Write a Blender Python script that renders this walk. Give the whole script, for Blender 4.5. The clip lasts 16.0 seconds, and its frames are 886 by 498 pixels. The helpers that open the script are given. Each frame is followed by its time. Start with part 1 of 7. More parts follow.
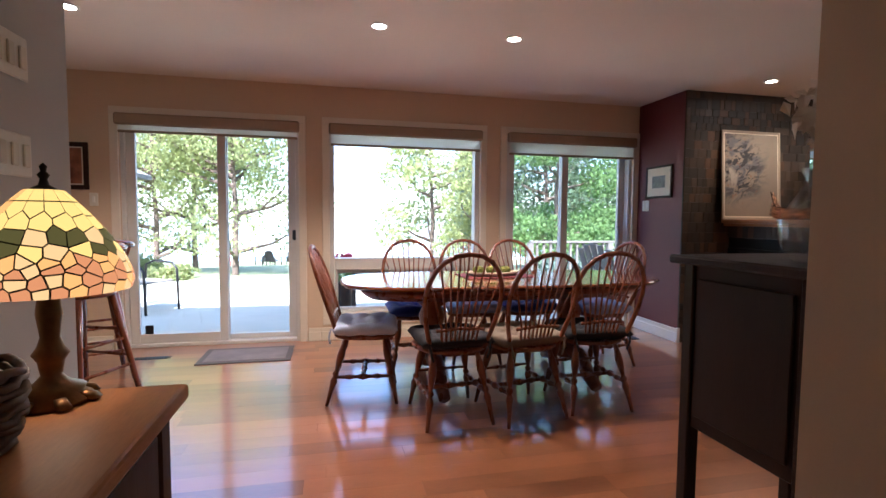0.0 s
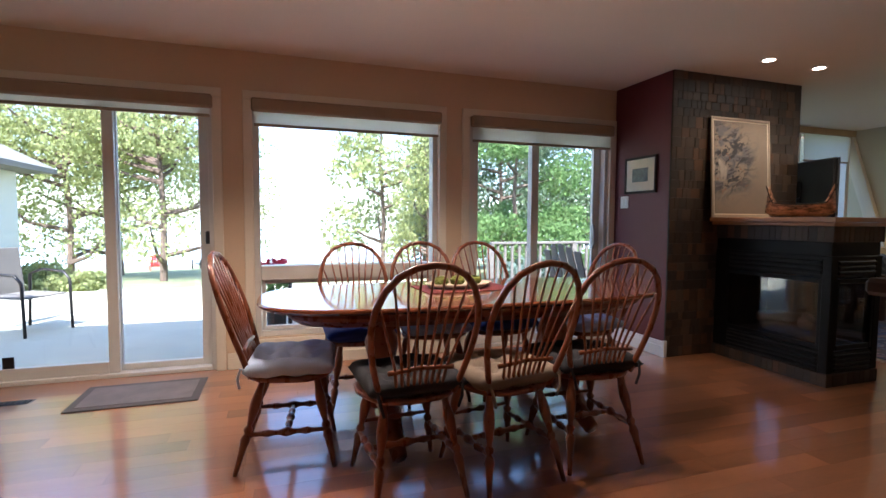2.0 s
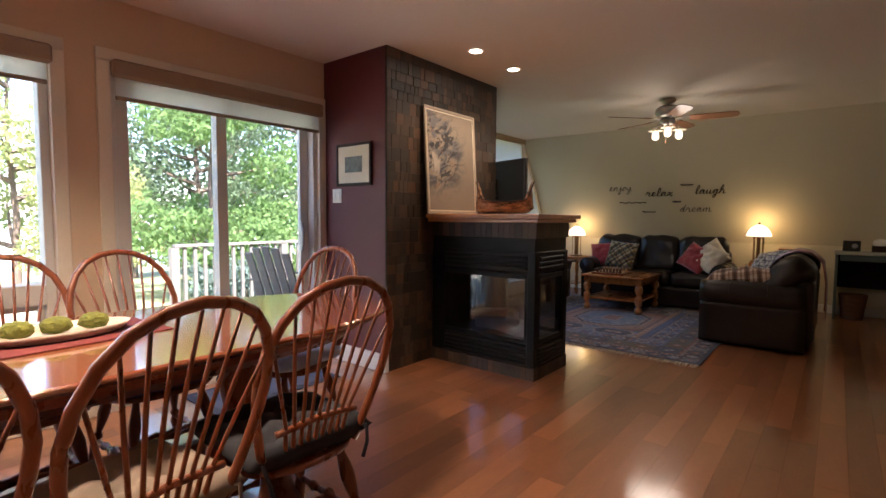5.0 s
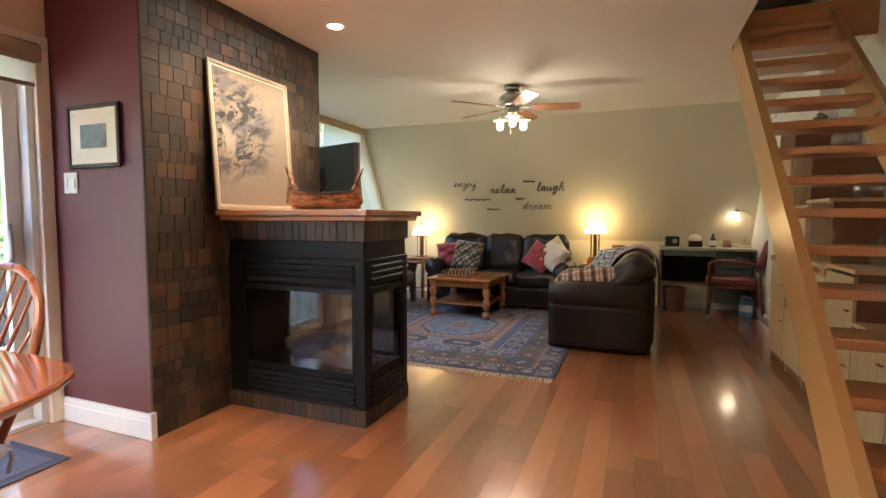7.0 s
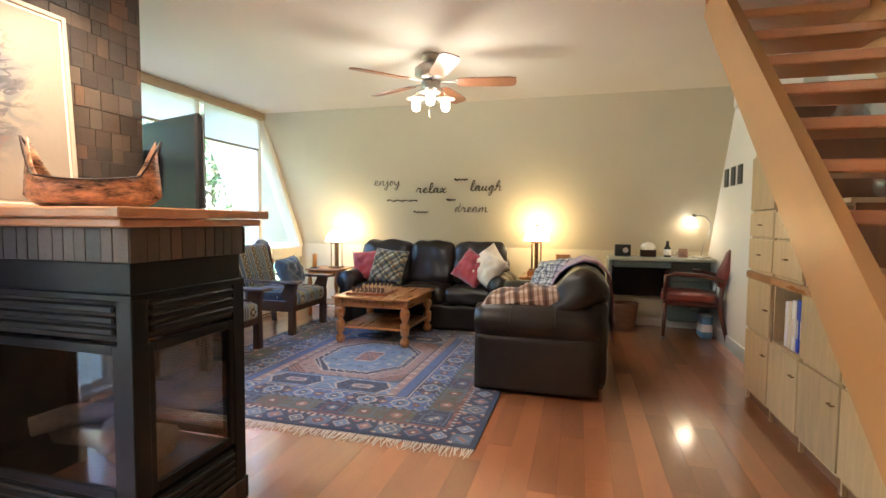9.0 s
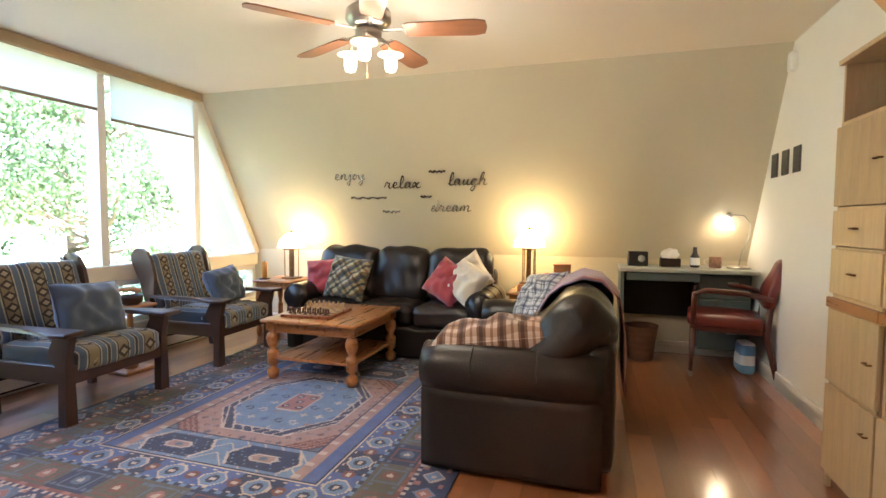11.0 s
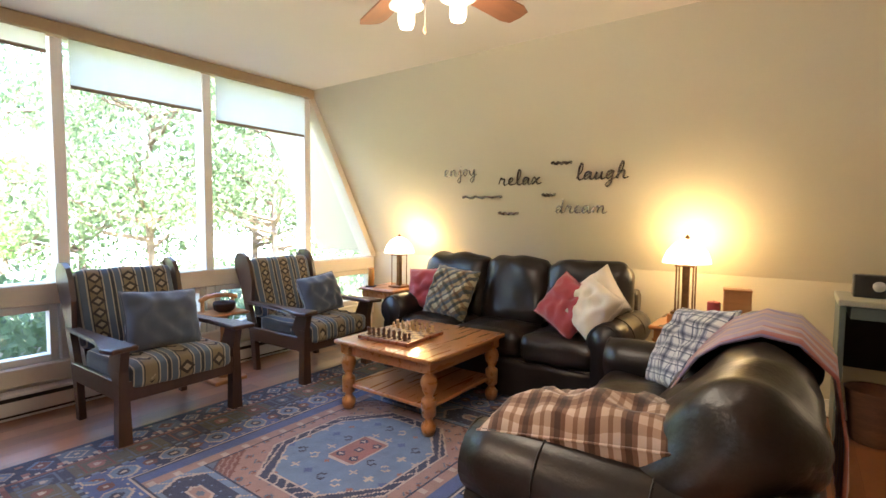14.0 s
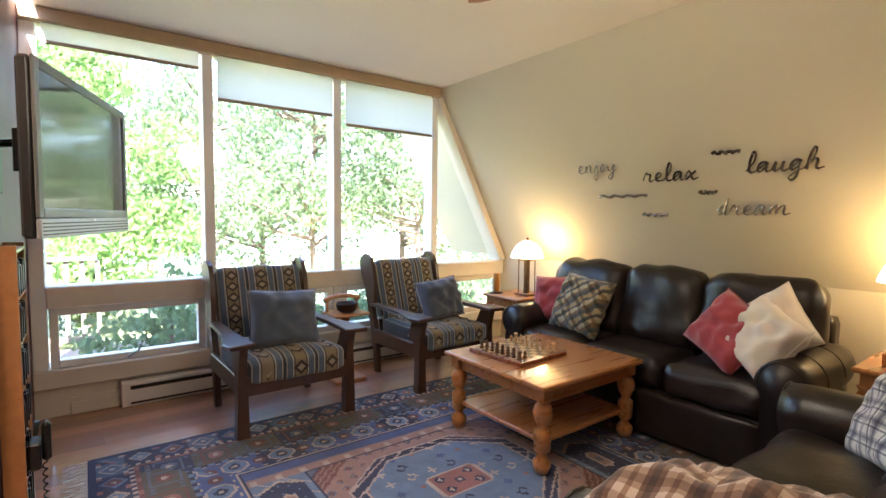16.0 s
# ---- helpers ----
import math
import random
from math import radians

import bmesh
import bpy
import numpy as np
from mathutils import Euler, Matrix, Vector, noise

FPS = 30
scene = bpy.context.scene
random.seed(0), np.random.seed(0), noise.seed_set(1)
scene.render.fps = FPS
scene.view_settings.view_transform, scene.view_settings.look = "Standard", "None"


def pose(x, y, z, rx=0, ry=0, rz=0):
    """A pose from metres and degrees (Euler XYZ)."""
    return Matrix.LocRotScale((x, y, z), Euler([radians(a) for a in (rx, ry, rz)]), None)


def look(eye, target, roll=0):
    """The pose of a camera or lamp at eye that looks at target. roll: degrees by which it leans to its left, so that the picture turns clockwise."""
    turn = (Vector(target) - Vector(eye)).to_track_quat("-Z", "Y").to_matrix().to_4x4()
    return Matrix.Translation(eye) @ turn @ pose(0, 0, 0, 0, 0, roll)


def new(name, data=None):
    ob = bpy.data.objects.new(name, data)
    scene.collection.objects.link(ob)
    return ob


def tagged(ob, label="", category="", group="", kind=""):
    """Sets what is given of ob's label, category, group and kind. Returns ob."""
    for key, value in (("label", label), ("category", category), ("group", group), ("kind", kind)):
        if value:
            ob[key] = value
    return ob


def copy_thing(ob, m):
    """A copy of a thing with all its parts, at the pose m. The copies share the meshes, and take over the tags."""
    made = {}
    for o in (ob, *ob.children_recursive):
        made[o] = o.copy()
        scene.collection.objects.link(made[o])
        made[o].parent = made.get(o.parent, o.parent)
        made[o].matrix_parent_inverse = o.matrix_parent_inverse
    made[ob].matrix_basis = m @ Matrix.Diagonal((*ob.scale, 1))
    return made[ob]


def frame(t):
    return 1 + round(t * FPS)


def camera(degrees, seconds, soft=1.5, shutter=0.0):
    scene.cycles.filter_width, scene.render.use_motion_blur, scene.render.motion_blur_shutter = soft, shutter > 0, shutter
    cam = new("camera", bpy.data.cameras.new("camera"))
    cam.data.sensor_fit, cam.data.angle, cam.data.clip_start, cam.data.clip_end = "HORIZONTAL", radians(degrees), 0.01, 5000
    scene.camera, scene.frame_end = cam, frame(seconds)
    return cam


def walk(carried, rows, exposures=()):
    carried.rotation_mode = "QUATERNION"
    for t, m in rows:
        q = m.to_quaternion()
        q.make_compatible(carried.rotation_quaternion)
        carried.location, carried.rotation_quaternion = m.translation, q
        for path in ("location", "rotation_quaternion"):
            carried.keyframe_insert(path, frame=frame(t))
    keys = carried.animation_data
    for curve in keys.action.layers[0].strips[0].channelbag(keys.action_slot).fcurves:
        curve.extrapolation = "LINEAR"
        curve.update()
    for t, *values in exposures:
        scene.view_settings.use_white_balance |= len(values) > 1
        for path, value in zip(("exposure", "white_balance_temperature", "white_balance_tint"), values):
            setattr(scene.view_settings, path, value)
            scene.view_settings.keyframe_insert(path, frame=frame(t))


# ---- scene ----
cam = camera(84.6, 16.0)
PATH = [
    (0, (0.224, 0.133, 1.224), (0.663, 2.08, 1.1), 0.5),
    (0.5, (0.247, 0.385, 1.214), (0.689, 2.332, 1.093), 0.4),
    (1, (0.287, 0.582, 1.228), (0.731, 2.528, 1.1), 0.4),
    (1.5, (0.335, 0.763, 1.223), (0.841, 2.694, 1.099), 0.4),
    (2, (0.395, 0.923, 1.205), (1.025, 2.817, 1.084), 0.4),
    (2.5, (0.469, 1.075, 1.198), (1.252, 2.911, 1.077), 0.4),
    (3, (0.555, 1.199, 1.217), (1.503, 2.955, 1.089), 0.4),
    (3.5, (0.635, 1.31, 1.215), (1.756, 2.961, 1.086), 0.4),
    (4, (0.711, 1.421, 1.213), (2.002, 2.943, 1.086), 0.4),
    (4.5, (0.832, 1.531, 1.207), (2.264, 2.922, 1.08), 0.4),
    (5, (0.97, 1.645, 1.211), (2.521, 2.9, 1.082), 0.4),
    (7.5, (2.072, 1.985, 1.196), (3.97, 2.603, 1.066), 0.3),
    (8, (2.363, 2.0, 1.202), (4.284, 2.541, 1.076), 0.5),
    (8.5, (2.642, 1.988, 1.201), (4.565, 2.524, 1.08), 0.5),
    (9, (2.931, 1.975, 1.203), (4.854, 2.513, 1.09), 0.5),
    (9.5, (3.239, 1.955, 1.204), (5.161, 2.498, 1.097), 0.4),
    (12, (4.499, 1.864, 1.239), (6.365, 2.574, 1.121), 0.4),
    (12.5, (4.656, 1.867, 1.254), (6.481, 2.677, 1.135), 0.4),
    (13, (4.785, 1.859, 1.261), (6.556, 2.781, 1.142), 0.4),
    (13.5, (4.916, 1.839, 1.28), (6.611, 2.892, 1.153), 0.5),
    (14, (5.031, 1.848, 1.271), (6.64, 3.029, 1.145), 0.5),
    (14.5, (5.149, 1.872, 1.276), (6.667, 3.168, 1.148), 0.5),
    (15, (5.256, 1.9, 1.289), (6.674, 3.304, 1.155), 0.5),
    (15.5, (5.338, 1.928, 1.284), (6.645, 3.436, 1.154), 0.5),
    (16, (5.4, 1.939, 1.281), (6.586, 3.545, 1.153), 0.6),
]
walk(cam, [(t, look(eye, target, roll)) for t, eye, target, roll in PATH], [(0, 2.5, 5250, 15), (2.5, 2.2, 5550, 13), (4.5, 2.55, 6000, 17), (5.2, 2.85, 6050, 17), (7.5, 4.2, 6000, 8), (9.0, 4.6, 5600, 8), (12.0, 4.7, 6050, 11), (15.0, 4.35, 6150, 14), (16, 4.25, 6150, 14)])
# ---------- world and light ----------
world = bpy.data.worlds.new("sky_world")
scene.world = world
world.use_nodes = True
wn = world.node_tree
sky = wn.nodes.new("ShaderNodeTexSky")
sky.sky_type, sky.sun_disc = "NISHITA", False
sky.sun_elevation, sky.sun_rotation = radians(50), radians(200)
wn.links.new(sky.outputs[0], wn.nodes["Background"].inputs[0])
wn.nodes["Background"].inputs[1].default_value = 0.15

sun_data = bpy.data.lights.new("sun", "SUN")
sun_data.energy, sun_data.angle, sun_data.color = 5.0, radians(0.6), (1.0, 0.95, 0.86)
sun = new("sun", sun_data)
sun.matrix_world = look((-4, -12, 15), (0, 0, 0))


DOWN_W, LAMP_W, FAN_W = 34.0, 0.85, 0.62   # watts of the downlights, table lamps and fan bulbs
LAMP_GLOW, FAN_GLOW = 0.4, 0.28

# ---------- materials ----------
def mat(name, color, rough=0.5, metal=0.0, var=0.12, scale=6.0, bump=0.15, fine=60.0, coat=0.0, island=0.0, obj=0.0,
        stretch=(1, 1, 1), spec=0.5, sheen=0.0):
    m = bpy.data.materials.new(name)
    m.use_nodes = True
    nt = m.node_tree
    b = nt.nodes["Principled BSDF"]
    L = nt.links.new
    N = nt.nodes.new
    tc, mp = N("ShaderNodeTexCoord"), N("ShaderNodeMapping")
    mp.inputs["Scale"].default_value = stretch
    L(tc.outputs["Object"], mp.inputs[0])
    big, small = N("ShaderNodeTexNoise"), N("ShaderNodeTexNoise")
    big.inputs["Scale"].default_value, big.inputs["Detail"].default_value = scale, 4
    small.inputs["Scale"].default_value, small.inputs["Detail"].default_value = fine, 3
    L(mp.outputs[0], big.inputs[0]), L(mp.outputs[0], small.inputs[0])
    mixv = N("ShaderNodeMath")
    mixv.operation = "MULTIPLY_ADD"
    L(small.outputs[0], mixv.inputs[0])
    mixv.inputs[1].default_value = 0.5
    L(big.outputs[0], mixv.inputs[2])
    src = mixv.outputs[0]
    for amount, node, sock in ((obj, "ShaderNodeObjectInfo", "Random"), (island, "ShaderNodeNewGeometry", "Random Per Island")):
        if amount:
            info, ad = N(node), N("ShaderNodeMath")
            ad.operation = "MULTIPLY_ADD"
            L(info.outputs[sock], ad.inputs[0])
            ad.inputs[1].default_value = amount
            L(src, ad.inputs[2])
            off = N("ShaderNodeMath")
            off.operation = "SUBTRACT"
            L(ad.outputs[0], off.inputs[0])
            off.inputs[1].default_value = amount / 2
            src = off.outputs[0]
    ramp = N("ShaderNodeMapRange")
    ramp.inputs["From Min"].default_value, ramp.inputs["From Max"].default_value = 0.25, 1.25
    ramp.inputs["To Min"].default_value, ramp.inputs["To Max"].default_value = 1 - 2 * var, 1 + 2 * var
    ramp.clamp = False
    L(src, ramp.inputs[0])
    mul = N("ShaderNodeVectorMath")
    mul.operation = "SCALE"
    mul.inputs[0].default_value = color
    L(ramp.outputs[0], mul.inputs["Scale"])
    L(mul.outputs[0], b.inputs["Base Color"])
    b.inputs["Roughness"].default_value, b.inputs["Metallic"].default_value = rough, metal
    rr = N("ShaderNodeMapRange")
    rr.inputs["To Min"].default_value, rr.inputs["To Max"].default_value = max(rough - 0.08, 0.02), min(rough + 0.1, 1)
    L(big.outputs[0], rr.inputs[0])
    L(rr.outputs[0], b.inputs["Roughness"])
    b.inputs["Specular IOR Level"].default_value = spec
    b.inputs["Coat Weight"].default_value, b.inputs["Coat Roughness"].default_value = coat, 0.08
    b.inputs["Sheen Weight"].default_value = sheen
    if bump:
        bp = N("ShaderNodeBump")
        bp.inputs["Strength"].default_value, bp.inputs["Distance"].default_value = bump, 0.004
        L(src if not (obj or island) else mixv.outputs[0], bp.inputs["Height"])
        L(bp.outputs[0], b.inputs["Normal"])
    return m


def glow(name, color, strength):
    m = bpy.data.materials.new(name)
    m.use_nodes = True
    b = m.node_tree.nodes["Principled BSDF"]
    b.inputs["Base Color"].default_value = (*color, 1)
    b.inputs["Emission Color"].default_value = (*color, 1)
    b.inputs["Emission Strength"].default_value = strength
    return m


def glass_mat(name, tint=(1, 1, 1), gloss=0.06, rough=0.0):
    m = bpy.data.materials.new(name)
    m.use_nodes = True
    nt = m.node_tree
    nt.nodes.remove(nt.nodes["Principled BSDF"])
    tr, gl, mx = (nt.nodes.new(k) for k in ("ShaderNodeBsdfTransparent", "ShaderNodeBsdfGlossy", "ShaderNodeMixShader"))
    tr.inputs[0].default_value, gl.inputs["Roughness"].default_value, mx.inputs[0].default_value = (*tint, 1), rough, gloss
    nt.links.new(tr.outputs[0], mx.inputs[1]), nt.links.new(gl.outputs[0], mx.inputs[2])
    nt.links.new(mx.outputs[0], nt.nodes["Material Output"].inputs[0])
    return m


def striped(name, colors, axis, period, stops, rough=0.8, second=None, turn=0):
    """Woven stripes along one object axis; second: (axis, period, colour, share) for crossing lines."""
    m = mat(name, (0.5, 0.5, 0.5), rough, fine=400, bump=0.3, var=0.08, sheen=0.3)
    nt = m.node_tree
    N, L = nt.nodes.new, nt.links.new
    tc, sep = N("ShaderNodeTexCoord"), N("ShaderNodeSeparateXYZ")
    mp = N("ShaderNodeMapping")
    mp.inputs["Rotation"].default_value = (0, 0, radians(turn))
    L(tc.outputs["Object"], mp.inputs[0]), L(mp.outputs[0], sep.inputs[0])

    def ramp_for(ax, per, cols, sts):
        d, f, r = N("ShaderNodeMath"), N("ShaderNodeMath"), N("ShaderNodeValToRGB")
        d.operation, f.operation = "DIVIDE", "FRACT"
        L(sep.outputs[ax], d.inputs[0])
        d.inputs[1].default_value = per
        L(d.outputs[0], f.inputs[0]), L(f.outputs[0], r.inputs[0])
        r.color_ramp.interpolation = "CONSTANT"
        els = r.color_ramp.elements
        while len(els) < len(cols):
            els.new(0.5)
        for e, p, c in zip(els, sts, cols):
            e.position, e.color = p, (*c, 1)
        return r.outputs[0]

    out = ramp_for(axis, period, colors, stops)
    if second:
        out2 = ramp_for(second[0], second[1], second[2], second[3])
        mx = N("ShaderNodeMix")
        mx.data_type, mx.blend_type = "RGBA", "MULTIPLY"
        mx.inputs[0].default_value = 1.0
        L(out, mx.inputs[6]), L(out2, mx.inputs[7])
        out = mx.outputs[2]
    mul = [n for n in nt.nodes if n.bl_idname == "ShaderNodeVectorMath"][0]
    L(out, mul.inputs[0])
    return m


def cloth_mat(name, color, share, island=0.0):
    """Thin cloth or leaf that lets part of the daylight through."""
    m = mat(name, color, 0.85, var=0.25 if island else 0.05, fine=6 if island else 500, bump=0 if island else 0.2, island=island)
    nt = m.node_tree
    tr, mx = nt.nodes.new("ShaderNodeBsdfTranslucent"), nt.nodes.new("ShaderNodeMixShader")
    tr.inputs[0].default_value, mx.inputs[0].default_value = (*color, 1), share
    nt.links.new(nt.nodes["Principled BSDF"].outputs[0], mx.inputs[1]), nt.links.new(tr.outputs[0], mx.inputs[2])
    nt.links.new(mx.outputs[0], nt.nodes["Material Output"].inputs[0])
    return m


def slate_mat(name, node, sock):
    """Slate whose tone changes from tile to tile."""
    m = mat(name, (0.05, 0.035, 0.024), 0.5, var=0.2, scale=9, fine=70, bump=0.5)
    nt = m.node_tree
    info, ramp = nt.nodes.new(node), nt.nodes.new("ShaderNodeValToRGB")
    cols = ((0.036, 0.024, 0.016), (0.062, 0.038, 0.022), (0.042, 0.031, 0.023), (0.100, 0.052, 0.026), (0.050, 0.031, 0.019), (0.078, 0.054, 0.034), (0.038, 0.027, 0.020))
    els = ramp.color_ramp.elements
    while len(els) < len(cols):
        els.new(0.5)
    ramp.color_ramp.interpolation = "CONSTANT"
    for k, (e, c) in enumerate(zip(els, cols)):
        e.position, e.color = k / len(cols), (*c, 1)
    nt.links.new(info.outputs[sock], ramp.inputs[0])
    mul = [n for n in nt.nodes if n.bl_idname == "ShaderNodeVectorMath"][0]
    nt.links.new(ramp.outputs[0], mul.inputs[0])
    return m


M = dict(
    wall=mat("tan_wall_paint", (0.60, 0.455, 0.315), 0.7, var=0.03, scale=1.2, bump=0.12, fine=180),
    sage=mat("pale_khaki_wall_paint", (0.56, 0.50, 0.36), 0.7, var=0.03, scale=1.2, bump=0.12, fine=180),
    white_wall=mat("white_wall_paint", (0.74, 0.72, 0.68), 0.7, var=0.03, scale=1.5, bump=0.1, fine=180),
    grey_wall=mat("grey_white_wall_paint", (0.52, 0.52, 0.53), 0.7, var=0.03, scale=1.5, bump=0.1, fine=180),
    ceiling=mat("ceiling_paint", (0.76, 0.69, 0.59), 0.75, var=0.03, scale=1.0, bump=0.15, fine=220),
    burgundy=mat("burgundy_wall_paint", (0.125, 0.029, 0.031), 0.55, var=0.05, scale=2, bump=0.12, fine=180),
    trim=mat("cream_trim_paint", (0.70, 0.63, 0.52), 0.45, var=0.03, scale=3, bump=0.05),
    white_trim=mat("white_trim_paint", (0.78, 0.76, 0.72), 0.4, var=0.03, scale=3, bump=0.05),
    vinyl=mat("vinyl_window_frame", (0.62, 0.60, 0.56), 0.4, var=0.03, scale=3, bump=0.03),
    shade=cloth_mat("woven_roller_shade", (0.78, 0.78, 0.76), 0.75),
    valance=mat("brown_shade_cassette", (0.30, 0.22, 0.15), 0.7, var=0.06, fine=300, bump=0.2),
    floor=mat("oiled_cherry_plank", (0.34, 0.128, 0.050), 0.30, var=0.11, scale=3.0, fine=22, bump=0.02, coat=1.0, obj=1.35, spec=0.6, stretch=(1, 4, 4)),
    floor_far=mat("oiled_cherry_plank_joined", (0.34, 0.128, 0.050), 0.30, var=0.11, scale=3.0, fine=22, bump=0.02, coat=1.0, island=1.35, spec=0.6, stretch=(1, 4, 4)),
    joint=mat("dark_floor_joint", (0.12, 0.05, 0.022), 0.7, var=0.1),
    slate=slate_mat("rust_brown_slate", "ShaderNodeObjectInfo", "Random"),
    slate_far=slate_mat("rust_brown_slate_joined", "ShaderNodeNewGeometry", "Random Per Island"),
    grout=mat("dark_grout", (0.044, 0.031, 0.022), 0.9, var=0.15, fine=200),
    mantel=mat("orange_oak_mantel", (0.42, 0.19, 0.075), 0.35, var=0.14, scale=3, fine=30, stretch=(8, 1, 8), coat=0.2),
    black=mat("black_steel", (0.006, 0.0065, 0.0065), 0.42, var=0.1, scale=8, bump=0.05, spec=0.2),
    black_in=mat("sooty_firebox_lining", (0.03, 0.028, 0.026), 0.9, var=0.2, scale=12, bump=0.4),
    log=mat("grey_ceramic_log", (0.16, 0.125, 0.10), 0.9, var=0.3, scale=14, fine=60, bump=0.8),
    oak=mat("honey_oak", (0.38, 0.155, 0.048), 0.28, var=0.14, scale=3, fine=28, stretch=(1, 10, 10), coat=0.6),
    tread=mat("varnished_fir_tread", (0.48, 0.20, 0.07), 0.3, var=0.12, scale=3, fine=26, stretch=(10, 1, 10), coat=0.3),
    stringer=mat("varnished_fir_stringer", (0.50, 0.26, 0.09), 0.3, var=0.035, scale=1.2, fine=40, stretch=(3, 8, 3), coat=0.3),
    pine=mat("pale_birch_front", (0.50, 0.36, 0.20), 0.5, var=0.13, scale=3.5, fine=24, stretch=(10, 10, 1), obj=0.5),
    panel=mat("brown_hardboard_panel", (0.20, 0.095, 0.045), 0.55, var=0.1, scale=3, fine=30, stretch=(8, 8, 1)),
    chairwood=mat("red_oak_chair", (0.20, 0.056, 0.022), 0.28, var=0.14, scale=5, fine=40, stretch=(6, 6, 1), coat=0.35),
    tablewood=mat("red_brown_table_top", (0.24, 0.068, 0.026), 0.10, var=0.12, scale=2.5, fine=30, stretch=(1, 8, 8), coat=1.0, bump=0.04),
    darkwood=mat("espresso_wood", (0.032, 0.015, 0.010), 0.5, var=0.18, scale=4, fine=30, stretch=(6, 6, 1), spec=0.25),
    armwood=mat("dark_walnut_chair", (0.06, 0.028, 0.016), 0.38, var=0.18, scale=5, fine=36, stretch=(6, 6, 1), coat=0.25),
    cabwood=mat("brown_cabinet_wood", (0.40, 0.165, 0.052), 0.5, var=0.15, scale=3, fine=30, stretch=(6, 1, 6), spec=0.18),
    leather=mat("dark_brown_leather", (0.017, 0.0115, 0.0095), 0.33, var=0.3, scale=7, fine=90, bump=0.55, spec=0.42),
    red_leather=mat("oxblood_leather", (0.15, 0.022, 0.016), 0.35, var=0.18, scale=6, fine=140, bump=0.35, spec=0.6),
    red_cloth=mat("rose_red_cloth", (0.34, 0.045, 0.055), 0.85, var=0.1, fine=350, bump=0.4, sheen=0.4),
    white_cloth=mat("ivory_cloth", (0.68, 0.60, 0.50), 0.85, var=0.06, fine=350, bump=0.4, sheen=0.4),
    blue_cloth=mat("slate_blue_cloth", (0.065, 0.085, 0.125), 0.85, var=0.12, fine=350, bump=0.4, sheen=0.4),
    navy_cloth=mat("royal_blue_cushion_cloth", (0.025, 0.06, 0.30), 0.85, var=0.12, fine=300, bump=0.4, sheen=0.3),
    grey_cloth=mat("blue_grey_cushion_cloth", (0.50, 0.60, 0.86), 0.9, var=0.12, scale=12, fine=300, bump=0.4, sheen=0.3),
    black_cloth=mat("black_cushion_cloth", (0.02, 0.02, 0.026), 0.9, var=0.15, fine=300, bump=0.4),
    tan_cloth=mat("taupe_cushion_cloth", (0.22, 0.17, 0.13), 0.9, var=0.12, fine=300, bump=0.4),
    metal=mat("brushed_nickel", (0.42, 0.39, 0.35), 0.3, 1.0, var=0.08, scale=20, bump=0.03),
    bronze=mat("antique_bronze", (0.22, 0.12, 0.055), 0.38, 0.9, var=0.25, scale=18, bump=0.25),
    dark_metal=mat("dark_metal", (0.04, 0.037, 0.035), 0.4, 0.7, var=0.1),
    plastic=mat("black_plastic", (0.015, 0.015, 0.017), 0.35, var=0.05),
    silver=mat("silver_plastic", (0.36, 0.36, 0.37), 0.4, 0.3, var=0.04),
    ivory=mat("ivory_plate_plastic", (0.70, 0.66, 0.58), 0.4, var=0.03),
    paper=mat("cream_paper", (0.70, 0.62, 0.48), 0.8, var=0.08, scale=4, fine=120),
    glass=glass_mat("window_glass"),
    fireglass=glass_mat("fire_glass", (0.72, 0.72, 0.72), 0.09),
    lampglass=glass_mat("clear_glass", (0.93, 0.95, 0.95), 0.16),
)
for key in ("floor", "floor_far", "tablewood"):
    M[key].node_tree.nodes["Principled BSDF"].inputs["Coat IOR"].default_value = 1.85
    for link in list(M[key].node_tree.nodes["Principled BSDF"].inputs["Roughness"].links):
        M[key].node_tree.links.remove(link)
for key in ("floor", "floor_far"):
    M[key].node_tree.nodes["Principled BSDF"].inputs["Coat Roughness"].default_value = 0.115
    M[key].node_tree.nodes["Principled BSDF"].inputs["Coat IOR"].default_value = 1.85


# ---------- mesh helpers ----------
def link_mesh(name, bm, material, parent=None, smooth=False):
    me = bpy.data.meshes.new(name)
    bmesh.ops.recalc_face_normals(bm, faces=bm.faces[:])
    bm.to_mesh(me)
    bm.free()
    for mt in (material if isinstance(material, (list, tuple)) else [material]):
        me.materials.append(mt)
    if smooth:
        for p in me.polygons:
            p.use_smooth = True
    ob = new(name, me)
    ob.parent = parent
    return ob


def part(name, bm, material, parent, label="", smooth=False):
    ob = link_mesh(name, bm, material, parent, smooth)
    return tagged(ob, label=label) if label else ob


def thing(name, label, category, m=None, group="", kind=""):
    ob = new(name)
    if m is not None:
        ob.matrix_basis = m
    return tagged(ob, label, category, group, kind)


def structure(name, bm, material, label, category, smooth=False):
    return tagged(link_mesh(name, bm, material, None, smooth), label, category, kind="structure")


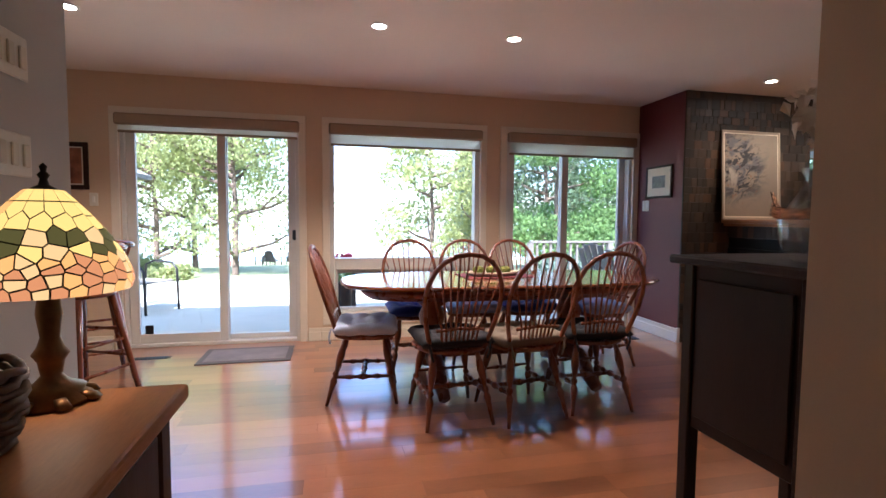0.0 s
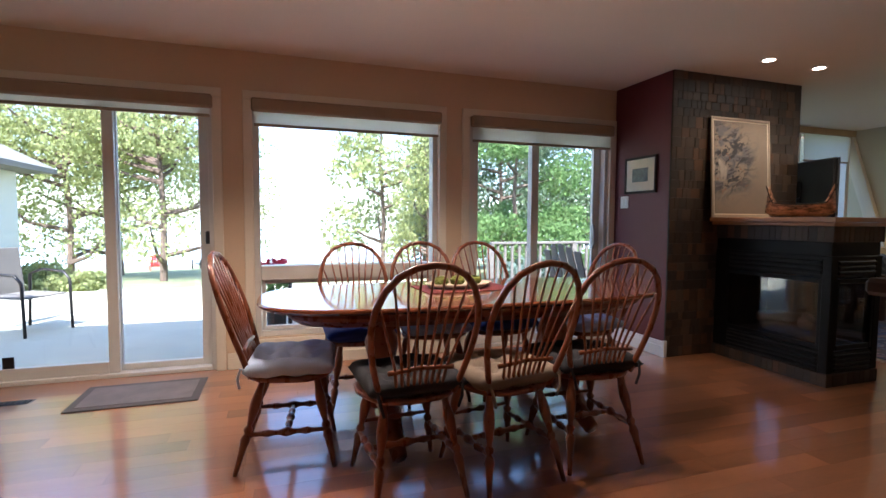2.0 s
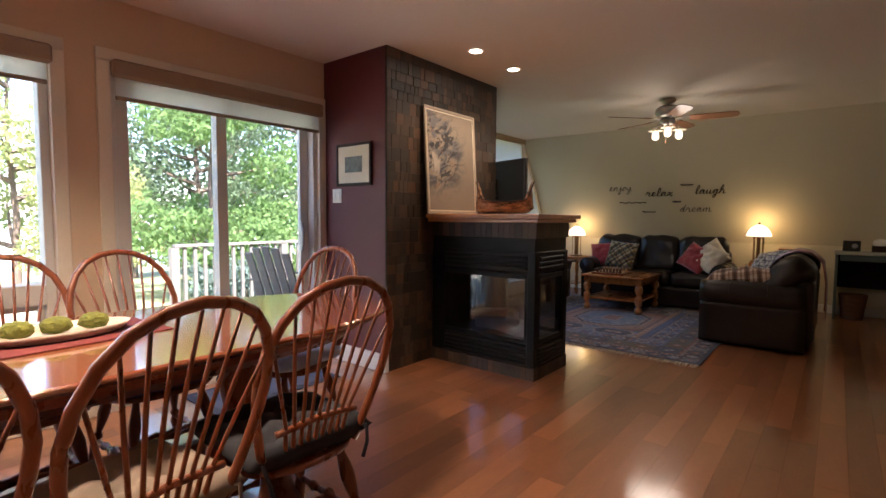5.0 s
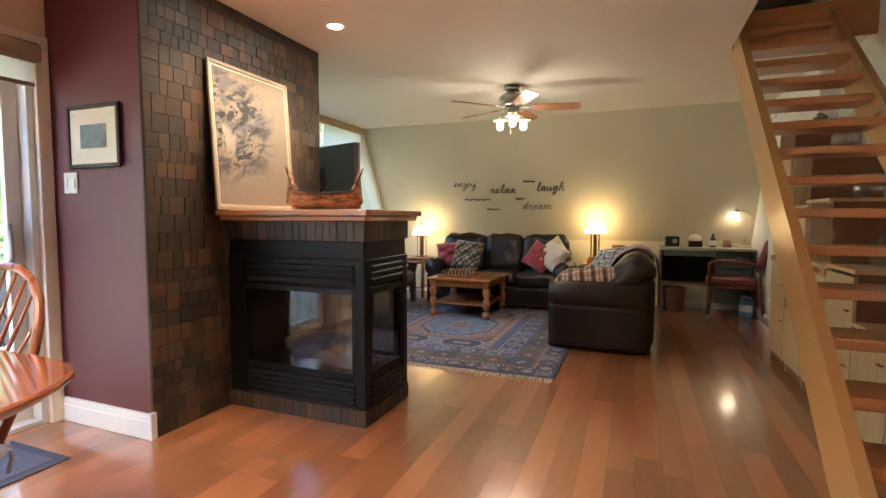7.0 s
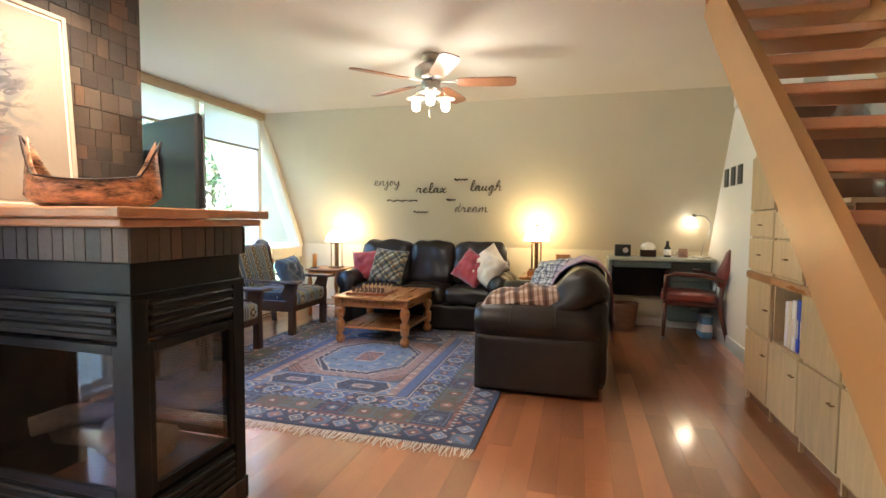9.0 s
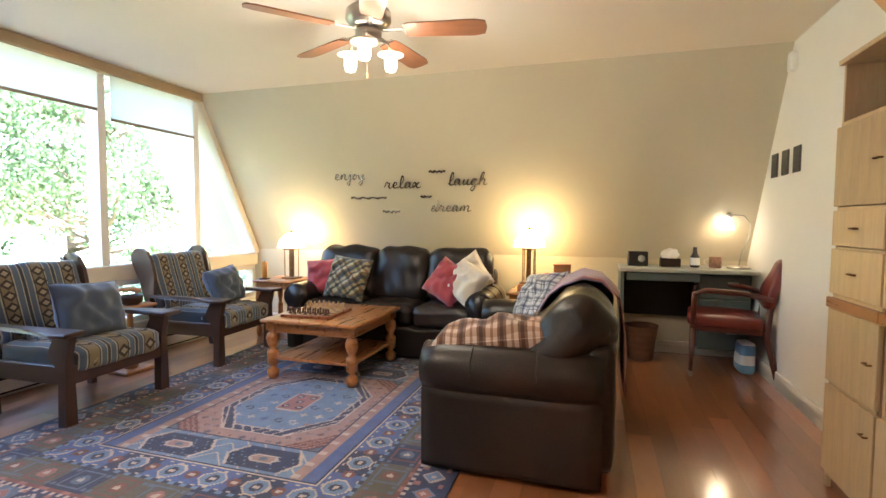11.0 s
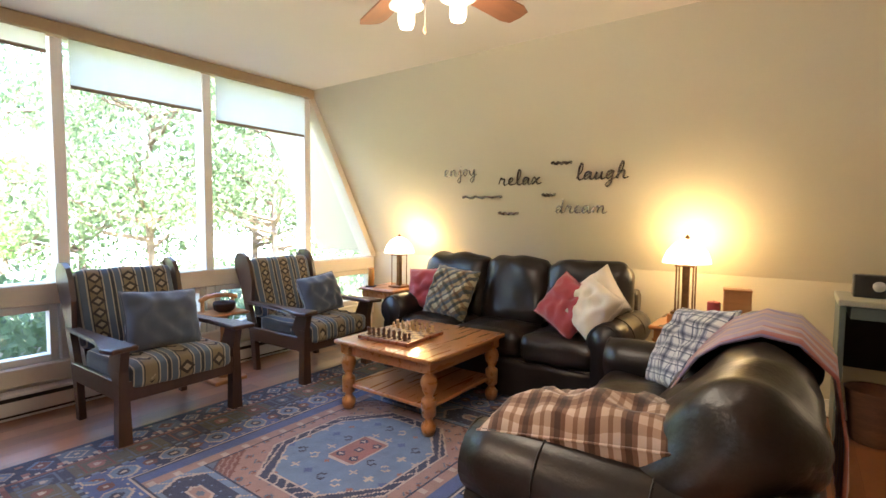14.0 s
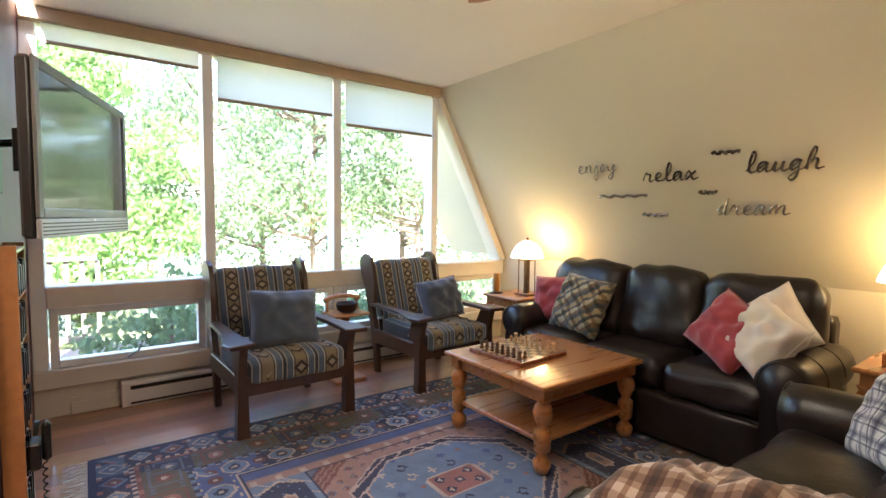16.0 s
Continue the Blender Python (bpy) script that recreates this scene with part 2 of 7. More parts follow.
def box(lo, hi, bevel=0.0, bm=None, m=None, seg=1):
    bm = bm or bmesh.new()
    c = [(a + b) / 2 for a, b in zip(lo, hi)]
    s = [max(abs(b - a), 1e-4) for a, b in zip(lo, hi)]
    made = bmesh.ops.create_cube(bm, size=1.0)["verts"]
    bmesh.ops.transform(bm, matrix=Matrix.LocRotScale(c, None, s), verts=made)
    if bevel:
        edges = list({e for v in made for e in v.link_edges})
        res = bmesh.ops.bevel(bm, geom=edges, offset=bevel, segments=seg, affect="EDGES", profile=0.5)
        made = list({v for f in res["faces"] for v in f.verts} | {v for v in made if v.is_valid})
    if m is not None:
        bmesh.ops.transform(bm, matrix=m, verts=made)
    return bm


def boxes(*rows, bevel=0.0):
    bm = bmesh.new()
    for lo, hi in rows:
        box(lo, hi, bevel, bm)
    return bm


def lathe(profile, seg=16, bm=None, m=None, caps=(True, True)):
    """Turns (radius, z) pairs about the z axis."""
    bm = bm or bmesh.new()
    rings = []
    for r, z in profile:
        ring = []
        for k in range(seg):
            a = 2 * math.pi * k / seg
            v = Vector((max(r, 1e-4) * math.cos(a), max(r, 1e-4) * math.sin(a), z))
            ring.append(bm.verts.new(m @ v if m is not None else v))
        rings.append(ring)
    for a, b in zip(rings, rings[1:]):
        for k in range(seg):
            bm.faces.new((a[k], a[(k + 1) % seg], b[(k + 1) % seg], b[k]))
    for ring, wanted in zip((rings[0], rings[-1]), caps):
        if wanted:
            bm.faces.new(ring)
    return bm


def tube(points, radius, seg=8, bm=None, closed=False, flat=1.0):
    """Sweeps a round (or flattened) section along points; radius: one number or one a point."""
    bm = bm or bmesh.new()
    pts = [Vector(p) for p in points]
    n = len(pts)
    rings, side = [], None
    for i, p in enumerate(pts):
        a, b = (pts[(i - 1) % n], pts[(i + 1) % n]) if closed else (pts[max(i - 1, 0)], pts[min(i + 1, n - 1)])
        d = (b - a).normalized()
        if side is None:
            side = d.orthogonal().normalized()
        side = (side - d * side.dot(d)).normalized()
        up = d.cross(side)
        r = radius[i] if isinstance(radius, (list, tuple)) else radius
        rings.append([bm.verts.new(p + r * (math.cos(t) * side + flat * math.sin(t) * up)) for t in (2 * math.pi * k / seg for k in range(seg))])
    pairs = list(zip(rings, rings[1:])) + ([(rings[-1], rings[0])] if closed else [])
    for a, b in pairs:
        for k in range(seg):
            bm.faces.new((a[k], a[(k + 1) % seg], b[(k + 1) % seg], b[k]))
    if not closed:
        bm.faces.new(rings[0]), bm.faces.new(rings[-1])
    return bm


def prism(points, axis, lo, hi, bm=None):
    """Extrudes a polygon of two coordinates along axis (0, 1 or 2) from lo to hi."""
    bm = bm or bmesh.new()

    def at(p, v):
        q = list(p)
        q.insert(axis, v)
        return bm.verts.new(q)

    a, b = [at(p, lo) for p in points], [at(p, hi) for p in points]
    n = len(points)
    bm.faces.new(a), bm.faces.new(b)
    for k in range(n):
        bm.faces.new((a[k], a[(k + 1) % n], b[(k + 1) % n], b[k]))
    return bm


def pillow(sx, sy, sz, m=None, bm=None, n=10, pinch=0.0, sag=0.0, seed=0, puff=0.45, wrinkle=0.0):
    """A stuffed cushion of that size, thick in the middle, thin at its seam, with corners drawn out."""
    bm = bm or bmesh.new()
    grid = {}
    for top in (1, -1):
        for i in range(n + 1):
            for j in range(n + 1):
                u, v = 2 * i / n - 1, 2 * j / n - 1
                edge = abs(u) == 1 or abs(v) == 1
                if top == -1 and edge:
                    grid[top, i, j] = grid[1, i, j]
                    continue
                h = (max(1 - u ** 4, 0) * max(1 - v ** 4, 0)) ** puff
                w = wrinkle * noise.noise(Vector((u * 3 + seed, v * 3, top * 2.0)))
                k = 1 - pinch * ((1 - u * u) * (abs(v) ** 6) + (1 - v * v) * (abs(u) ** 6))
                p = Vector((u * sx / 2 * k, v * sy / 2 * k, top * sz / 2 * h * (1 + w) - sag * (1 - u * u) * (1 - v * v)))
                grid[top, i, j] = bm.verts.new(m @ p if m is not None else p)
    for top in (1, -1):
        for i in range(n):
            for j in range(n):
                q = (grid[top, i, j], grid[top, i + 1, j], grid[top, i + 1, j + 1], grid[top, i, j + 1])
                bm.faces.new(q if top == 1 else q[::-1])
    return bm


def arc(center, rx, rz, a0, a1, n, y=0.0, lean=0.0):
    return [Vector((center[0] + rx * math.cos(a), y - lean * (center[1] + rz * math.sin(a)), center[1] + rz * math.sin(a)))
            for a in (a0 + (a1 - a0) * k / n for k in range(n + 1))]

# ---------- large structure ----------
NY, LY, CZ = 5.08, 5.80, 2.50          # dining window wall, living window wall, ceiling
KX, KZ, TX = 9.046, 0.88, 8.155        # knee wall, its height, top of the sloping wall


def slope_x(z):
    return TX + 0.55 * (CZ - z)


floor_base = structure("floor", boxes(((-4.2, -2.2, -0.2), (1.27, 0.2, -0.012)), ((-4.2, 0.2, -0.2), (5.2, 5.3, -0.012)), ((5.2, 0.2, -0.2), (9.3, 5.95, -0.012))), M["joint"],
                       "glossy cherry plank floor with dark joints", "floor")
structure("ceiling", boxes(((-4.2, -2.2, CZ), (1.30, 0.2, CZ + 0.2)), ((-4.2, 0.2, CZ), (3.4, 5.3, CZ + 0.2)), ((3.4, 1.30, CZ), (5.2, 5.3, CZ + 0.2)),
                           ((5.2, 1.30, CZ), (8.3, 5.95, CZ + 0.2)), ((6.15, 0.2, CZ), (8.3, 1.30, CZ + 0.2))), M["ceiling"],
          "smooth cream painted ceiling", "ceiling")
structure("wall_north", boxes(((-4.2, NY, 0), (-1.65, NY + 0.18, CZ)), ((-1.65, NY, 2.12), (-0.10, NY + 0.18, CZ)), ((-0.10, NY, 0), (0.19, NY + 0.18, CZ)),
                              ((0.19, NY, 0), (1.73, NY + 0.18, 0.24)), ((0.19, NY, 2.12), (1.73, NY + 0.18, CZ)), ((1.73, NY, 0), (2.02, NY + 0.18, CZ)),
                              ((2.02, NY, 2.12), (3.53, NY + 0.18, CZ)), ((3.53, NY, 0), (3.598, NY + 0.18, CZ))), M["wall"],
          "tan painted dining room window wall", "wall")
structure("wall_column", boxes(((3.6, 4.345, 0), (5.12, 5.26, CZ)), ((4.6, 5.26, 0), (5.12, 5.97, CZ))), M["burgundy"], "burgundy painted chimney column", "wall")
structure("wall_living_north", boxes(((5.122, LY, 0), (9.05, LY + 0.15, 0.20)), ((5.122, LY, 2.44), (8.15, LY + 0.15, CZ))), M["trim"],
          "cream wall strip under the living room windows", "wall")
structure("wall_knee", box((KX, 0.2, 0), (KX + 0.15, 5.95, KZ)), M["sage"], "low khaki knee wall under the slope", "wall")
structure("wall_slope", prism([(TX, CZ), (KX, KZ), (KX + 0.3, KZ), (TX + 0.3, CZ)], 1, 0.2, 6.7), M["sage"],
          "khaki painted sloping wall under the roof", "wall")
structure("wall_south", boxes(((1.272, 0.2, 0), (6.76, 0.42, CZ)), ((6.76, 0.2, 0), (KX, 0.56, CZ)), ((3.2, 0.2, CZ), (6.4, 0.42, 4.8))), M["white_wall"], "white painted wall behind the stairs", "wall")
structure("wall_hall_right", box((1.15, -2.2, 0), (1.27, 0.92, CZ)), M["wall"], "tan painted hall wall end", "wall")
structure("wall_hall_left", box((-0.75, -2.2, 0), (-0.63, 2.0, CZ)), M["grey_wall"], "grey-white hall wall with switches", "wall")
structure("wall_back", boxes(((-4.2, -2.35, 0), (1.3, -2.2, CZ))), M["wall"], "plain tan wall behind the hall", "wall")
structure("wall_west", box((-4.35, -2.35, 0), (-4.2, 5.3, CZ)), M["wall"], "plain tan kitchen wall", "wall")
structure("wall_loft", boxes(((3.2, 0.42, CZ + 0.2), (3.4, 1.45, 4.8)), ((3.4, 1.30, CZ + 0.2), (6.4, 1.45, 4.8)), ((7.4, 0.2, CZ + 0.2), (7.5, 1.45, 4.8)),
                             ((6.4, 0.2, CZ + 0.2), (7.4, 0.3, 4.8)), ((6.4, 1.40, CZ + 0.2), (7.4, 1.45, 4.8)), ((3.2, 0.2, 4.8), (7.5, 1.45, 4.9))), M["white_wall"],
          "pale loft walls above the stairwell", "wall")
structure("stairwell_trim", box((6.12, 0.42, CZ - 0.02), (6.148, 1.30, CZ + 0.24)), M["tread"], "red-brown wooden header of the stairwell", "trim")


def baseboard(name, lo, hi, material, label="moulded painted baseboard"):
    bm = box(lo, hi)
    lx, ly = hi[0] - lo[0], hi[1] - lo[1]
    grow = 0.006
    if lx > ly:
        box((lo[0], lo[1] - grow, 0.0), (hi[0], hi[1], hi[2] * 0.72), 0.004, bm)
    else:
        box((lo[0] - grow, lo[1], 0.0), (hi[0], hi[1], hi[2] * 0.72), 0.004, bm)
    return structure(name, bm, material, label, "baseboard")


for k, (x0, x1) in enumerate(((-4.2, -1.74), (-0.02, 0.10), (0.102, 1.93))):
    baseboard("baseboard_%d" % (k + 1), (x0, NY - 0.016, 0), (x1, NY - 0.002, 0.13), M["trim"])
baseboard("baseboard_4", (3.584, 4.33, 0), (3.598, NY - 0.02, 0.14), M["white_trim"])
structure("baseboard_corner", box((3.575, 4.315, 0), (3.612, 4.342, 0.15), 0.004), M["white_trim"], "white corner block of the baseboard", "baseboard")
baseboard("baseboard_5", (5.3, LY - 0.016, 0), (5.56, LY - 0.002, 0.11), M["trim"])
baseboard("baseboard_6", (KX - 0.016, 0.58, 0), (KX - 0.002, 5.6, 0.11), M["white_trim"])
baseboard("baseboard_7", (6.78, 0.562, 0), (KX - 0.02, 0.576, 0.12), M["white_trim"])


def casing(name, x0, x1, z0, z1, w=0.07, sill=False):
    """Painted frame round an opening whose outer edge is x0..x1, z0..z1."""
    y0, y1 = NY - 0.022, NY - 0.001
    rows = [((x0, y0, z0), (x0 + w, y1, z1 - w)), ((x1 - w, y0, z0), (x1, y1, z1 - w)), ((x0, y0, z1 - w), (x1, y1, z1))]
    if sill:
        rows.append(((x0, y0, z0), (x1, y1, z0 + w)))
        rows[0] = ((x0, y0, z0 + w), (x0 + w, y1, z1 - w))
        rows[1] = ((x1 - w, y0, z0 + w), (x1, y1, z1 - w))
    return structure(name, boxes(*rows, bevel=0.004), M["trim"], "cream painted wooden casing", "trim")


casing("trim_door_1", -1.72, -0.03, 0, 2.20)
casing("trim_window_1", 0.12, 1.80, 0.16, 2.20, sill=True)
casing("trim_door_2", 1.95, 3.597, 0, 2.20)


def ring(x0, x1, z0, z1, w, y0, y1, bm=None, bottom=None):
    bm = bm or bmesh.new()
    b = bottom or w
    for lo, hi in (((x0, y0, z0), (x0 + w, y1, z1)), ((x1 - w, y0, z0), (x1, y1, z1)), ((x0 + w, y0, z1 - w), (x1 - w, y1, z1)), ((x0 + w, y0, z0), (x1 - w, y1, z0 + b))):
        box(lo, hi, 0.003, bm)
    return bm


def pane(x0, x1, z0, z1, y, parent):
    ob = part("pane", box((x0, y - 0.003, z0), (x1, y + 0.003, z1)), M["glass"], parent)
    ob.visible_shadow = False
    return ob


def sliding_door(name, x0, x1, split, label):
    d = thing(name, label, "sliding door", kind="structure")
    part("door_frame", ring(x0, x1, 0.0, 2.12, 0.035, NY + 0.02, NY + 0.16, bottom=0.03), M["vinyl"], d)
    for a, b, y in ((x0 + 0.036, split + 0.035, NY + 0.05), (split - 0.035, x1 - 0.036, NY + 0.10)):
        p = part("sash", ring(a, b, 0.032, 2.08, 0.075, y, y + 0.04, bottom=0.085 if y < NY + 0.08 else 0.05), M["vinyl"], d)
        pane(a + 0.07, b - 0.07, 0.09, 2.02, y + 0.02, p)
    return d


d1 = sliding_door("door_1", -1.65, -0.10, -0.805, "sliding glass patio door with pale vinyl frame")
part("door_handle", box((-0.17, NY + 0.06, 1.00), (-0.13, NY + 0.095, 1.10), 0.008), M["plastic"], d1, "black latch handle")
tagged(part("sticker", box((-1.50, NY + 0.062, 0.115), (-1.43, NY + 0.066, 0.20), 0.001), M["dark_metal"], d1, "small dark shield sticker on the glass"))
d2 = sliding_door("door_2", 2.02, 3.53, 2.73, "sliding glass deck door with pale vinyl frame")
part("door_handle", boxes(((3.40, NY + 0.055, 0.92), (3.425, NY + 0.095, 1.16)), ((3.40, NY + 0.04, 0.96), (3.42, NY + 0.06, 1.12)), bevel=0.006), M["silver"], d2, "grey pull handle")

w1 = thing("window_1", "large picture window above a low awning pane", "window", kind="structure")
part("window_frame", ring(0.19, 1.73, 0.24, 2.12, 0.045, NY + 0.03, NY + 0.14), M["vinyl"], w1)
part("transom", box((0.236, NY + 0.02, 0.70), (1.684, NY + 0.14, 0.82), 0.006), M["vinyl"], w1)
pane(0.236, 1.684, 0.825, 2.075, NY + 0.09, w1)
part("awning_sash", ring(0.24, 1.68, 0.287, 0.698, 0.03, NY + 0.06, NY + 0.11), M["vinyl"], w1)
pane(0.27, 1.65, 0.317, 0.668, NY + 0.085, w1)


def roller_shade(x0, x1, top, bottom, y, label, cassette=True):
    s = thing("roller_shade", label, "window shade", pose(0, 0, 0))
    if cassette:
        part("cassette", box((x0, y - 0.05, top - 0.10), (x1, y + 0.015, top), 0.012), M["valance"], s, "brown fabric-wrapped cassette")
    part("cloth", box((x0 + 0.02, y - 0.004, bottom), (x1 - 0.02, y, top - 0.09 if cassette else top)), M["shade"], s)
    part("hem_bar", box((x0 + 0.02, y - 0.012, bottom - 0.022), (x1 - 0.02, y + 0.006, bottom + 0.001), 0.004), M["valance"], s)
    return s


roller_shade(-1.66, -0.09, 2.135, 1.99, NY - 0.035, "rolled-up beige roller shade above the patio door")
roller_shade(0.185, 1.735, 2.135, 1.945, NY - 0.035, "beige roller shade drawn slightly down")
roller_shade(2.02, 3.53, 2.135, 1.925, NY - 0.035, "beige roller shade drawn slightly down")

# living room windows
lw = thing("window_2", "wall of tall living room windows with a slanted end pane", "window", kind="structure")
y0, y1 = LY - 0.02, LY + 0.12
for a, b in ((5.122, 5.20), (6.105, 6.175), (7.095, 7.165), (8.095, 8.165)):
    part("post", box((a, y0, 0.2), (b, y1, 2.44), 0.005), M["white_trim"], lw)
part("sill_band", box((5.2, y0 - 0.02, 0.69), (slope_x(0.84) - 0.03, y1, 0.83), 0.008), M["trim"], lw)
part("bottom_rail", box((5.122, y0 - 0.03, 0.19), (KX - 0.02, y1, 0.31), 0.008), M["trim"], lw)
part("slant_trim", prism([(TX - 0.03, CZ - 0.055), (TX + 0.035, CZ - 0.055), (slope_x(0.84) - 0.005, 0.835), (slope_x(0.84) - 0.085, 0.835)], 1, y0 - 0.03, y1), M["trim"], lw)
part("header_beam", box((5.122, LY - 0.09, 2.415), (8.16, LY - 0.002, 2.497), 0.006), mat("tan_valance_board", (0.40, 0.29, 0.17), 0.6, var=0.06), lw, "tan wooden shade valance")
for k, (a, b) in enumerate(((5.2, 6.105), (6.175, 7.095), (7.165, 8.095))):
    pane(a, b, 0.835, 2.415, LY + 0.05, lw)
    part("awning_sash", ring(a + 0.01, b - 0.01, 0.312, 0.688, 0.045, LY - 0.01, LY + 0.07), M["white_trim"], lw)
    pane(a + 0.05, b - 0.05, 0.355, 0.645, LY + 0.03, lw)
part("crank", tube([(5.62, LY - 0.02, 0.33), (5.62, LY - 0.05, 0.34), (5.67, LY - 0.06, 0.37), (5.69, LY - 0.055, 0.41)], 0.008, 6), M["silver"], lw, "small grey crank")
tri_pane = part("pane", prism([(8.165, 0.835), (slope_x(0.84) - 0.05, 0.835), (TX + 0.02, 2.43), (8.165, 2.43)], 1, LY + 0.047, LY + 0.053), M["glass"], lw)
tri_pane.visible_shadow = False
part("end_sash", ring(8.17, 9.02, 0.312, 0.688, 0.05, LY - 0.01, LY + 0.07), M["trim"], lw)
pane(8.22, 8.97, 0.36, 0.64, LY + 0.03, lw)
for a, b, z in ((5.21, 6.10, 2.315), (6.18, 7.09, 2.12), (7.17, 8.09, 2.06)):
    roller_shade(a, b, 2.42, z, LY - 0.045, "white roller shade drawn partly down", cassette=False)

# chimney column cladding behind the tiles
structure("trim_column_face", box((3.6, 4.332, 0), (5.12, 4.344, CZ)), M["grout"], "dark grout bed of the slate column", "trim")

# ---------- outside ----------
M.update(
    concrete=mat("pale_concrete_patio", (0.52, 0.50, 0.38), 0.9, var=0.12, scale=1.5, fine=40, bump=0.3),
    grass_m=mat("summer_grass", (0.21, 0.23, 0.11), 0.9, var=0.3, scale=1.2, fine=30, bump=0.5),
    water_m=mat("bright_lake_water", (0.30, 0.36, 0.40), 0.12, var=0.05, scale=0.4, fine=3, bump=0.15),
    bark=mat("grey_brown_bark", (0.14, 0.10, 0.075), 0.9, var=0.3, scale=8, fine=40, bump=0.8, stretch=(4, 4, 1)),
    leaf=cloth_mat("green_leaf", (0.37, 0.40, 0.17), 0.6, 0.6),
    leaf2=cloth_mat("deep_green_leaf", (0.17, 0.27, 0.09), 0.6, 0.7),
    # darker copy of leaf: shade put into the colour against the bright exposure
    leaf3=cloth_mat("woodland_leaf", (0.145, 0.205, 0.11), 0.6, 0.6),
    needle=cloth_mat("blue_green_needle", (0.12, 0.17, 0.14), 0.35, 0.6),
    greywood=mat("weathered_grey_wood", (0.17, 0.155, 0.135), 0.85, var=0.15, scale=4, fine=30, stretch=(1, 8, 8)),
    siding=mat("white_siding", (0.70, 0.70, 0.68), 0.6, var=0.04),
    roofing=mat("grey_roof_shingle", (0.20, 0.19, 0.18), 0.9, var=0.2, fine=60),
    red_paint=mat("red_painted_wood", (0.45, 0.05, 0.04), 0.6, var=0.1),
    flower=mat("red_petals", (0.55, 0.02, 0.05), 0.6, var=0.2, island=0.4),
)
def ground_z(y):
    return -0.20 - 0.075 * min(max(y - 11, 0), 26)


bm = bmesh.new()
bmesh.ops.create_grid(bm, x_segments=60, y_segments=60, size=60)
for v in bm.verts:
    v.co.z = ground_z(v.co.y) + 0.10 * noise.noise(v.co * 0.25) * (1 if v.co.y > 11 else 0)
    if v.co.y < 12 and -8 < v.co.x < 14:
        v.co.z = -0.24
structure("ground", bm, M["grass_m"], "sunlit lawn sloping to the lake", "ground", smooth=True)
structure("patio", box((-9, 5.27, -0.22), (3.4, 10.6, -0.05), 0.01), M["concrete"], "pale concrete patio outside the dining room", "pavement")
structure("water", box((-900, 39, -2.6), (900, 1400, -2.05)), M["water_m"], "bright lake water in the distance", "water")


def leaf_cloud(bm, center, radii, count, size, rng, droop=0.0):
    """Many small folded leaves scattered through an uneven blob."""
    while count > 0:
        p = Vector((rng.uniform(-1, 1), rng.uniform(-1, 1), rng.uniform(-1, 1)))
        r = p.length
        if r > 1 or r < 0.25 or noise.noise(Vector(center) * 0.7 + p * 1.9) < -0.12:
            continue
        count -= 1
        c = Vector(center) + Vector((p.x * radii[0], p.y * radii[1], p.z * radii[2] - droop * (p.x ** 2 + p.y ** 2)))
        s = size * rng.uniform(0.6, 1.3)
        rot = Euler((rng.uniform(-1.5, 1.5), rng.uniform(-1.5, 1.5), rng.uniform(0, 6.28))).to_matrix()
        q = [c + rot @ Vector(v) * s for v in ((-0.5, 0, 0), (-0.1, -0.36, 0.08), (0.5, 0, 0), (-0.1, 0.36, 0.08))]
        vs = [bm.verts.new(v) for v in q]
        bm.faces.new((vs[0], vs[1], vs[2]))
        bm.faces.new((vs[0], vs[2], vs[3]))
    return bm


def broadleaf(height, spread, leafm, seed, leaves=2600, low=0.28, name="tree", label="leafy green maple tree beside the lawn", size=0.24, girth=0.02, limbs=11):
    rng = random.Random(seed)
    t = thing(name, label, "tree")
    bm = tube([(0, 0, -0.3), (0.05, 0.02, height * 0.25), (-0.05, 0.06, height * 0.5), (0.03, 0, height * 0.8)], [height * girth, height * girth * 0.75, height * girth * 0.5, height * 0.004], 8)
    tips = []
    for k in range(limbs):
        a, z = rng.uniform(0, 6.28), height * rng.uniform(low, 0.8)
        out = spread * rng.uniform(0.5, 0.9) * (1.1 - 0.6 * z / height)
        tip = (out * math.cos(a), out * math.sin(a), z + height * rng.uniform(0.06, 0.16))
        tube([(0, 0, z), (tip[0] * 0.5, tip[1] * 0.5, z + height * 0.03), tip], [height * 0.01, height * 0.006, height * 0.002], 5, bm)
        tips.append(tip)
    part("trunk", bm, M["bark"], t)
    bm = bmesh.new()
    for tip in tips + [(0, 0, height * 0.86)]:
        leaf_cloud(bm, tip, (spread * 0.42, spread * 0.42, height * 0.12), leaves // (limbs + 1), size, rng, droop=0.3)
    part("crown", bm, leafm, t)
    return t


def conifer(height, seed):
    rng = random.Random(seed)
    t = thing("spruce_tree", "blue-green spruce tree on the shore", "tree")
    part("trunk", tube([(0, 0, -0.3), (0, 0, height)], [height * 0.018, 0.01], 7), M["bark"], t)
    bm = bmesh.new()
    for k in range(26):
        z = height * (0.12 + 0.86 * k / 26)
        r = height * 0.24 * (1 - z / height) ** 0.8 + 0.1
        for j in range(9):
            a = rng.uniform(0, 6.28)
            leaf_cloud(bm, (0.55 * r * math.cos(a), 0.55 * r * math.sin(a), z - 0.1 * r), (r * 0.5, r * 0.5, height * 0.012), 9, 0.16, rng, droop=0.1)
    part("crown", bm, M["needle"], t)
    return t


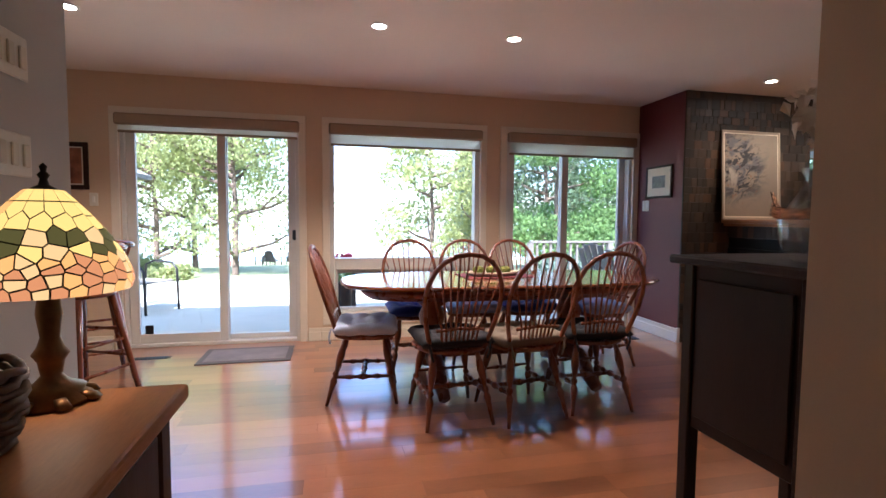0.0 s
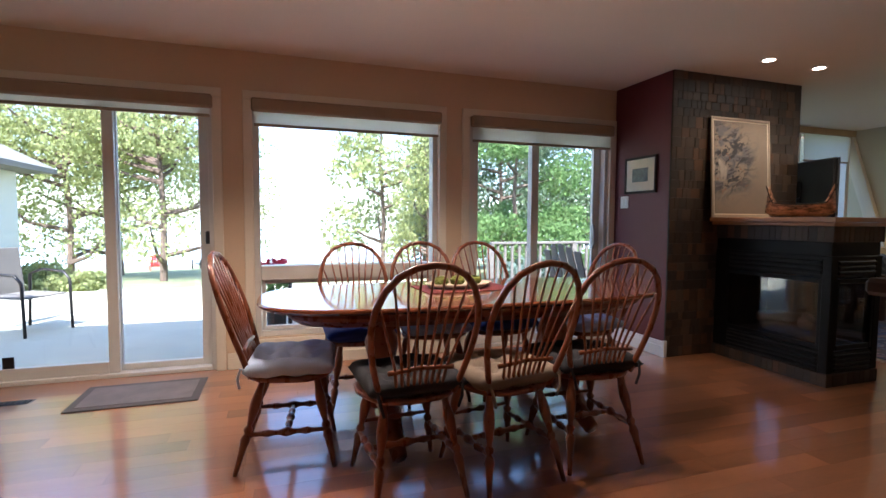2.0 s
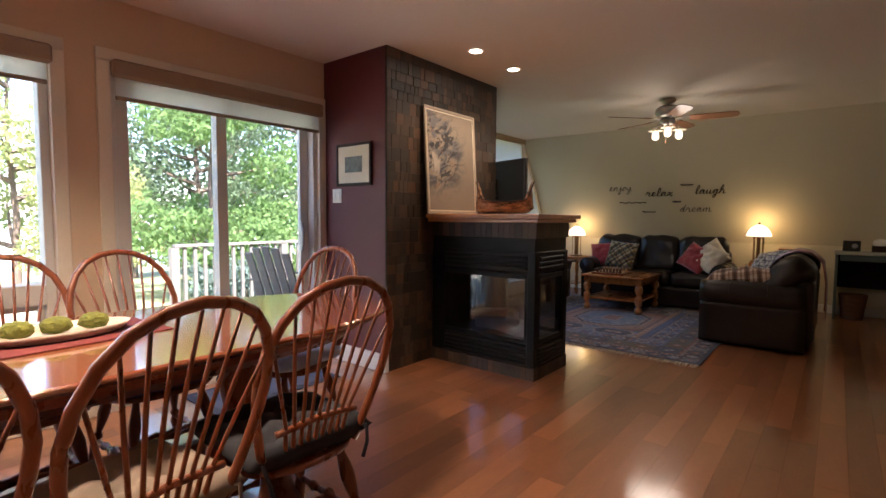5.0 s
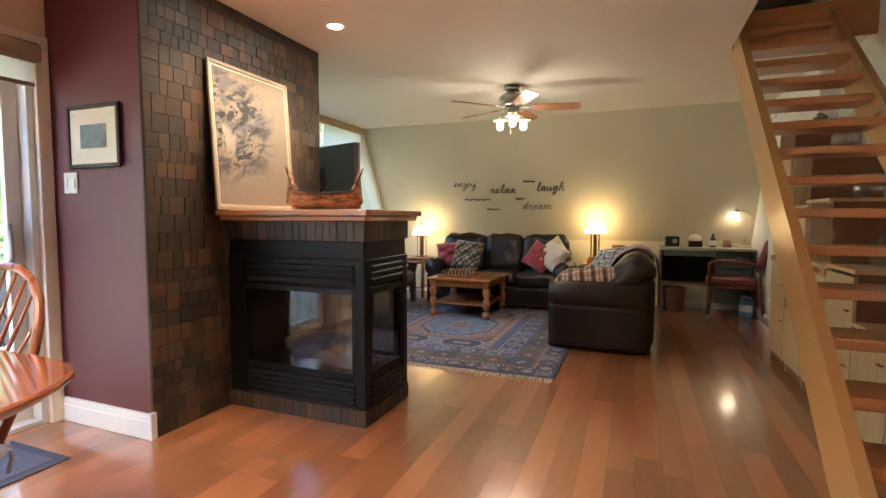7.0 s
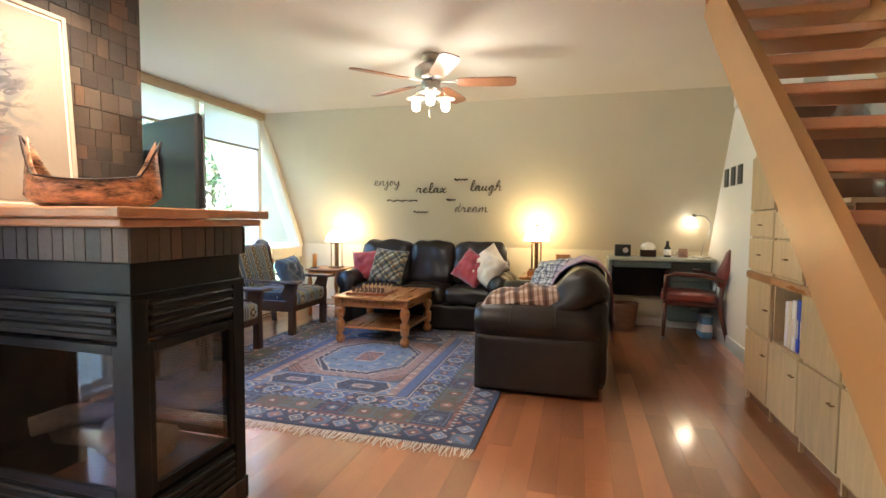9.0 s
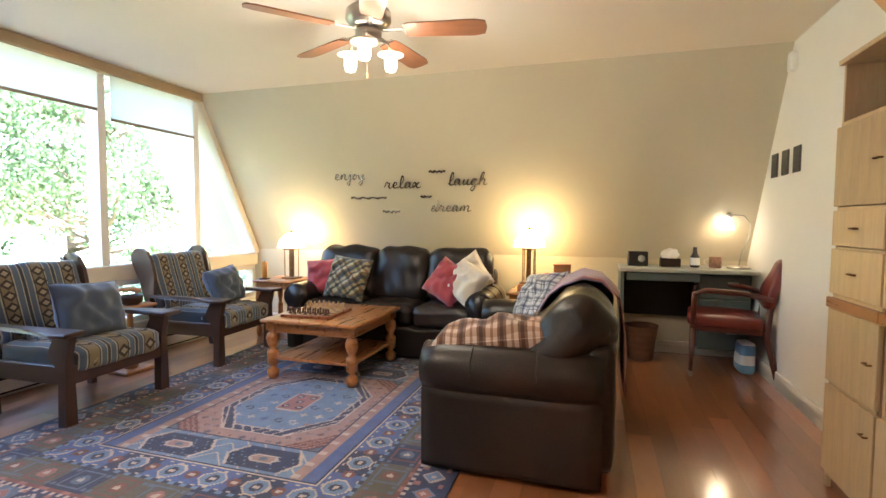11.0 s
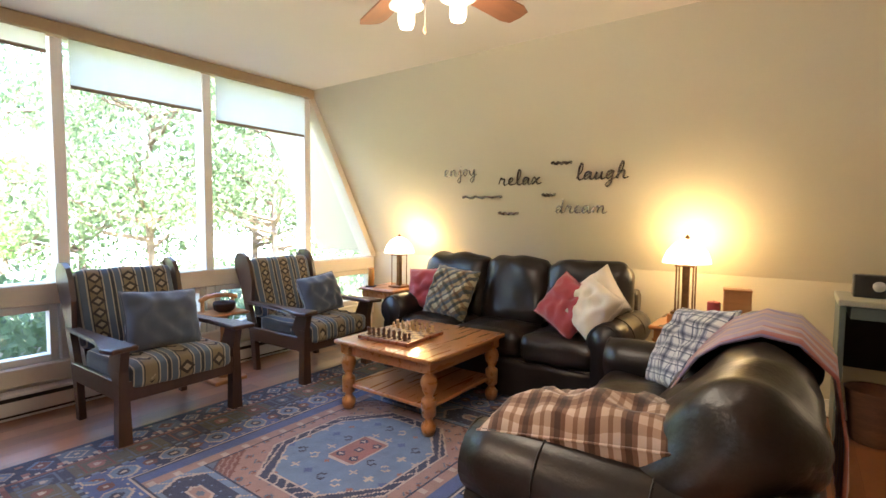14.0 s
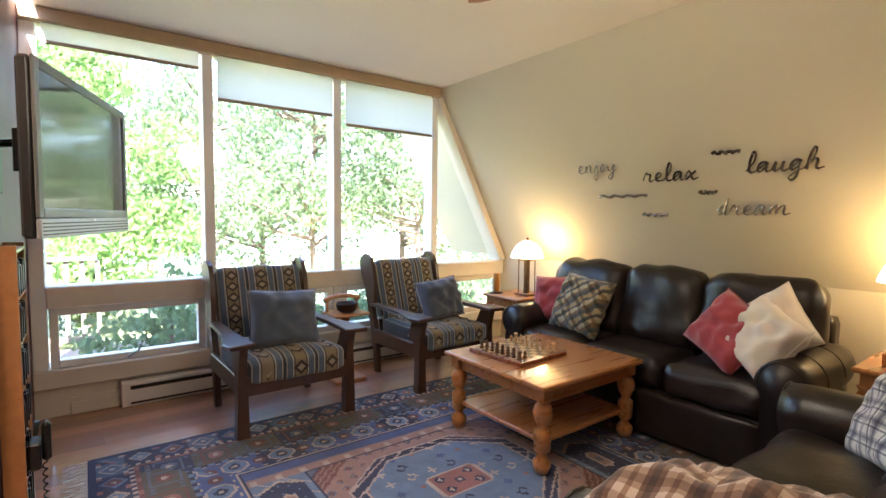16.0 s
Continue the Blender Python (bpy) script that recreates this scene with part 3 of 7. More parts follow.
maple = broadleaf(8.0, 2.9, M["leaf"], 1, leaves=15000, low=0.07, size=0.115, girth=0.014, limbs=30)
maple.matrix_basis = pose(-2.9, 17, ground_z(17))
for x, y, s, r in ((-5.7, 18.5, 1.0, 40), (-9.5, 18, 1.1, 100), (-5.6, 23, 1.15, 200), (-12.5, 22, 1.2, 20)):
    copy_thing(maple, pose(x, y, ground_z(y), 0, 0, r) @ Matrix.Scale(s, 4))
dense = broadleaf(6.5, 2.6, M["leaf2"], 5, leaves=13000, low=0.06, label="dense dark green tree beside the deck", size=0.14)
dense.matrix_basis = pose(5.3, 10.6, -0.4) @ Matrix.Scale(0.66, 4)
light_tree = broadleaf(7.4, 2.0, M["leaf"], 9, leaves=7000, low=0.08, label="light green tree with an airy crown", size=0.14, girth=0.012)
light_tree.matrix_basis = pose(3.5, 16.5, ground_z(16.5))
# these crowns look shaded through leaf3's darkened colour
woods = broadleaf(7.6, 2.6, M["leaf3"], 14, leaves=9500, low=0.05, label="tall woodland tree behind the garden, shade in its leaf colour", size=0.13, girth=0.014, limbs=22)
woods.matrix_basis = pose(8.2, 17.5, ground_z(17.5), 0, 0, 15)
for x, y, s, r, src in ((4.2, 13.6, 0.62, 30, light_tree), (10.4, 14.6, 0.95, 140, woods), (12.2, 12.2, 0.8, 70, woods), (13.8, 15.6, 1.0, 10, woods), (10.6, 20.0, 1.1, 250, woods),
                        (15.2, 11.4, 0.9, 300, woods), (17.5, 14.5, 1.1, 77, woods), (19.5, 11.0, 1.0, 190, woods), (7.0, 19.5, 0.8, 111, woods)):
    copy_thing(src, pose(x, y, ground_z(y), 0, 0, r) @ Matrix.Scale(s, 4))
spruce = conifer(6.5, 3)
spruce.matrix_basis = pose(4.5, 15.0, ground_z(15)) @ Matrix.Scale(0.75, 4)
copy_thing(spruce, pose(6.6, 15, ground_z(15)) @ Matrix.Scale(0.42, 4))
copy_thing(spruce, pose(7.6, 16, ground_z(16), 0, 0, 80) @ Matrix.Scale(0.5, 4))

rng = random.Random(11)


def shrub(x, y, z, r, h, leafm, label, seed):
    t = thing("shrub", label, "shrub", pose(x, y, z))
    part("stems", tube([(0, 0, -0.1), (0.02, 0.01, h * 0.6)], [0.03, 0.01], 5), M["bark"], t)
    bm = bmesh.new()
    rg = random.Random(seed)
    for k in range(5):
        leaf_cloud(bm, (rg.uniform(-0.5, 0.5) * r, rg.uniform(-0.5, 0.5) * r, h * rg.uniform(0.3, 0.7)), (r * 0.7, r * 0.7, h * 0.4), 260, 0.09, rg)
    part("crown", bm, leafm, t)
    return t


for k in range(16):
    x = 4.8 + k * 0.62
    shrub(x, 8.6 + 1.6 * math.sin(k * 2.1), -0.25, 0.75, 0.8 + 0.25 * math.sin(k), M["leaf3"] if k % 3 else M["needle"], "low leafy garden shrub below the windows", k)
for k, (x, y) in enumerate(((-3.2, 11.6), (-5.0, 12.4), (-4.2, 13.2))):
    shrub(x, y, -0.25, 0.6, 0.5, M["leaf"], "sunlit garden shrub at the patio edge", 40 + k)

house = thing("neighbour_house", "white house corner with grey eaves beyond the patio", "house")
part("wall", boxes(((-9.2, 9.0, -0.3), (-4.65, 13.0, 2.1)), bevel=0.01), M["siding"], house)
part("roof", prism([(-9.6, 2.1), (-4.1, 2.1), (-4.1, 2.2), (-7.0, 3.7), (-9.6, 2.4)], 1, 8.6, 13.4), M["roofing"], house)


def deck_rail(x0, x1, y, z0):
    r = thing("deck_railing", "weathered grey wooden deck railing", "railing", pose(0, 0, 0))
    part("top_rail", box((x0, y - 0.045, z0 + 0.88), (x1, y + 0.045, z0 + 0.92), 0.006), M["greywood"], r)
    part("bottom_rail", box((x0, y - 0.02, z0 + 0.08), (x1, y + 0.02, z0 + 0.13), 0.004), M["greywood"], r)
    n = int((x1 - x0) / 0.125)
    for k in range(n + 1):
        x = x0 + (x1 - x0) * k / n
        w = 0.045 if k % 12 == 0 else 0.018
        part("post" if k % 12 == 0 else "baluster", box((x - w, y - w, z0 if k % 12 == 0 else z0 + 0.131), (x + w, y + w, z0 + 0.879)), M["greywood"], r)


structure("deck", box((3.41, 5.98, -0.2), (9.0, 8.0, -0.06), 0.01), M["greywood"], "grey weathered deck boards", "pavement")
deck_rail(3.5, 5.5, 7.9, -0.06)


def adirondack(x, y, z, rz, material, label):
    c = thing("garden_chair", label, "chair", pose(x, y, z, 0, 0, rz))
    for k in range(5):
        xx = -0.24 + 0.12 * k
        part("back_slat", box((xx - 0.05, -0.012, 0), (xx + 0.05, 0.012, 0.78 - 0.02 * (k - 2) ** 2), 0.005, m=pose(0, 0.28, 0.22, -22)), material, c)
        part("seat_slat", box((-0.28, -0.045, -0.01), (0.28, 0.045, 0.01), 0.004, m=pose(0, -0.25 + 0.11 * k, 0.34 - 0.028 * k)), material, c)
    for s in (-1, 1):
        part("arm", box((s * 0.34 - 0.06, -0.42, 0.53), (s * 0.34 + 0.06, 0.36, 0.555), 0.008), material, c)
        part("leg", box((s * 0.31 - 0.02, -0.34, 0), (s * 0.31 + 0.02, -0.26, 0.53), 0.004), material, c)
        part("rear_leg", box((s * 0.31 - 0.02, 0.28, 0), (s * 0.31 + 0.02, 0.36, 0.53), 0.004), material, c)
    return c


adirondack(4.35, 6.6, -0.055, 110, M["greywood"], "weathered grey slatted deck chair")
adirondack(-6.2, 31.5, ground_z(31.5) + 0.02, 200, M["red_paint"], "red wooden garden chair by the water")
for k, (x, y) in enumerate(((-3.4, 32.0), (-2.4, 32.6), (-4.2, 33.0))):
    adirondack(x, y, ground_z(y) + 0.02, 150 + 40 * k, M["dark_metal"], "dark garden chair by the water")

pc = thing("patio_chair", "metal patio chair with a curved arm", "chair", pose(-2.25, 7.35, -0.05, 0, 0, 60))
for s in (-0.26, 0.26):
    part("frame_side", tube([(s, 0.3, 0), (s, 0.27, 0.6), (s, 0.1, 0.66), (s, -0.2, 0.64), (s, -0.28, 0.56), (s, -0.3, 0)], 0.016, 8), M["dark_metal"], pc, smooth=True)
part("seat", box((-0.25, -0.25, 0.39), (0.25, 0.24, 0.41), 0.008), M["greywood"], pc)
part("backrest", box((-0.25, 0.25, 0.42), (0.25, 0.27, 0.95), 0.008, m=pose(0, 0.02, 0, -8)), M["greywood"], pc)

pl = thing("flower_planter", "dark planter with red geranium flowers", "planter", pose(0.34, 6.25, -0.05) @ Matrix.Diagonal((0.55, 0.55, 0.92, 1)))
part("pot", lathe([(0.12, 0), (0.16, 0.02), (0.2, 0.5), (0.22, 0.52), (0.2, 0.54), (0.02, 0.53)], 14), M["dark_metal"], pl)
bm = leaf_cloud(bmesh.new(), (0, 0, 0.68), (0.3, 0.3, 0.16), 160, 0.09, rng)
part("foliage", bm, M["leaf2"], pl)
bm = leaf_cloud(bmesh.new(), (0, 0, 0.84), (0.3, 0.3, 0.07), 150, 0.07, rng)
part("flowers", bm, M["flower"], pl)
pt = thing("patio_table", "dark patio table outside the window", "table", pose(1.0, 6.6, -0.05))
part("tabletop", box((-0.6, -0.35, 0.58), (0.6, 0.35, 0.61), 0.01), M["dark_metal"], pt)
for sx in (-0.52, 0.52):
    for sy in (-0.28, 0.28):
        part("leg", tube([(sx, sy, 0), (sx, sy, 0.58)], 0.02, 8), M["dark_metal"], pt)

# ---------- dining room ----------
LEG = [(0.011, 0), (0.012, 0.03), (0.015, 0.09), (0.019, 0.135), (0.024, 0.158), (0.019, 0.178), (0.012, 0.188), (0.021, 0.202), (0.021, 0.214), (0.012, 0.226),
       (0.016, 0.25), (0.023, 0.29), (0.026, 0.325), (0.023, 0.36), (0.016, 0.40), (0.014, 0.44)]


def stretch_profile(r0, n):
    """Three swellings with narrow necks between them, the middle one the largest."""
    out = []
    for k in range(n + 1):
        f = k / n
        swell = 0.55 * math.exp(-((f - 0.5) / 0.07) ** 2) + 0.38 * math.exp(-((f - 0.26) / 0.05) ** 2) + 0.38 * math.exp(-((f - 0.74) / 0.05) ** 2)
        out.append((r0 * (0.55 + swell), f))
    return out


def turned(a, b, r, bm=None, seg=8, n=26):
    """A turned rod between two points."""
    a, b = Vector(a), Vector(b)
    q = (b - a).to_track_quat("Z", "Y").to_matrix().to_4x4()
    m = Matrix.Translation(a) @ q @ Matrix.Diagonal((1, 1, (b - a).length, 1))
    return lathe(stretch_profile(r, n), seg, bm, m)


def windsor_chair():
    c = thing("dining_chair", "red oak Windsor dining chair with bow back and tied cushion", "chair", group="chairs round the dining table")
    bm = bmesh.new()
    n, rings = 20, []
    for z, k in ((0.425, 0.86), (0.432, 0.98), (0.448, 1.0), (0.455, 0.96), (0.447, 0.6)):
        ring = []
        for i in range(n):
            a = 2 * math.pi * i / n
            x, y = math.cos(a), math.sin(a)
            w = 0.235 * (1.0 if y > 0 else 0.93)
            ring.append(bm.verts.new((w * k * abs(x) ** 0.8 * math.copysign(1, x), 0.215 * k * abs(y) ** 0.8 * math.copysign(1, y), z)))
        rings.append(ring)
    for a, b in zip(rings, rings[1:]):
        for k in range(n):
            bm.faces.new((a[k], a[(k + 1) % n], b[(k + 1) % n], b[k]))
    bm.faces.new(rings[0]), bm.faces.new(rings[-1])
    part("seat", bm, M["chairwood"], c, smooth=True)

    def back(x, h):
        return Vector((x, -0.175 - 0.27 * h - 0.10 * h * h, 0.452 + h))

    half = [(0.165, 0.0), (0.190, 0.085), (0.212, 0.17), (0.226, 0.255), (0.230, 0.33), (0.218, 0.405), (0.187, 0.478), (0.140, 0.533), (0.074, 0.567), (0.0, 0.578)]
    bow = [back(-x, h) for x, h in half] + [back(x, h) for x, h in half[-2::-1]]
    part("bow", tube(bow, 0.0145, 8), M["chairwood"], c, smooth=True)

    def bow_height(x):
        pts = half[4:]
        for (xa, ha), (xb, hb) in zip(pts, pts[1:]):
            if xb <= abs(x) <= xa:
                return ha + (hb - ha) * (xa - abs(x)) / (xa - xb)
        return 0.3

    for k in range(-4, 5):
        xb, xm, xt = 0.024 * k, 0.029 * k, 0.052 * k
        ht = bow_height(xt)
        pts = [back(xb, 0.0), back((xb + xm) / 2, 0.07), back(xm, 0.14), back(xm + (xt - xm) * 0.5, 0.14 + (ht - 0.14) * 0.5), back(xt, ht - 0.004)]
        part("spindle", tube(pts, [0.006, 0.008, 0.0065, 0.0062, 0.0045], 6), M["chairwood"], c, smooth=True)
    part("mid_rail", tube([back(0.145 * (k / 6 - 1), 0.135 - 0.012 * abs(k / 6 - 1)) for k in range(13)], 0.011, 6), M["chairwood"], c, smooth=True)
    feet = {}
    for sx in (-1, 1):
        for sy in (-1, 1):
            top = Vector((sx * 0.135, sy * 0.125, 0.43))
            foot = Vector((sx * 0.205, sy * (0.21 if sy > 0 else 0.245), 0.0))
            feet[sx, sy] = (foot, top)
            q = (top - foot).to_track_quat("Z", "Y").to_matrix().to_4x4()
            m = Matrix.Translation(foot) @ q @ Matrix.Diagonal((1, 1, (top - foot).length / 0.44, 1))
            part("leg", lathe(LEG, 10, m=m), M["chairwood"], c, smooth=True)
    at = lambda sx, sy, f: feet[sx, sy][0].lerp(feet[sx, sy][1], f)
    for sx in (-1, 1):
        part("stretcher", turned(at(sx, -1, 0.42), at(sx, 1, 0.42), 0.021), M["chairwood"], c, smooth=True)
    part("cross_stretcher", turned(at(-1, -1, 0.42).lerp(at(-1, 1, 0.42), 0.5), at(1, -1, 0.42).lerp(at(1, 1, 0.42), 0.5), 0.021), M["chairwood"], c, smooth=True)
    part("front_stretcher", turned(at(-1, 1, 0.55), at(1, 1, 0.55), 0.016), M["chairwood"], c, smooth=True)
    return c


SEATS = ((0.93, 3.06, 4, "black_cloth"), (1.385, 3.03, 9, "tan_cloth"), (1.89, 3.09, -2, "black_cloth"), (0.44, 3.50, -96, "grey_cloth"), (0.87, 4.05, 180, "navy_cloth"),
         (1.37, 4.08, 178, "grey_cloth"), (1.85, 4.06, 184, "navy_cloth"), (2.42, 3.88, 97, "grey_cloth"))
CUSHION = {"black_cloth": "black tufted chair pad", "tan_cloth": "taupe tufted chair pad", "grey_cloth": "blue-grey tufted chair pad", "navy_cloth": "royal blue tufted chair pad"}


def chair_pad(x, y, rz, key, seed):
    p = thing("seat_cushion", CUSHION[key] + " tied on a dining chair", "cushion", pose(x, y, 0.452, 0, 0, rz), group="chair pads round the dining table")
    bm = pillow(0.45, 0.42, 0.095, pose(0, 0.005, 0.042), n=24, seed=seed, puff=0.32, wrinkle=0.35)
    for v in bm.verts:
        if v.co.z > 0.036:
            u, w = v.co.x / 0.215, v.co.y / 0.2
            v.co.z -= 0.046 * sum(math.exp(-((u - a) ** 2 + (w - b) ** 2) * 34) for a in (-0.5, 0.0, 0.5) for b in (-0.5, 0.0, 0.5))
            v.co.z -= 0.010 * (math.exp(-(math.sin(u * 6.283) ** 2) * 6) + math.exp(-(math.sin(w * 6.283) ** 2) * 6)) * (1 - abs(u)) * (1 - abs(w))
        v.co.z = max(v.co.z, 0.004)
    part("pad", bm, M[key], p, smooth=True)
    for s in (-1, 1):
        part("tie", tube([(s * 0.17, -0.17, 0.03), (s * 0.19, -0.215, 0.05), (s * 0.18, -0.23, 0.0), (s * 0.165, -0.225, -0.05)], 0.007, 6), M[key], p)
    return p


first = windsor_chair()
first.matrix_basis = pose(SEATS[0][0], SEATS[0][1], 0, 0, 0, SEATS[0][2])
for k, (x, y, rz, key) in enumerate(SEATS):
    if k:
        copy_thing(first, pose(x, y, 0, 0, 0, rz))
    chair_pad(x, y, rz, key, k * 3.1)


def oval(rx, ry, n=64, p=0.62):
    pts = []
    for k in range(n):
        a = 2 * math.pi * k / n
        pts.append((rx * abs(math.cos(a)) ** p * math.copysign(1, math.cos(a)), ry * abs(math.sin(a)) ** p * math.copysign(1, math.sin(a))))
    return pts


def rounded_slab(rx, ry, z0, z1, p=0.62):
    bm = bmesh.new()
    rings = []
    d = (z1 - z0) * 0.45
    for z, inset in ((z0, d * 1.6), (z0 + d, d * 0.3), (z0 + 1.5 * d, 0), (z1 - 0.35 * d, d * 0.15), (z1, d * 0.8)):
        rings.append([bm.verts.new((x, y, z)) for x, y in oval(rx - inset, ry - inset, p=p)])
    for a, b in zip(rings, rings[1:]):
        for k in range(len(a)):
            bm.faces.new((a[k], a[(k + 1) % len(a)], b[(k + 1) % len(a)], b[k]))
    bm.faces.new(rings[0]), bm.faces.new(rings[-1])
    return bm


TT = 0.785
table = thing("dining_table", "long oval red-brown wooden dining table on two pedestals", "table", pose(1.48, 3.62, 0))
part("tabletop", rounded_slab(1.21, 0.50, TT - 0.032, TT), M["tablewood"], table)
part("apron", rounded_slab(1.08, 0.42, TT - 0.115, TT - 0.033), M["chairwood"], table)
for s in (-1, 1):
    part("pedestal", lathe([(0.10, 0.16), (0.11, 0.2), (0.075, 0.25), (0.06, 0.33), (0.085, 0.45), (0.10, 0.52), (0.07, 0.58), (0.12, 0.62), (0.13, 0.67)], 14, m=pose(s * 0.55, 0, 0)), M["chairwood"], table, smooth=True)
    for sy in (-1, 1):
        part("foot", tube([(s * 0.55, sy * 0.05, 0.22), (s * 0.55, sy * 0.2, 0.20), (s * 0.55, sy * 0.34, 0.09), (s * 0.55, sy * 0.44, 0.045)], [0.065, 0.06, 0.05, 0.04], 8), M["chairwood"], table, smooth=True)
part("beam", box((-0.50, -0.03, 0.20), (0.50, 0.03, 0.30), 0.01), M["chairwood"], table)

mat_t = thing("placemat", "dark red woven table mat under a tray", "placemat", pose(1.45, 3.72, TT, 0, 0, 4))
part("weave", box((-0.28, -0.17, 0.0005), (0.28, 0.17, 0.004), 0.001), mat("dark_red_weave", (0.16, 0.03, 0.03), 0.9, var=0.15, fine=300, bump=0.4), mat_t)
tray = thing("serving_tray", "shallow pale ceramic tray holding green moss balls", "tray", pose(1.43, 3.72, TT + 0.005, 0, 0, 4))
bm = bmesh.new()
prof = [(0.17, 0.0), (0.19, 0.004), (0.215, 0.03), (0.22, 0.032), (0.2, 0.012), (0.16, 0.008)]
lathe(prof, 24, bm, Matrix.Diagonal((1.0, 0.5, 1, 1)))
part("dish", bm, mat("pale_glazed_ceramic", (0.55, 0.48, 0.38), 0.3, var=0.1), tray, smooth=True)
moss = mat("green_moss", (0.16, 0.17, 0.03), 0.95, var=0.35, scale=30, fine=120, bump=1.0)
for k, x in enumerate((-0.115, -0.01, 0.10)):
    b = thing("moss_ball", "round green moss ball lying in the tray", "ornament", pose(1.43 + x, 3.72, TT + 0.047), group="moss balls in the tray")
    bm = bmesh.new()
    bmesh.ops.create_icosphere(bm, subdivisions=3, radius=0.046)
    for v in bm.verts:
        v.co *= 1 + 0.16 * noise.noise(v.co * 70 + Vector((k * 5.0, 0, 0)))
        v.co.z *= 0.66
    part("moss", bm, moss, b)


def floor_mat(x0, x1, y0, y1, label, color):
    t = thing("door_mat", label, "door mat", pose((x0 + x1) / 2, (y0 + y1) / 2, 0.0005))
    a, b = (x1 - x0) / 2, (y1 - y0) / 2
    part("border", box((-a, -b, 0), (a, b, 0.008), 0.003), mat("mat_border", tuple(0.6 * c for c in color), 0.95, fine=200, bump=0.5), t)
    part("field", box((-a + 0.05, -b + 0.05, 0.0082), (a - 0.05, b - 0.05, 0.011), 0.001), mat("mat_field", color, 0.95, var=0.2, fine=250, bump=0.6), t)


floor_mat(-0.90, -0.14, 4.42, 4.90, "grey-brown door mat before the patio door", (0.20, 0.17, 0.16))
floor_mat(2.35, 3.30, 4.52, 5.0, "dark blue-grey mat before the deck door", (0.07, 0.075, 0.11))

vent = thing("floor_vent", "brown metal floor register beside the patio door", "floor vent", pose(-1.31, 4.72, 0.0005))
part("frame", ring(-0.155, 0.155, -0.05, 0.05, 0.014, 0, 0.004), M["dark_metal"], vent)
for o in vent.children:
    o.matrix_basis = pose(0, 0, 0, 90) @ pose(0, -0.004, 0)
part("backing", box((-0.14, -0.036, 0), (0.14, 0.036, 0.001)), M["black"], vent)
for k in range(9):
    part("slat", box((-0.128 + 0.032 * k - 0.005, -0.036, 0.001), (-0.128 + 0.032 * k + 0.005, 0.036, 0.004)), M["dark_metal"], vent)


def framed_picture(name, label, w, h, m, frame_m, image, border=0.02, passe=0.05, depth=0.02, category="picture"):
    """A picture in the xz plane facing -y, its lower left corner at the pose."""
    p = thing(name, label, category, m)
    part("frame", ring(0, w, 0, h, border, -depth, -0.001), frame_m, p)
    part("mount", box((border, -depth * 0.6, border), (w - border, -0.002, h - border)), M["paper"], p)
    part("image", box((border + passe, -depth * 0.6 - 0.0025, border + passe), (w - border - passe, -depth * 0.6 - 0.0005, h - border - passe)), image, p)
    return p


framed_picture("framed_picture", "small dark-framed print in a wide white mount on the burgundy wall", 0.42, 0.34, pose(3.598, 4.905, 1.462, 0, 0, -90), M["darkwood"],
               mat("grey_green_print", (0.10, 0.11, 0.10), 0.5, var=0.6, scale=18, fine=40, bump=0), 0.022, 0.085)
plate = thing("light_switch", "ivory light switch plate on the burgundy wall", "light switch", pose(3.598, 4.93, 1.385, 0, 0, -90))
part("plate", box((-0.04, -0.006, -0.058), (0.075, -0.001, 0.058), 0.003), M["ivory"], plate)
for x in (-0.012, 0.046):
    part("toggle", box((x - 0.012, -0.011, -0.03), (x + 0.012, -0.006, 0.03), 0.003), M["white_trim"], plate)
framed_picture("framed_picture", "brown-framed red autumn landscape on the tan wall", 0.43, 0.415, pose(-2.32, NY - 0.001, 1.455), M["darkwood"],
               mat("rust_landscape", (0.25, 0.09, 0.05), 0.5, var=0.5, scale=9, fine=25, bump=0), 0.04, 0.012)
sw = thing("light_switch", "ivory switch plate beside the patio door", "light switch", pose(-1.86, NY - 0.001, 1.37))
part("plate", box((-0.035, -0.006, -0.058), (0.035, -0.001, 0.058), 0.003), M["ivory"], sw)
part("toggle", box((-0.012, -0.012, -0.028), (0.012, -0.006, 0.028), 0.003), M["white_trim"], sw)
for z0, label in ((1.39, "white three-gang switch plate on the hall wall"), (1.66, "white thermostat box on the hall wall")):
    s3 = thing("switch_plate", label, "light switch", pose(-0.629, 1.69, z0, 0, 0, 90))
    part("plate", box((-0.085, -0.008, -0.06), (0.085, -0.001, 0.06), 0.004), M["white_trim"], s3)
    for x in (-0.052, 0, 0.052):
        part("toggle", box((x - 0.014, -0.015, -0.032), (x + 0.014, -0.008, 0.032), 0.003), M["ivory"], s3)


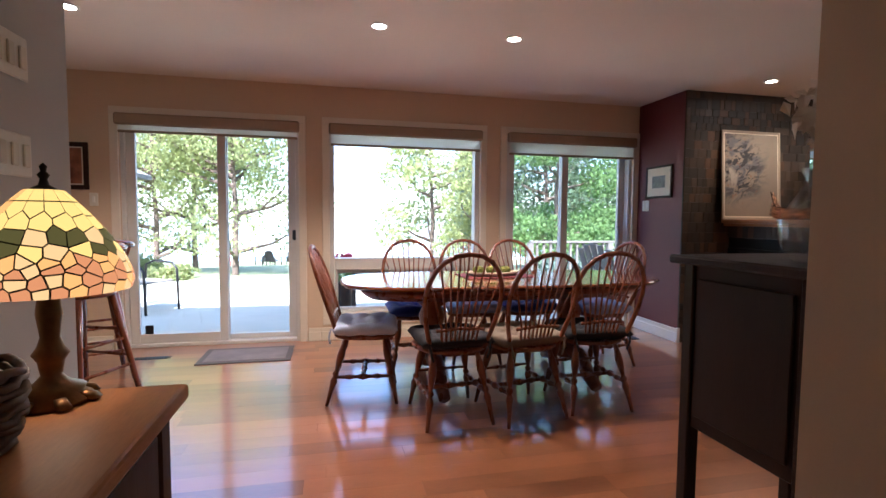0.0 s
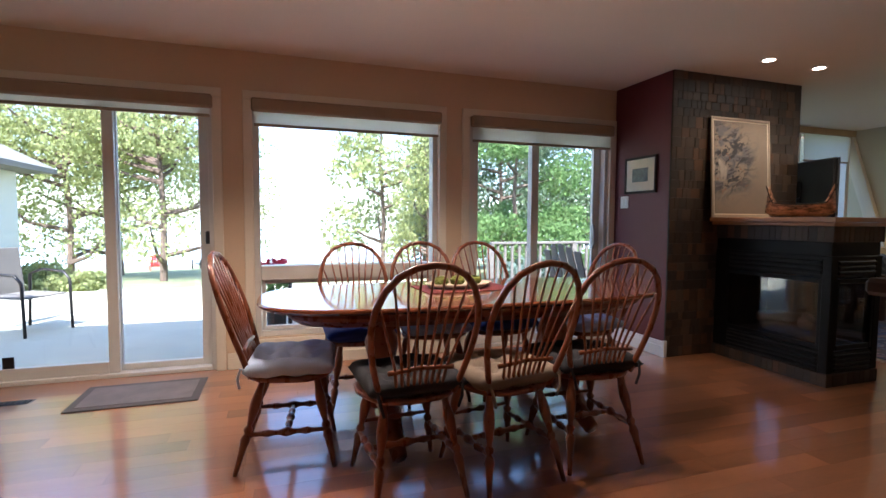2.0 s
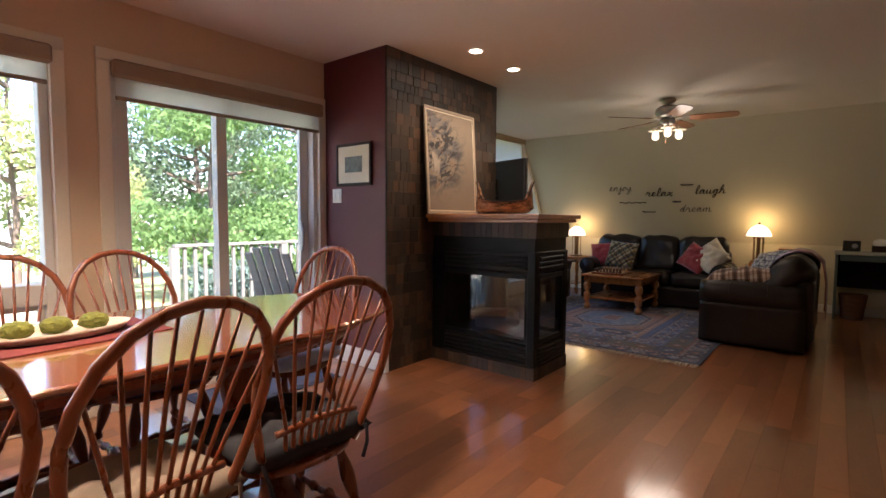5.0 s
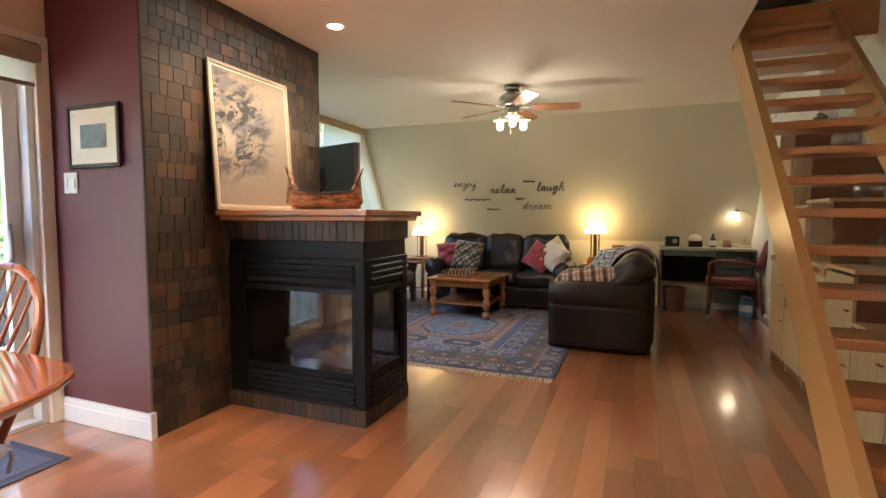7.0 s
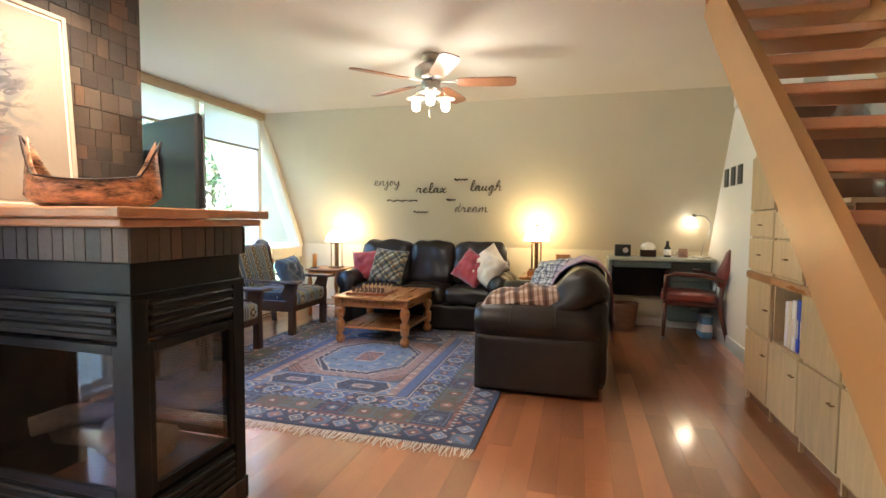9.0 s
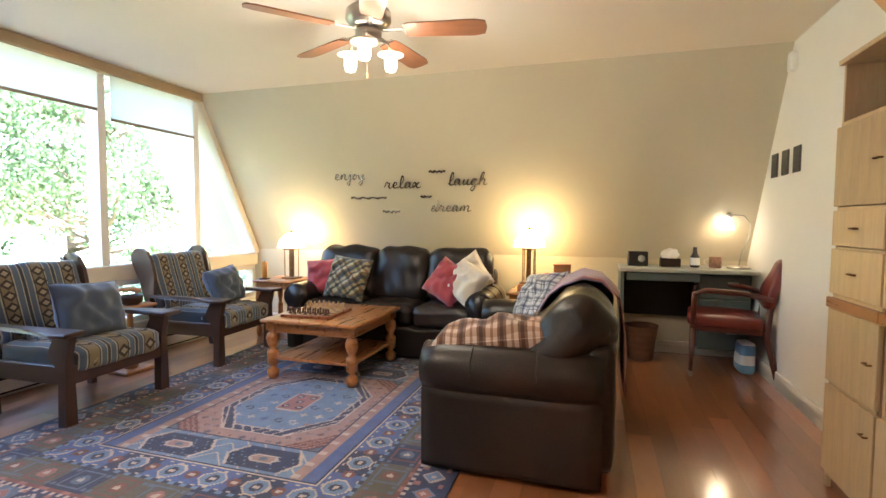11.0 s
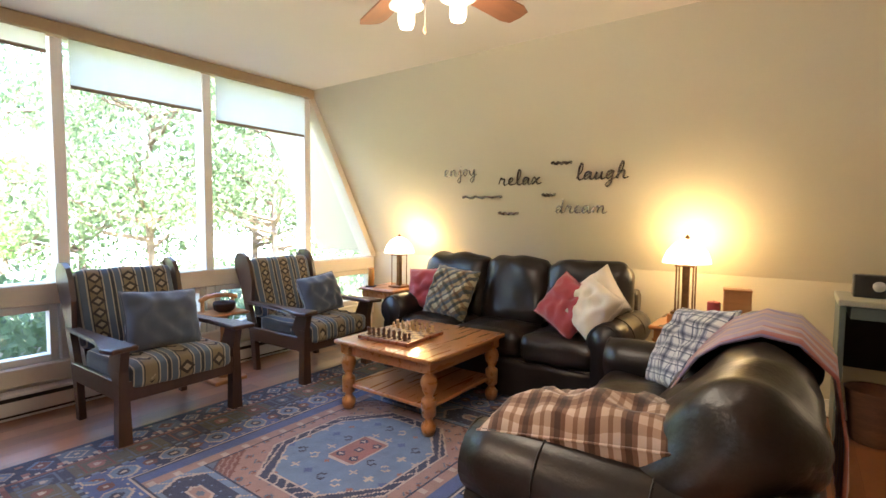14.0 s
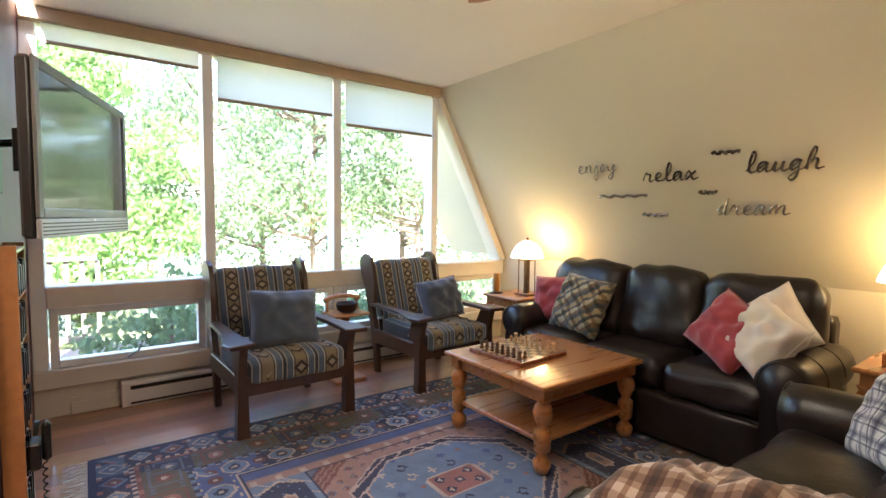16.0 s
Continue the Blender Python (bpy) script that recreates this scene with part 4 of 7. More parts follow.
# recessed downlights
DOWN = ((0.528, 3.466), (1.48, 3.47), (4.115, 3.88), (4.70, 3.89), (-1.35, 3.62))
lamp_glow = glow("downlight_glow", (1.0, 0.86, 0.66), 12)
for k, (x, y) in enumerate(DOWN):
    d = thing("downlight", "recessed round ceiling downlight, lit", "ceiling light", pose(x, y, CZ), group="recessed downlights")
    part("trim_ring", lathe([(0.045, -0.001), (0.062, -0.001), (0.062, -0.006), (0.046, -0.008)], 24, caps=(False, False)), M["white_trim"], d, smooth=True)
    part("bulb", lathe([(0.001, -0.002), (0.043, -0.002), (0.043, -0.004), (0.001, -0.005)], 20), lamp_glow, d)
    ld = bpy.data.lights.new("downlight_lamp", "SPOT")
    ld.energy, ld.color, ld.shadow_soft_size, ld.spot_size, ld.spot_blend = DOWN_W if x < 3 else DOWN_W * 0.22, (1.0, 0.75, 0.50), 0.11, radians(125), 0.6
    lo = new("downlight_lamp", ld)
    lo.matrix_world = pose(x, y, CZ - 0.02)

# bar counter and stools
ctr = thing("bar_counter", "kitchen bar counter with a pale stone top", "counter", pose(-2.1, 3.45, 0))
part("body", box((-0.9, -0.28, 0), (0.45, 0.25, 1.0), 0.005), M["darkwood"], ctr)
part("top", box((-0.95, -0.45, 1.0), (0.92, 0.42, 1.04), 0.008), mat("pale_stone_top", (0.55, 0.52, 0.48), 0.2, var=0.15, scale=25, bump=0.02), ctr)


def bar_stool(m):
    s = thing("bar_stool", "red-brown wooden bar stool with curved spindle back", "bar stool", m, group="stools at the bar counter")
    part("seat", lathe([(0.17, 0.70), (0.2, 0.71), (0.205, 0.735), (0.19, 0.745), (0.1, 0.735), (0.001, 0.733)], 20), M["chairwood"], s, smooth=True)
    for sx in (-1, 1):
        for sy in (-1, 1):
            part("leg", tube([(sx * 0.225, sy * 0.225, 0), (sx * 0.12, sy * 0.12, 0.71)], [0.017, 0.023], 8), M["chairwood"], s, smooth=True)
    for z, f in ((0.22, 0.19), (0.40, 0.165)):
        for a, b in (((-f, -f), (f, -f)), ((-f, f), (f, f)), ((-f, -f), (-f, f)), ((f, -f), (f, f))):
            zz = z + (0.06 if a[0] == b[0] else 0)
            part("rung", tube([(*a, zz), (*b, zz)], 0.011, 6), M["chairwood"], s, smooth=True)
    rail = [(0.27 * math.cos(a), 0.25 * math.sin(a) + 0.02, 1.0 + 0.03 * max(0, -math.sin(a))) for a in (math.pi * (0.92 + 1.16 * k / 16) for k in range(17))]
    part("back_rail", tube(rail, 0.024, 8, flat=0.8), M["chairwood"], s, smooth=True)
    for k in range(9):
        a = math.pi * (0.98 + 1.04 * k / 8)
        part("spindle", tube([(0.175 * math.cos(a), 0.175 * math.sin(a), 0.735), (0.262 * math.cos(a), 0.243 * math.sin(a) + 0.018, 0.99 + 0.03 * max(0, -math.sin(a)))], 0.010, 6), M["chairwood"], s, smooth=True)
    return s


bar_stool(pose(-1.38, 3.70, 0, 0, 0, 66))
bar_stool(pose(-1.55, 4.25, 0, 0, 0, 30))

# hall cabinet, glass lamp and basket
cab = thing("sideboard", "brown wooden sideboard with dark front and drawers", "sideboard", pose(0, 0, 0))
part("top", box((-0.628, -0.30, 0.815), (-0.095, 1.31, 0.85), 0.008, seg=2), M["cabwood"], cab, "brown satin wooden top")
part("body", box((-0.625, -0.27, 0.10), (-0.145, 1.27, 0.80), 0.003), M["darkwood"], cab)
part("moulding", box((-0.62, -0.28, 0.80), (-0.12, 1.29, 0.815), 0.005), M["darkwood"], cab)
for ya, yb in ((0.76, 1.21), (0.26, 0.71), (-0.24, 0.21)):
    d = part("drawer", boxes(((-0.145, ya, 0.62), (-0.128, yb, 0.78)), bevel=0.006), M["darkwood"], cab)
    part("knob", lathe([(0.005, 0), (0.006, 0.012), (0.014, 0.02), (0.012, 0.028), (0.001, 0.03)], 10, m=pose(-0.128, (ya + yb) / 2, 0.70, 0, 90)), M["bronze"], d, smooth=True)
    d = part("door", ring(ya, yb, 0.14, 0.59, 0.055, -0.02, 0), M["darkwood"], cab)
    d.matrix_basis = pose(-0.145, 0, 0, 0, 0, 90)
for x in (-0.60, -0.17):
    for y in (-0.25, 1.25):
        part("foot", box((x - 0.03, y - 0.03, 0), (x + 0.03, y + 0.03, 0.10), 0.005), M["darkwood"], cab)
for y in (-0.25, 1.245):
    part("corner_post", box((-0.16, y - 0.03, 0.1), (-0.125, y + 0.03, 0.80), 0.006), M["darkwood"], cab)

tl = thing("stained_glass_lamp", "lit stained glass dome lamp on a bronze base", "table lamp", pose(-0.326, 1.235, 0.85) @ Matrix.Diagonal((0.755, 0.755, 0.95, 1)))
part("base", lathe([(0.085, 0), (0.09, 0.012), (0.07, 0.022), (0.075, 0.032), (0.04, 0.045), (0.024, 0.06), (0.03, 0.09), (0.042, 0.105), (0.03, 0.12), (0.022, 0.14), (0.03, 0.19), (0.024, 0.23), (0.016, 0.25), (0.013, 0.40)], 20), M["bronze"], tl, smooth=True)
for k in range(7):
    a = 2 * math.pi * k / 7
    part("foot_leaf", pillow(0.05, 0.035, 0.02, pose(0.088 * math.cos(a), 0.088 * math.sin(a), 0.012, 0, 15, math.degrees(a)), n=4), M["bronze"], tl, smooth=True)
part("finial", lathe([(0.05, 0.43), (0.043, 0.442), (0.012, 0.456), (0.008, 0.468), (0.014, 0.476), (0.006, 0.484), (0.009, 0.494), (0.001, 0.501)], 14), M["dark_metal"], tl, smooth=True)
TINTS = dict(cream=(1.0, 0.62, 0.15), amber=(1.0, 0.46, 0.12), rose=(0.90, 0.34, 0.12), green=(0.42, 0.34, 0.09), pale=(0.95, 0.55, 0.20))
GL = {k: glow("lamp_glass_" + k, v, s) for (k, v), s in zip(TINTS.items(), (0.24, 0.22, 0.17, 0.05, 0.22))}
for g_m in GL.values():
    g_b = g_m.node_tree.nodes["Principled BSDF"].inputs["Base Color"]
    g_b.default_value = (*[0.12 * c for c in g_b.default_value[:3]], 1)
lead = mat("lead_came", (0.02, 0.018, 0.016), 0.5, 0.6)
rg = random.Random(8)
prof = [(r, 0.240 + (z - 0.17) * 0.84) for r, z in [(0.042, 0.415), (0.070, 0.388), (0.098, 0.357), (0.126, 0.322), (0.152, 0.284), (0.173, 0.248), (0.187, 0.214), (0.191, 0.190), (0.184, 0.168)]]
shell = part("shade", lathe([(r - 0.003, z) for r, z in prof], 36, caps=(True, False)), lead, tl, "leaded dome of coloured glass", smooth=True)


def glass_cells():
    """Irregular leaded pieces: tall panes near the crown, leaves below them, small petals round the rim."""
    steps = [0.0]
    for (ra, za), (rb, zb) in zip(prof, prof[1:]):
        steps.append(steps[-1] + math.hypot(rb - ra, zb - za))
    total, R = steps[-1], 0.15

    def at(s):
        s = min(max(s, 0.0), total)
        i = max(k for k in range(len(steps) - 1) if steps[k] <= s)
        f = (s - steps[i]) / (steps[i + 1] - steps[i])
        return prof[i][0] + (prof[i + 1][0] - prof[i][0]) * f, prof[i][1] + (prof[i + 1][1] - prof[i][1]) * f

    seeds = []
    for share, n, jit in ((0.07, 14, 0.0), (0.22, 14, 0.0), (0.38, 16, 0.02), (0.52, 20, 0.3), (0.63, 22, 0.35), (0.72, 28, 0.3), (0.80, 30, 0.3), (0.88, 30, 0.3), (0.96, 32, 0.15)):
        for k in range(n):
            u = (k + 0.5 * (n > 16) * (int(share * 100) % 2) + rg.uniform(-jit, jit)) / n * 2 * math.pi * R
            seeds.append((u, (share + rg.uniform(-jit, jit) * 0.09) * total, share, k))
    around = 2 * math.pi * R
    for u, s, share, k in seeds:
        poly = [(u - 0.05, 0.0), (u + 0.05, 0.0), (u + 0.05, total), (u - 0.05, total)]
        for u2, s2, _, _ in seeds:
            for turn in (-around, 0.0, around):
                du, ds = u2 + turn - u, s2 - s
                d = math.hypot(du, ds)
                if d < 1e-6 or d > 0.12:
                    continue
                du, ds = du / d, ds / d
                lim = d / 2 - 0.0019
                out = []
                for (xa, ya), (xb, yb) in zip(poly, poly[1:] + poly[:1]):
                    pa, pb = (xa - u) * du + (ya - s) * ds - lim, (xb - u) * du + (yb - s) * ds - lim
                    if pa <= 0:
                        out.append((xa, ya))
                    if (pa < 0 < pb) or (pb < 0 < pa):
                        f = pa / (pa - pb)
                        out.append((xa + (xb - xa) * f, ya + (yb - ya) * f))
                poly = out
                if len(poly) < 3:
                    break
            if len(poly) < 3:
                break
        if len(poly) < 3:
            continue
        bm = bmesh.new()
        rings = []
        for grow in (1.0, 1.016):
            ring_v = []
            for pu, ps in poly:
                r, z = at(ps)
                ring_v.append(bm.verts.new((r * grow * math.cos(pu / R), r * grow * math.sin(pu / R), z)))
            rings.append(ring_v)
        bm.faces.new(rings[1])
        n = len(poly)
        for j in range(n):
            bm.faces.new((rings[0][j], rings[0][(j + 1) % n], rings[1][(j + 1) % n], rings[1][j]))
        if share < 0.45:
            key = "amber" if k % 7 == 2 else "cream"
        elif share < 0.68:
            key = rg.choice(("green", "cream", "pale", "green", "cream"))
        else:
            key = rg.choice(("rose", "amber", "pale", "rose", "pale", "amber", "rose"))
        part("glass_piece", bm, GL[key], shell)


glass_cells()
tb = bpy.data.lights.new("glass_lamp_bulb", "POINT")
tb.energy, tb.color, tb.shadow_soft_size = 0.6, (1.0, 0.7, 0.4), 0.03
new("glass_lamp_bulb", tb).matrix_world = pose(-0.326, 1.235, 0.85 + 0.13)

bk = thing("wicker_basket", "brown wicker basket on the sideboard", "basket", pose(-0.385, 1.0, 0.85) @ Matrix.Scale(0.85, 4))
wick = mat("brown_wicker", (0.12, 0.06, 0.03), 0.7, var=0.3, fine=80, bump=0.5)
part("bottom", lathe([(0.001, 0), (0.12, 0), (0.12, 0.01), (0.001, 0.012)], 20), wick, bk)
for k in range(9):
    z, r = 0.012 + 0.017 * k, 0.125 + 0.02 * math.sin(k / 9 * 2.6)
    part("strand", tube([(r * math.cos(a) + 0.004 * math.sin(9 * a + k * 3), r * math.sin(a), z + 0.004 * math.sin(12 * a + k * 1.7)) for a in (2 * math.pi * j / 40 for j in range(40))], 0.009, 5, closed=True), wick, bk, smooth=True)

# dark cabinet beyond the hall wall
dc = thing("tall_cabinet", "dark brown wooden cabinet standing on legs", "cabinet", pose(0, 0, 0))
part("top", box((1.20, 0.94, 1.10), (1.68, 1.40, 1.125), 0.006), M["darkwood"], dc)
part("body", box((1.245, 0.97, 0.62), (1.64, 1.36, 1.10), 0.004), M["darkwood"], dc)
for x in (1.235, 1.615):
    for y in (0.965, 1.335):
        part("leg", box((x, y, 0), (x + 0.04, y + 0.04, 1.10), 0.004), M["darkwood"], dc)
part("side_panel", box((1.236, 1.02, 0.66), (1.244, 1.32, 1.06), 0.003), M["darkwood"], dc)
vs = thing("glass_vase", "clear glass vase with pale dried flowers on the cabinet", "vase", pose(1.36, 1.07, 1.125))
vm = lathe([(0.05, 0), (0.08, 0.04), (0.09, 0.1), (0.05, 0.17), (0.035, 0.2), (0.045, 0.23)], 16, caps=(True, False))
part("vessel", vm, M["lampglass"], vs, smooth=True)
part("stems", tube([(0, 0, 0.02), (0.01, 0, 0.3)], 0.006, 5), M["bark"], vs)
part("flower_spray", leaf_cloud(bmesh.new(), (0.0, 0, 0.36), (0.09, 0.09, 0.1), 60, 0.05, random.Random(3)), M["white_cloth"], vs)

# ---------- fireplace and column ----------
FX0, FX1, FY0, FY1 = 4.14, 4.69, 3.34, 4.33
fp = thing("fireplace", "black three-sided glass gas fireplace in slate surround", "fireplace", pose(0, 0, 0))
part("plinth", box((FX0, FY0, 0), (FX1, FY1, 0.095)), M["grout"], fp)
part("frieze", box((FX0 + 0.004, FY0 + 0.004, 1.06), (FX1 - 0.004, FY1, 1.175)), M["grout"], fp)
part("hood", box((FX0 + 0.015, FY0 + 0.015, 0.80), (FX1 - 0.015, FY1, 1.06), 0.003), M["black"], fp)
part("firebox_floor", box((FX0 + 0.02, FY0 + 0.02, 0.095), (FX1 - 0.02, FY1, 0.255), 0.003), M["black"], fp)
part("firebox_back", box((FX0 + 0.06, FY1 - 0.05, 0.255), (FX1 - 0.03, FY1, 0.80)), M["black_in"], fp)
for x, y in ((FX0 + 0.015, FY0 + 0.015), (FX1 - 0.055, FY0 + 0.015)):
    part("corner_post", box((x, y, 0.095), (x + 0.04, y + 0.04, 0.80), 0.003), M["black"], fp)
for x in (FX0 + 0.015, FX1 - 0.055):
    part("rear_panel", box((x, FY1 - 0.055, 0.095), (x + 0.04, FY1, 0.80), 0.003), M["black"], fp)
for z in (0.835, 0.872, 0.909, 0.122, 0.155, 0.188, 0.221):
    tall = 0.0135 if z > 0.5 else 0.0125
    part("louvre", box((FX0 - 0.003, FY0 + 0.075, z - tall), (FX0 + 0.03, FY1 - 0.14, z + tall), 0.006), M["black"], fp)
    part("louvre", box((FX1 - 0.03, FY0 + 0.075, z - tall), (FX1 + 0.003, FY1 - 0.14, z + tall), 0.006), M["black"], fp)
    part("louvre", box((FX0 + 0.075, FY0 - 0.003, z - tall), (FX1 - 0.075, FY0 + 0.03, z + tall), 0.006), M["black"], fp)
# dark backing sheets stand in for shadow in the gaps between louvres
for z0, z1 in ((0.812, 0.932), (0.10, 0.244)):
    for x0, x1 in ((FX0 + 0.0085, FX0 + 0.0145), (FX1 - 0.0145, FX1 - 0.0085)):
        part("louvre_slot", box((x0, FY0 + 0.075, z0), (x1, FY1 - 0.14, z1)), M["black_in"], fp)
    part("louvre_slot", box((FX0 + 0.075, FY0 + 0.0085, z0), (FX1 - 0.075, FY0 + 0.0145, z1)), M["black_in"], fp)
for x0, x1, y0, y1 in ((FX0 + 0.004, FX0 + 0.07, FY0 + 0.004, FY0 + 0.07), (FX1 - 0.07, FX1 - 0.004, FY0 + 0.004, FY0 + 0.07),
                       (FX0 + 0.004, FX0 + 0.07, FY1 - 0.135, FY1), (FX1 - 0.07, FX1 - 0.004, FY1 - 0.135, FY1)):
    part("face_frame", box((x0, y0, 0.0965), (x1, y1, 0.945), 0.004), M["black"], fp)
part("face_rail", box((FX0 + 0.003, FY0 + 0.003, 0.936), (FX1 - 0.003, FY1 - 0.002, 0.958), 0.003), M["black"], fp)


def door_ring(a0, a1, flip, at):
    bm = ring(a0, a1, 0.265, 0.79, 0.035, -0.012, 0.012)
    p = part("glass_door", bm, M["black"], fp)
    g = part("pane", box((a0 + 0.03, -0.003, 0.295), (a1 - 0.03, 0.003, 0.76)), M["fireglass"], p)
    g.visible_shadow = False
    p.matrix_basis = pose(at, 0, 0, 0, 0, 90) if flip else pose(0, at, 0)


door_ring(FY0 + 0.06, FY1 - 0.06, True, FX0 + 0.02)
door_ring(FY0 + 0.06, FY1 - 0.06, True, FX1 - 0.02)
door_ring(FX0 + 0.06, FX1 - 0.06, False, FY0 + 0.02)
for k, (x, y, z, rz, L, r) in enumerate(((4.40, 3.72, 0.31, 80, 0.46, 0.055), (4.46, 3.80, 0.31, 100, 0.50, 0.06), (4.40, 3.68, 0.40, 35, 0.40, 0.045), (4.42, 3.88, 0.40, -35, 0.38, 0.045))):
    bm = tube([(-L / 2, 0, 0), (-L / 6, 0.02, 0.01), (L / 6, -0.01, 0.0), (L / 2, 0.015, 0.01)], [r * 0.9, r, r * 0.95, r * 0.8], 10)
    for v in bm.verts:
        v.co += 0.012 * Vector((0, noise.noise(v.co * 22), noise.noise(v.co * 22 + Vector((7, 0, 0)))))
    p = part("log", bm, M["log"], fp, smooth=True)
    p.matrix_basis = pose(x, y, z, 0, 0, rz)
structure("mantel_shelf", boxes(((4.05, 3.275, 1.205), (4.77, 4.331, 1.24)), ((4.08, 3.30, 1.176), (4.745, 4.331, 1.204)), bevel=0.005), M["mantel"],
          "orange oak mantel shelf on the fireplace", "mantel")

def ink_wash_mat():
    """Cream paper with soft grey-blue branches, darker strokes and rust touches in its middle."""
    m = mat("washed_ink_print", (0.24, 0.195, 0.145), 0.7, var=0.05, scale=5, fine=60, bump=0)
    nt = m.node_tree
    N, L = nt.nodes.new, nt.links.new
    tc, mp = N("ShaderNodeTexCoord"), N("ShaderNodeMapping")
    mp.inputs["Location"].default_value, mp.inputs["Rotation"].default_value = (-0.36, 0, -0.42), (0, radians(24), 0)
    L(tc.outputs["Object"], mp.inputs[0])
    far = N("ShaderNodeVectorMath")
    far.operation = "LENGTH"
    L(mp.outputs[0], far.inputs[0])
    base = (0.24, 0.195, 0.145, 1)
    out = None
    for scale, tone, lo, hi, reach, squash in ((4, (0.115, 0.11, 0.115), 0.46, 0.58, 0.46, 1.8), (6, (0.035, 0.034, 0.037), 0.52, 0.58, 0.40, 2.6), (7, (0.22, 0.09, 0.045), 0.60, 0.68, 0.44, 1.3), (12, (0.025, 0.024, 0.027), 0.57, 0.62, 0.38, 2.2), (5, (0.36, 0.31, 0.25), 0.57, 0.66, 0.26, 1.0)):
        st2, nz, mr, fade, mul, mx = N("ShaderNodeMapping"), N("ShaderNodeTexNoise"), N("ShaderNodeMapRange"), N("ShaderNodeMapRange"), N("ShaderNodeMath"), N("ShaderNodeMix")
        st2.inputs["Scale"].default_value, st2.inputs["Location"].default_value = (1, 1, squash), (scale, 0, 0)
        L(mp.outputs[0], st2.inputs[0]), L(st2.outputs[0], nz.inputs[0])
        nz.inputs["Scale"].default_value, nz.inputs["Detail"].default_value, nz.inputs["Distortion"].default_value = scale, 5, 1.4
        mr.inputs["From Min"].default_value, mr.inputs["From Max"].default_value = lo, hi
        L(nz.outputs[0], mr.inputs[0])
        fade.inputs["From Min"].default_value, fade.inputs["From Max"].default_value = reach, reach * 0.55
        L(far.outputs["Value"], fade.inputs[0])
        mul.operation = "MULTIPLY"
        L(mr.outputs[0], mul.inputs[0]), L(fade.outputs[0], mul.inputs[1])
        mx.data_type = "RGBA"
        L(mul.outputs[0], mx.inputs[0])
        mx.inputs[6].default_value, mx.inputs[7].default_value = base, (*tone, 1)
        if out is not None:
            L(out, mx.inputs[6])
        out = mx.outputs[2]
    L(out, [n for n in nt.nodes if n.bl_idname == "ShaderNodeVectorMath" and n.operation == "SCALE"][0].inputs[0])
    return m


framed_picture("framed_print", "large ink bird print in a pale frame leaning on slate", 0.70, 0.89, pose(3.99, 4.262, 1.241, -3.5), mat("cream_print_frame", (0.38, 0.31, 0.23), 0.5, var=0.04), ink_wash_mat(), 0.022, 0.012, category="painting")

cn = thing("canoe_model", "small birch bark canoe model on the mantel", "model canoe", pose(4.365, 3.755, 1.242, 0, 0, -61.5))
bm = bmesh.new()
rows = []
for i in range(25):
    u = 2 * i / 24 - 1
    half_w, rise = 0.088 * (1 - abs(u) ** 2.6) ** 0.8 + 0.0015, 0.10 + 0.03 * u * u + 0.14 * max(abs(u) - 0.78, 0) ** 1.0 * 4.2
    keel = 0.004 + 0.07 * max(abs(u) - 0.72, 0) ** 1.5 * 4
    row = []
    for j in range(13):
        a = math.pi * j / 12
        s = -math.cos(a)
        f = 1 - math.sin(a) ** 0.9
        row.append(bm.verts.new((0.215 * u + 0.02 * u * (1 - f), half_w * math.copysign(abs(s) ** 0.65, s), keel + (rise - keel) * f)))
    rows.append(row)
for a, b in zip(rows, rows[1:]):
    for j in range(12):
        bm.faces.new((a[j], a[j + 1], b[j + 1], b[j]))
birch = mat("birch_bark", (0.31, 0.16, 0.085), 0.3, var=1.1, scale=11, fine=50, bump=0.6, stretch=(1, 2, 3))
hull = part("hull", bm, birch, cn, smooth=True)
sol = hull.modifiers.new("thick", "SOLIDIFY")
sol.thickness = 0.004
for side in (0, 12):
    part("gunwale", tube([(0.235 * u, (1 if side else -1) * (0.088 * (1 - abs(u) ** 2.6) ** 0.8 + 0.002), 0.102 + 0.03 * u * u + 0.14 * max(abs(u) - 0.78, 0) * 4.2) for u in (k / 12 - 1 for k in range(25))], 0.004, 6), M["darkwood"], cn, smooth=True)
for u in (-0.4, 0, 0.4):
    part("thwart", box((0.235 * u - 0.006, -0.076, 0.096), (0.235 * u + 0.006, 0.076, 0.102)), M["darkwood"], cn)

# television on the column
tv = thing("television", "flat television on a swing arm, silver speaker bar", "television", pose(5.425, 4.53, 1.50, 0, 0, 72))
part("body", box((-0.495, 0.0, -0.305), (0.495, 0.045, 0.305), 0.012), M["plastic"], tv)
part("bezel", ring(-0.495, 0.495, -0.235, 0.305, 0.035, -0.012, 0.0), mat("grey_tv_bezel", (0.10, 0.105, 0.10), 0.35, var=0.05), tv)
part("screen", box((-0.461, -0.006, -0.20), (0.461, -0.001, 0.271)), mat("glossy_dark_screen", (0.012, 0.016, 0.012), 0.06, var=0.02, bump=0, spec=1.0), tv)
sp = part("speaker_bar", box((-0.495, -0.014, -0.305), (0.495, 0.0, -0.236), 0.004), M["silver"], tv)
for k in range(4):
    part("groove", box((-0.48, -0.0165, -0.294 + 0.013 * k), (0.48, -0.0145, -0.289 + 0.013 * k)), M["dark_metal"], sp)
part("logo", box((-0.012, -0.017, -0.247), (0.012, -0.0145, -0.241)), M["white_trim"], tv)
tv_wall = tv.matrix_basis.inverted() @ pose(5.122, 4.50, 1.5)
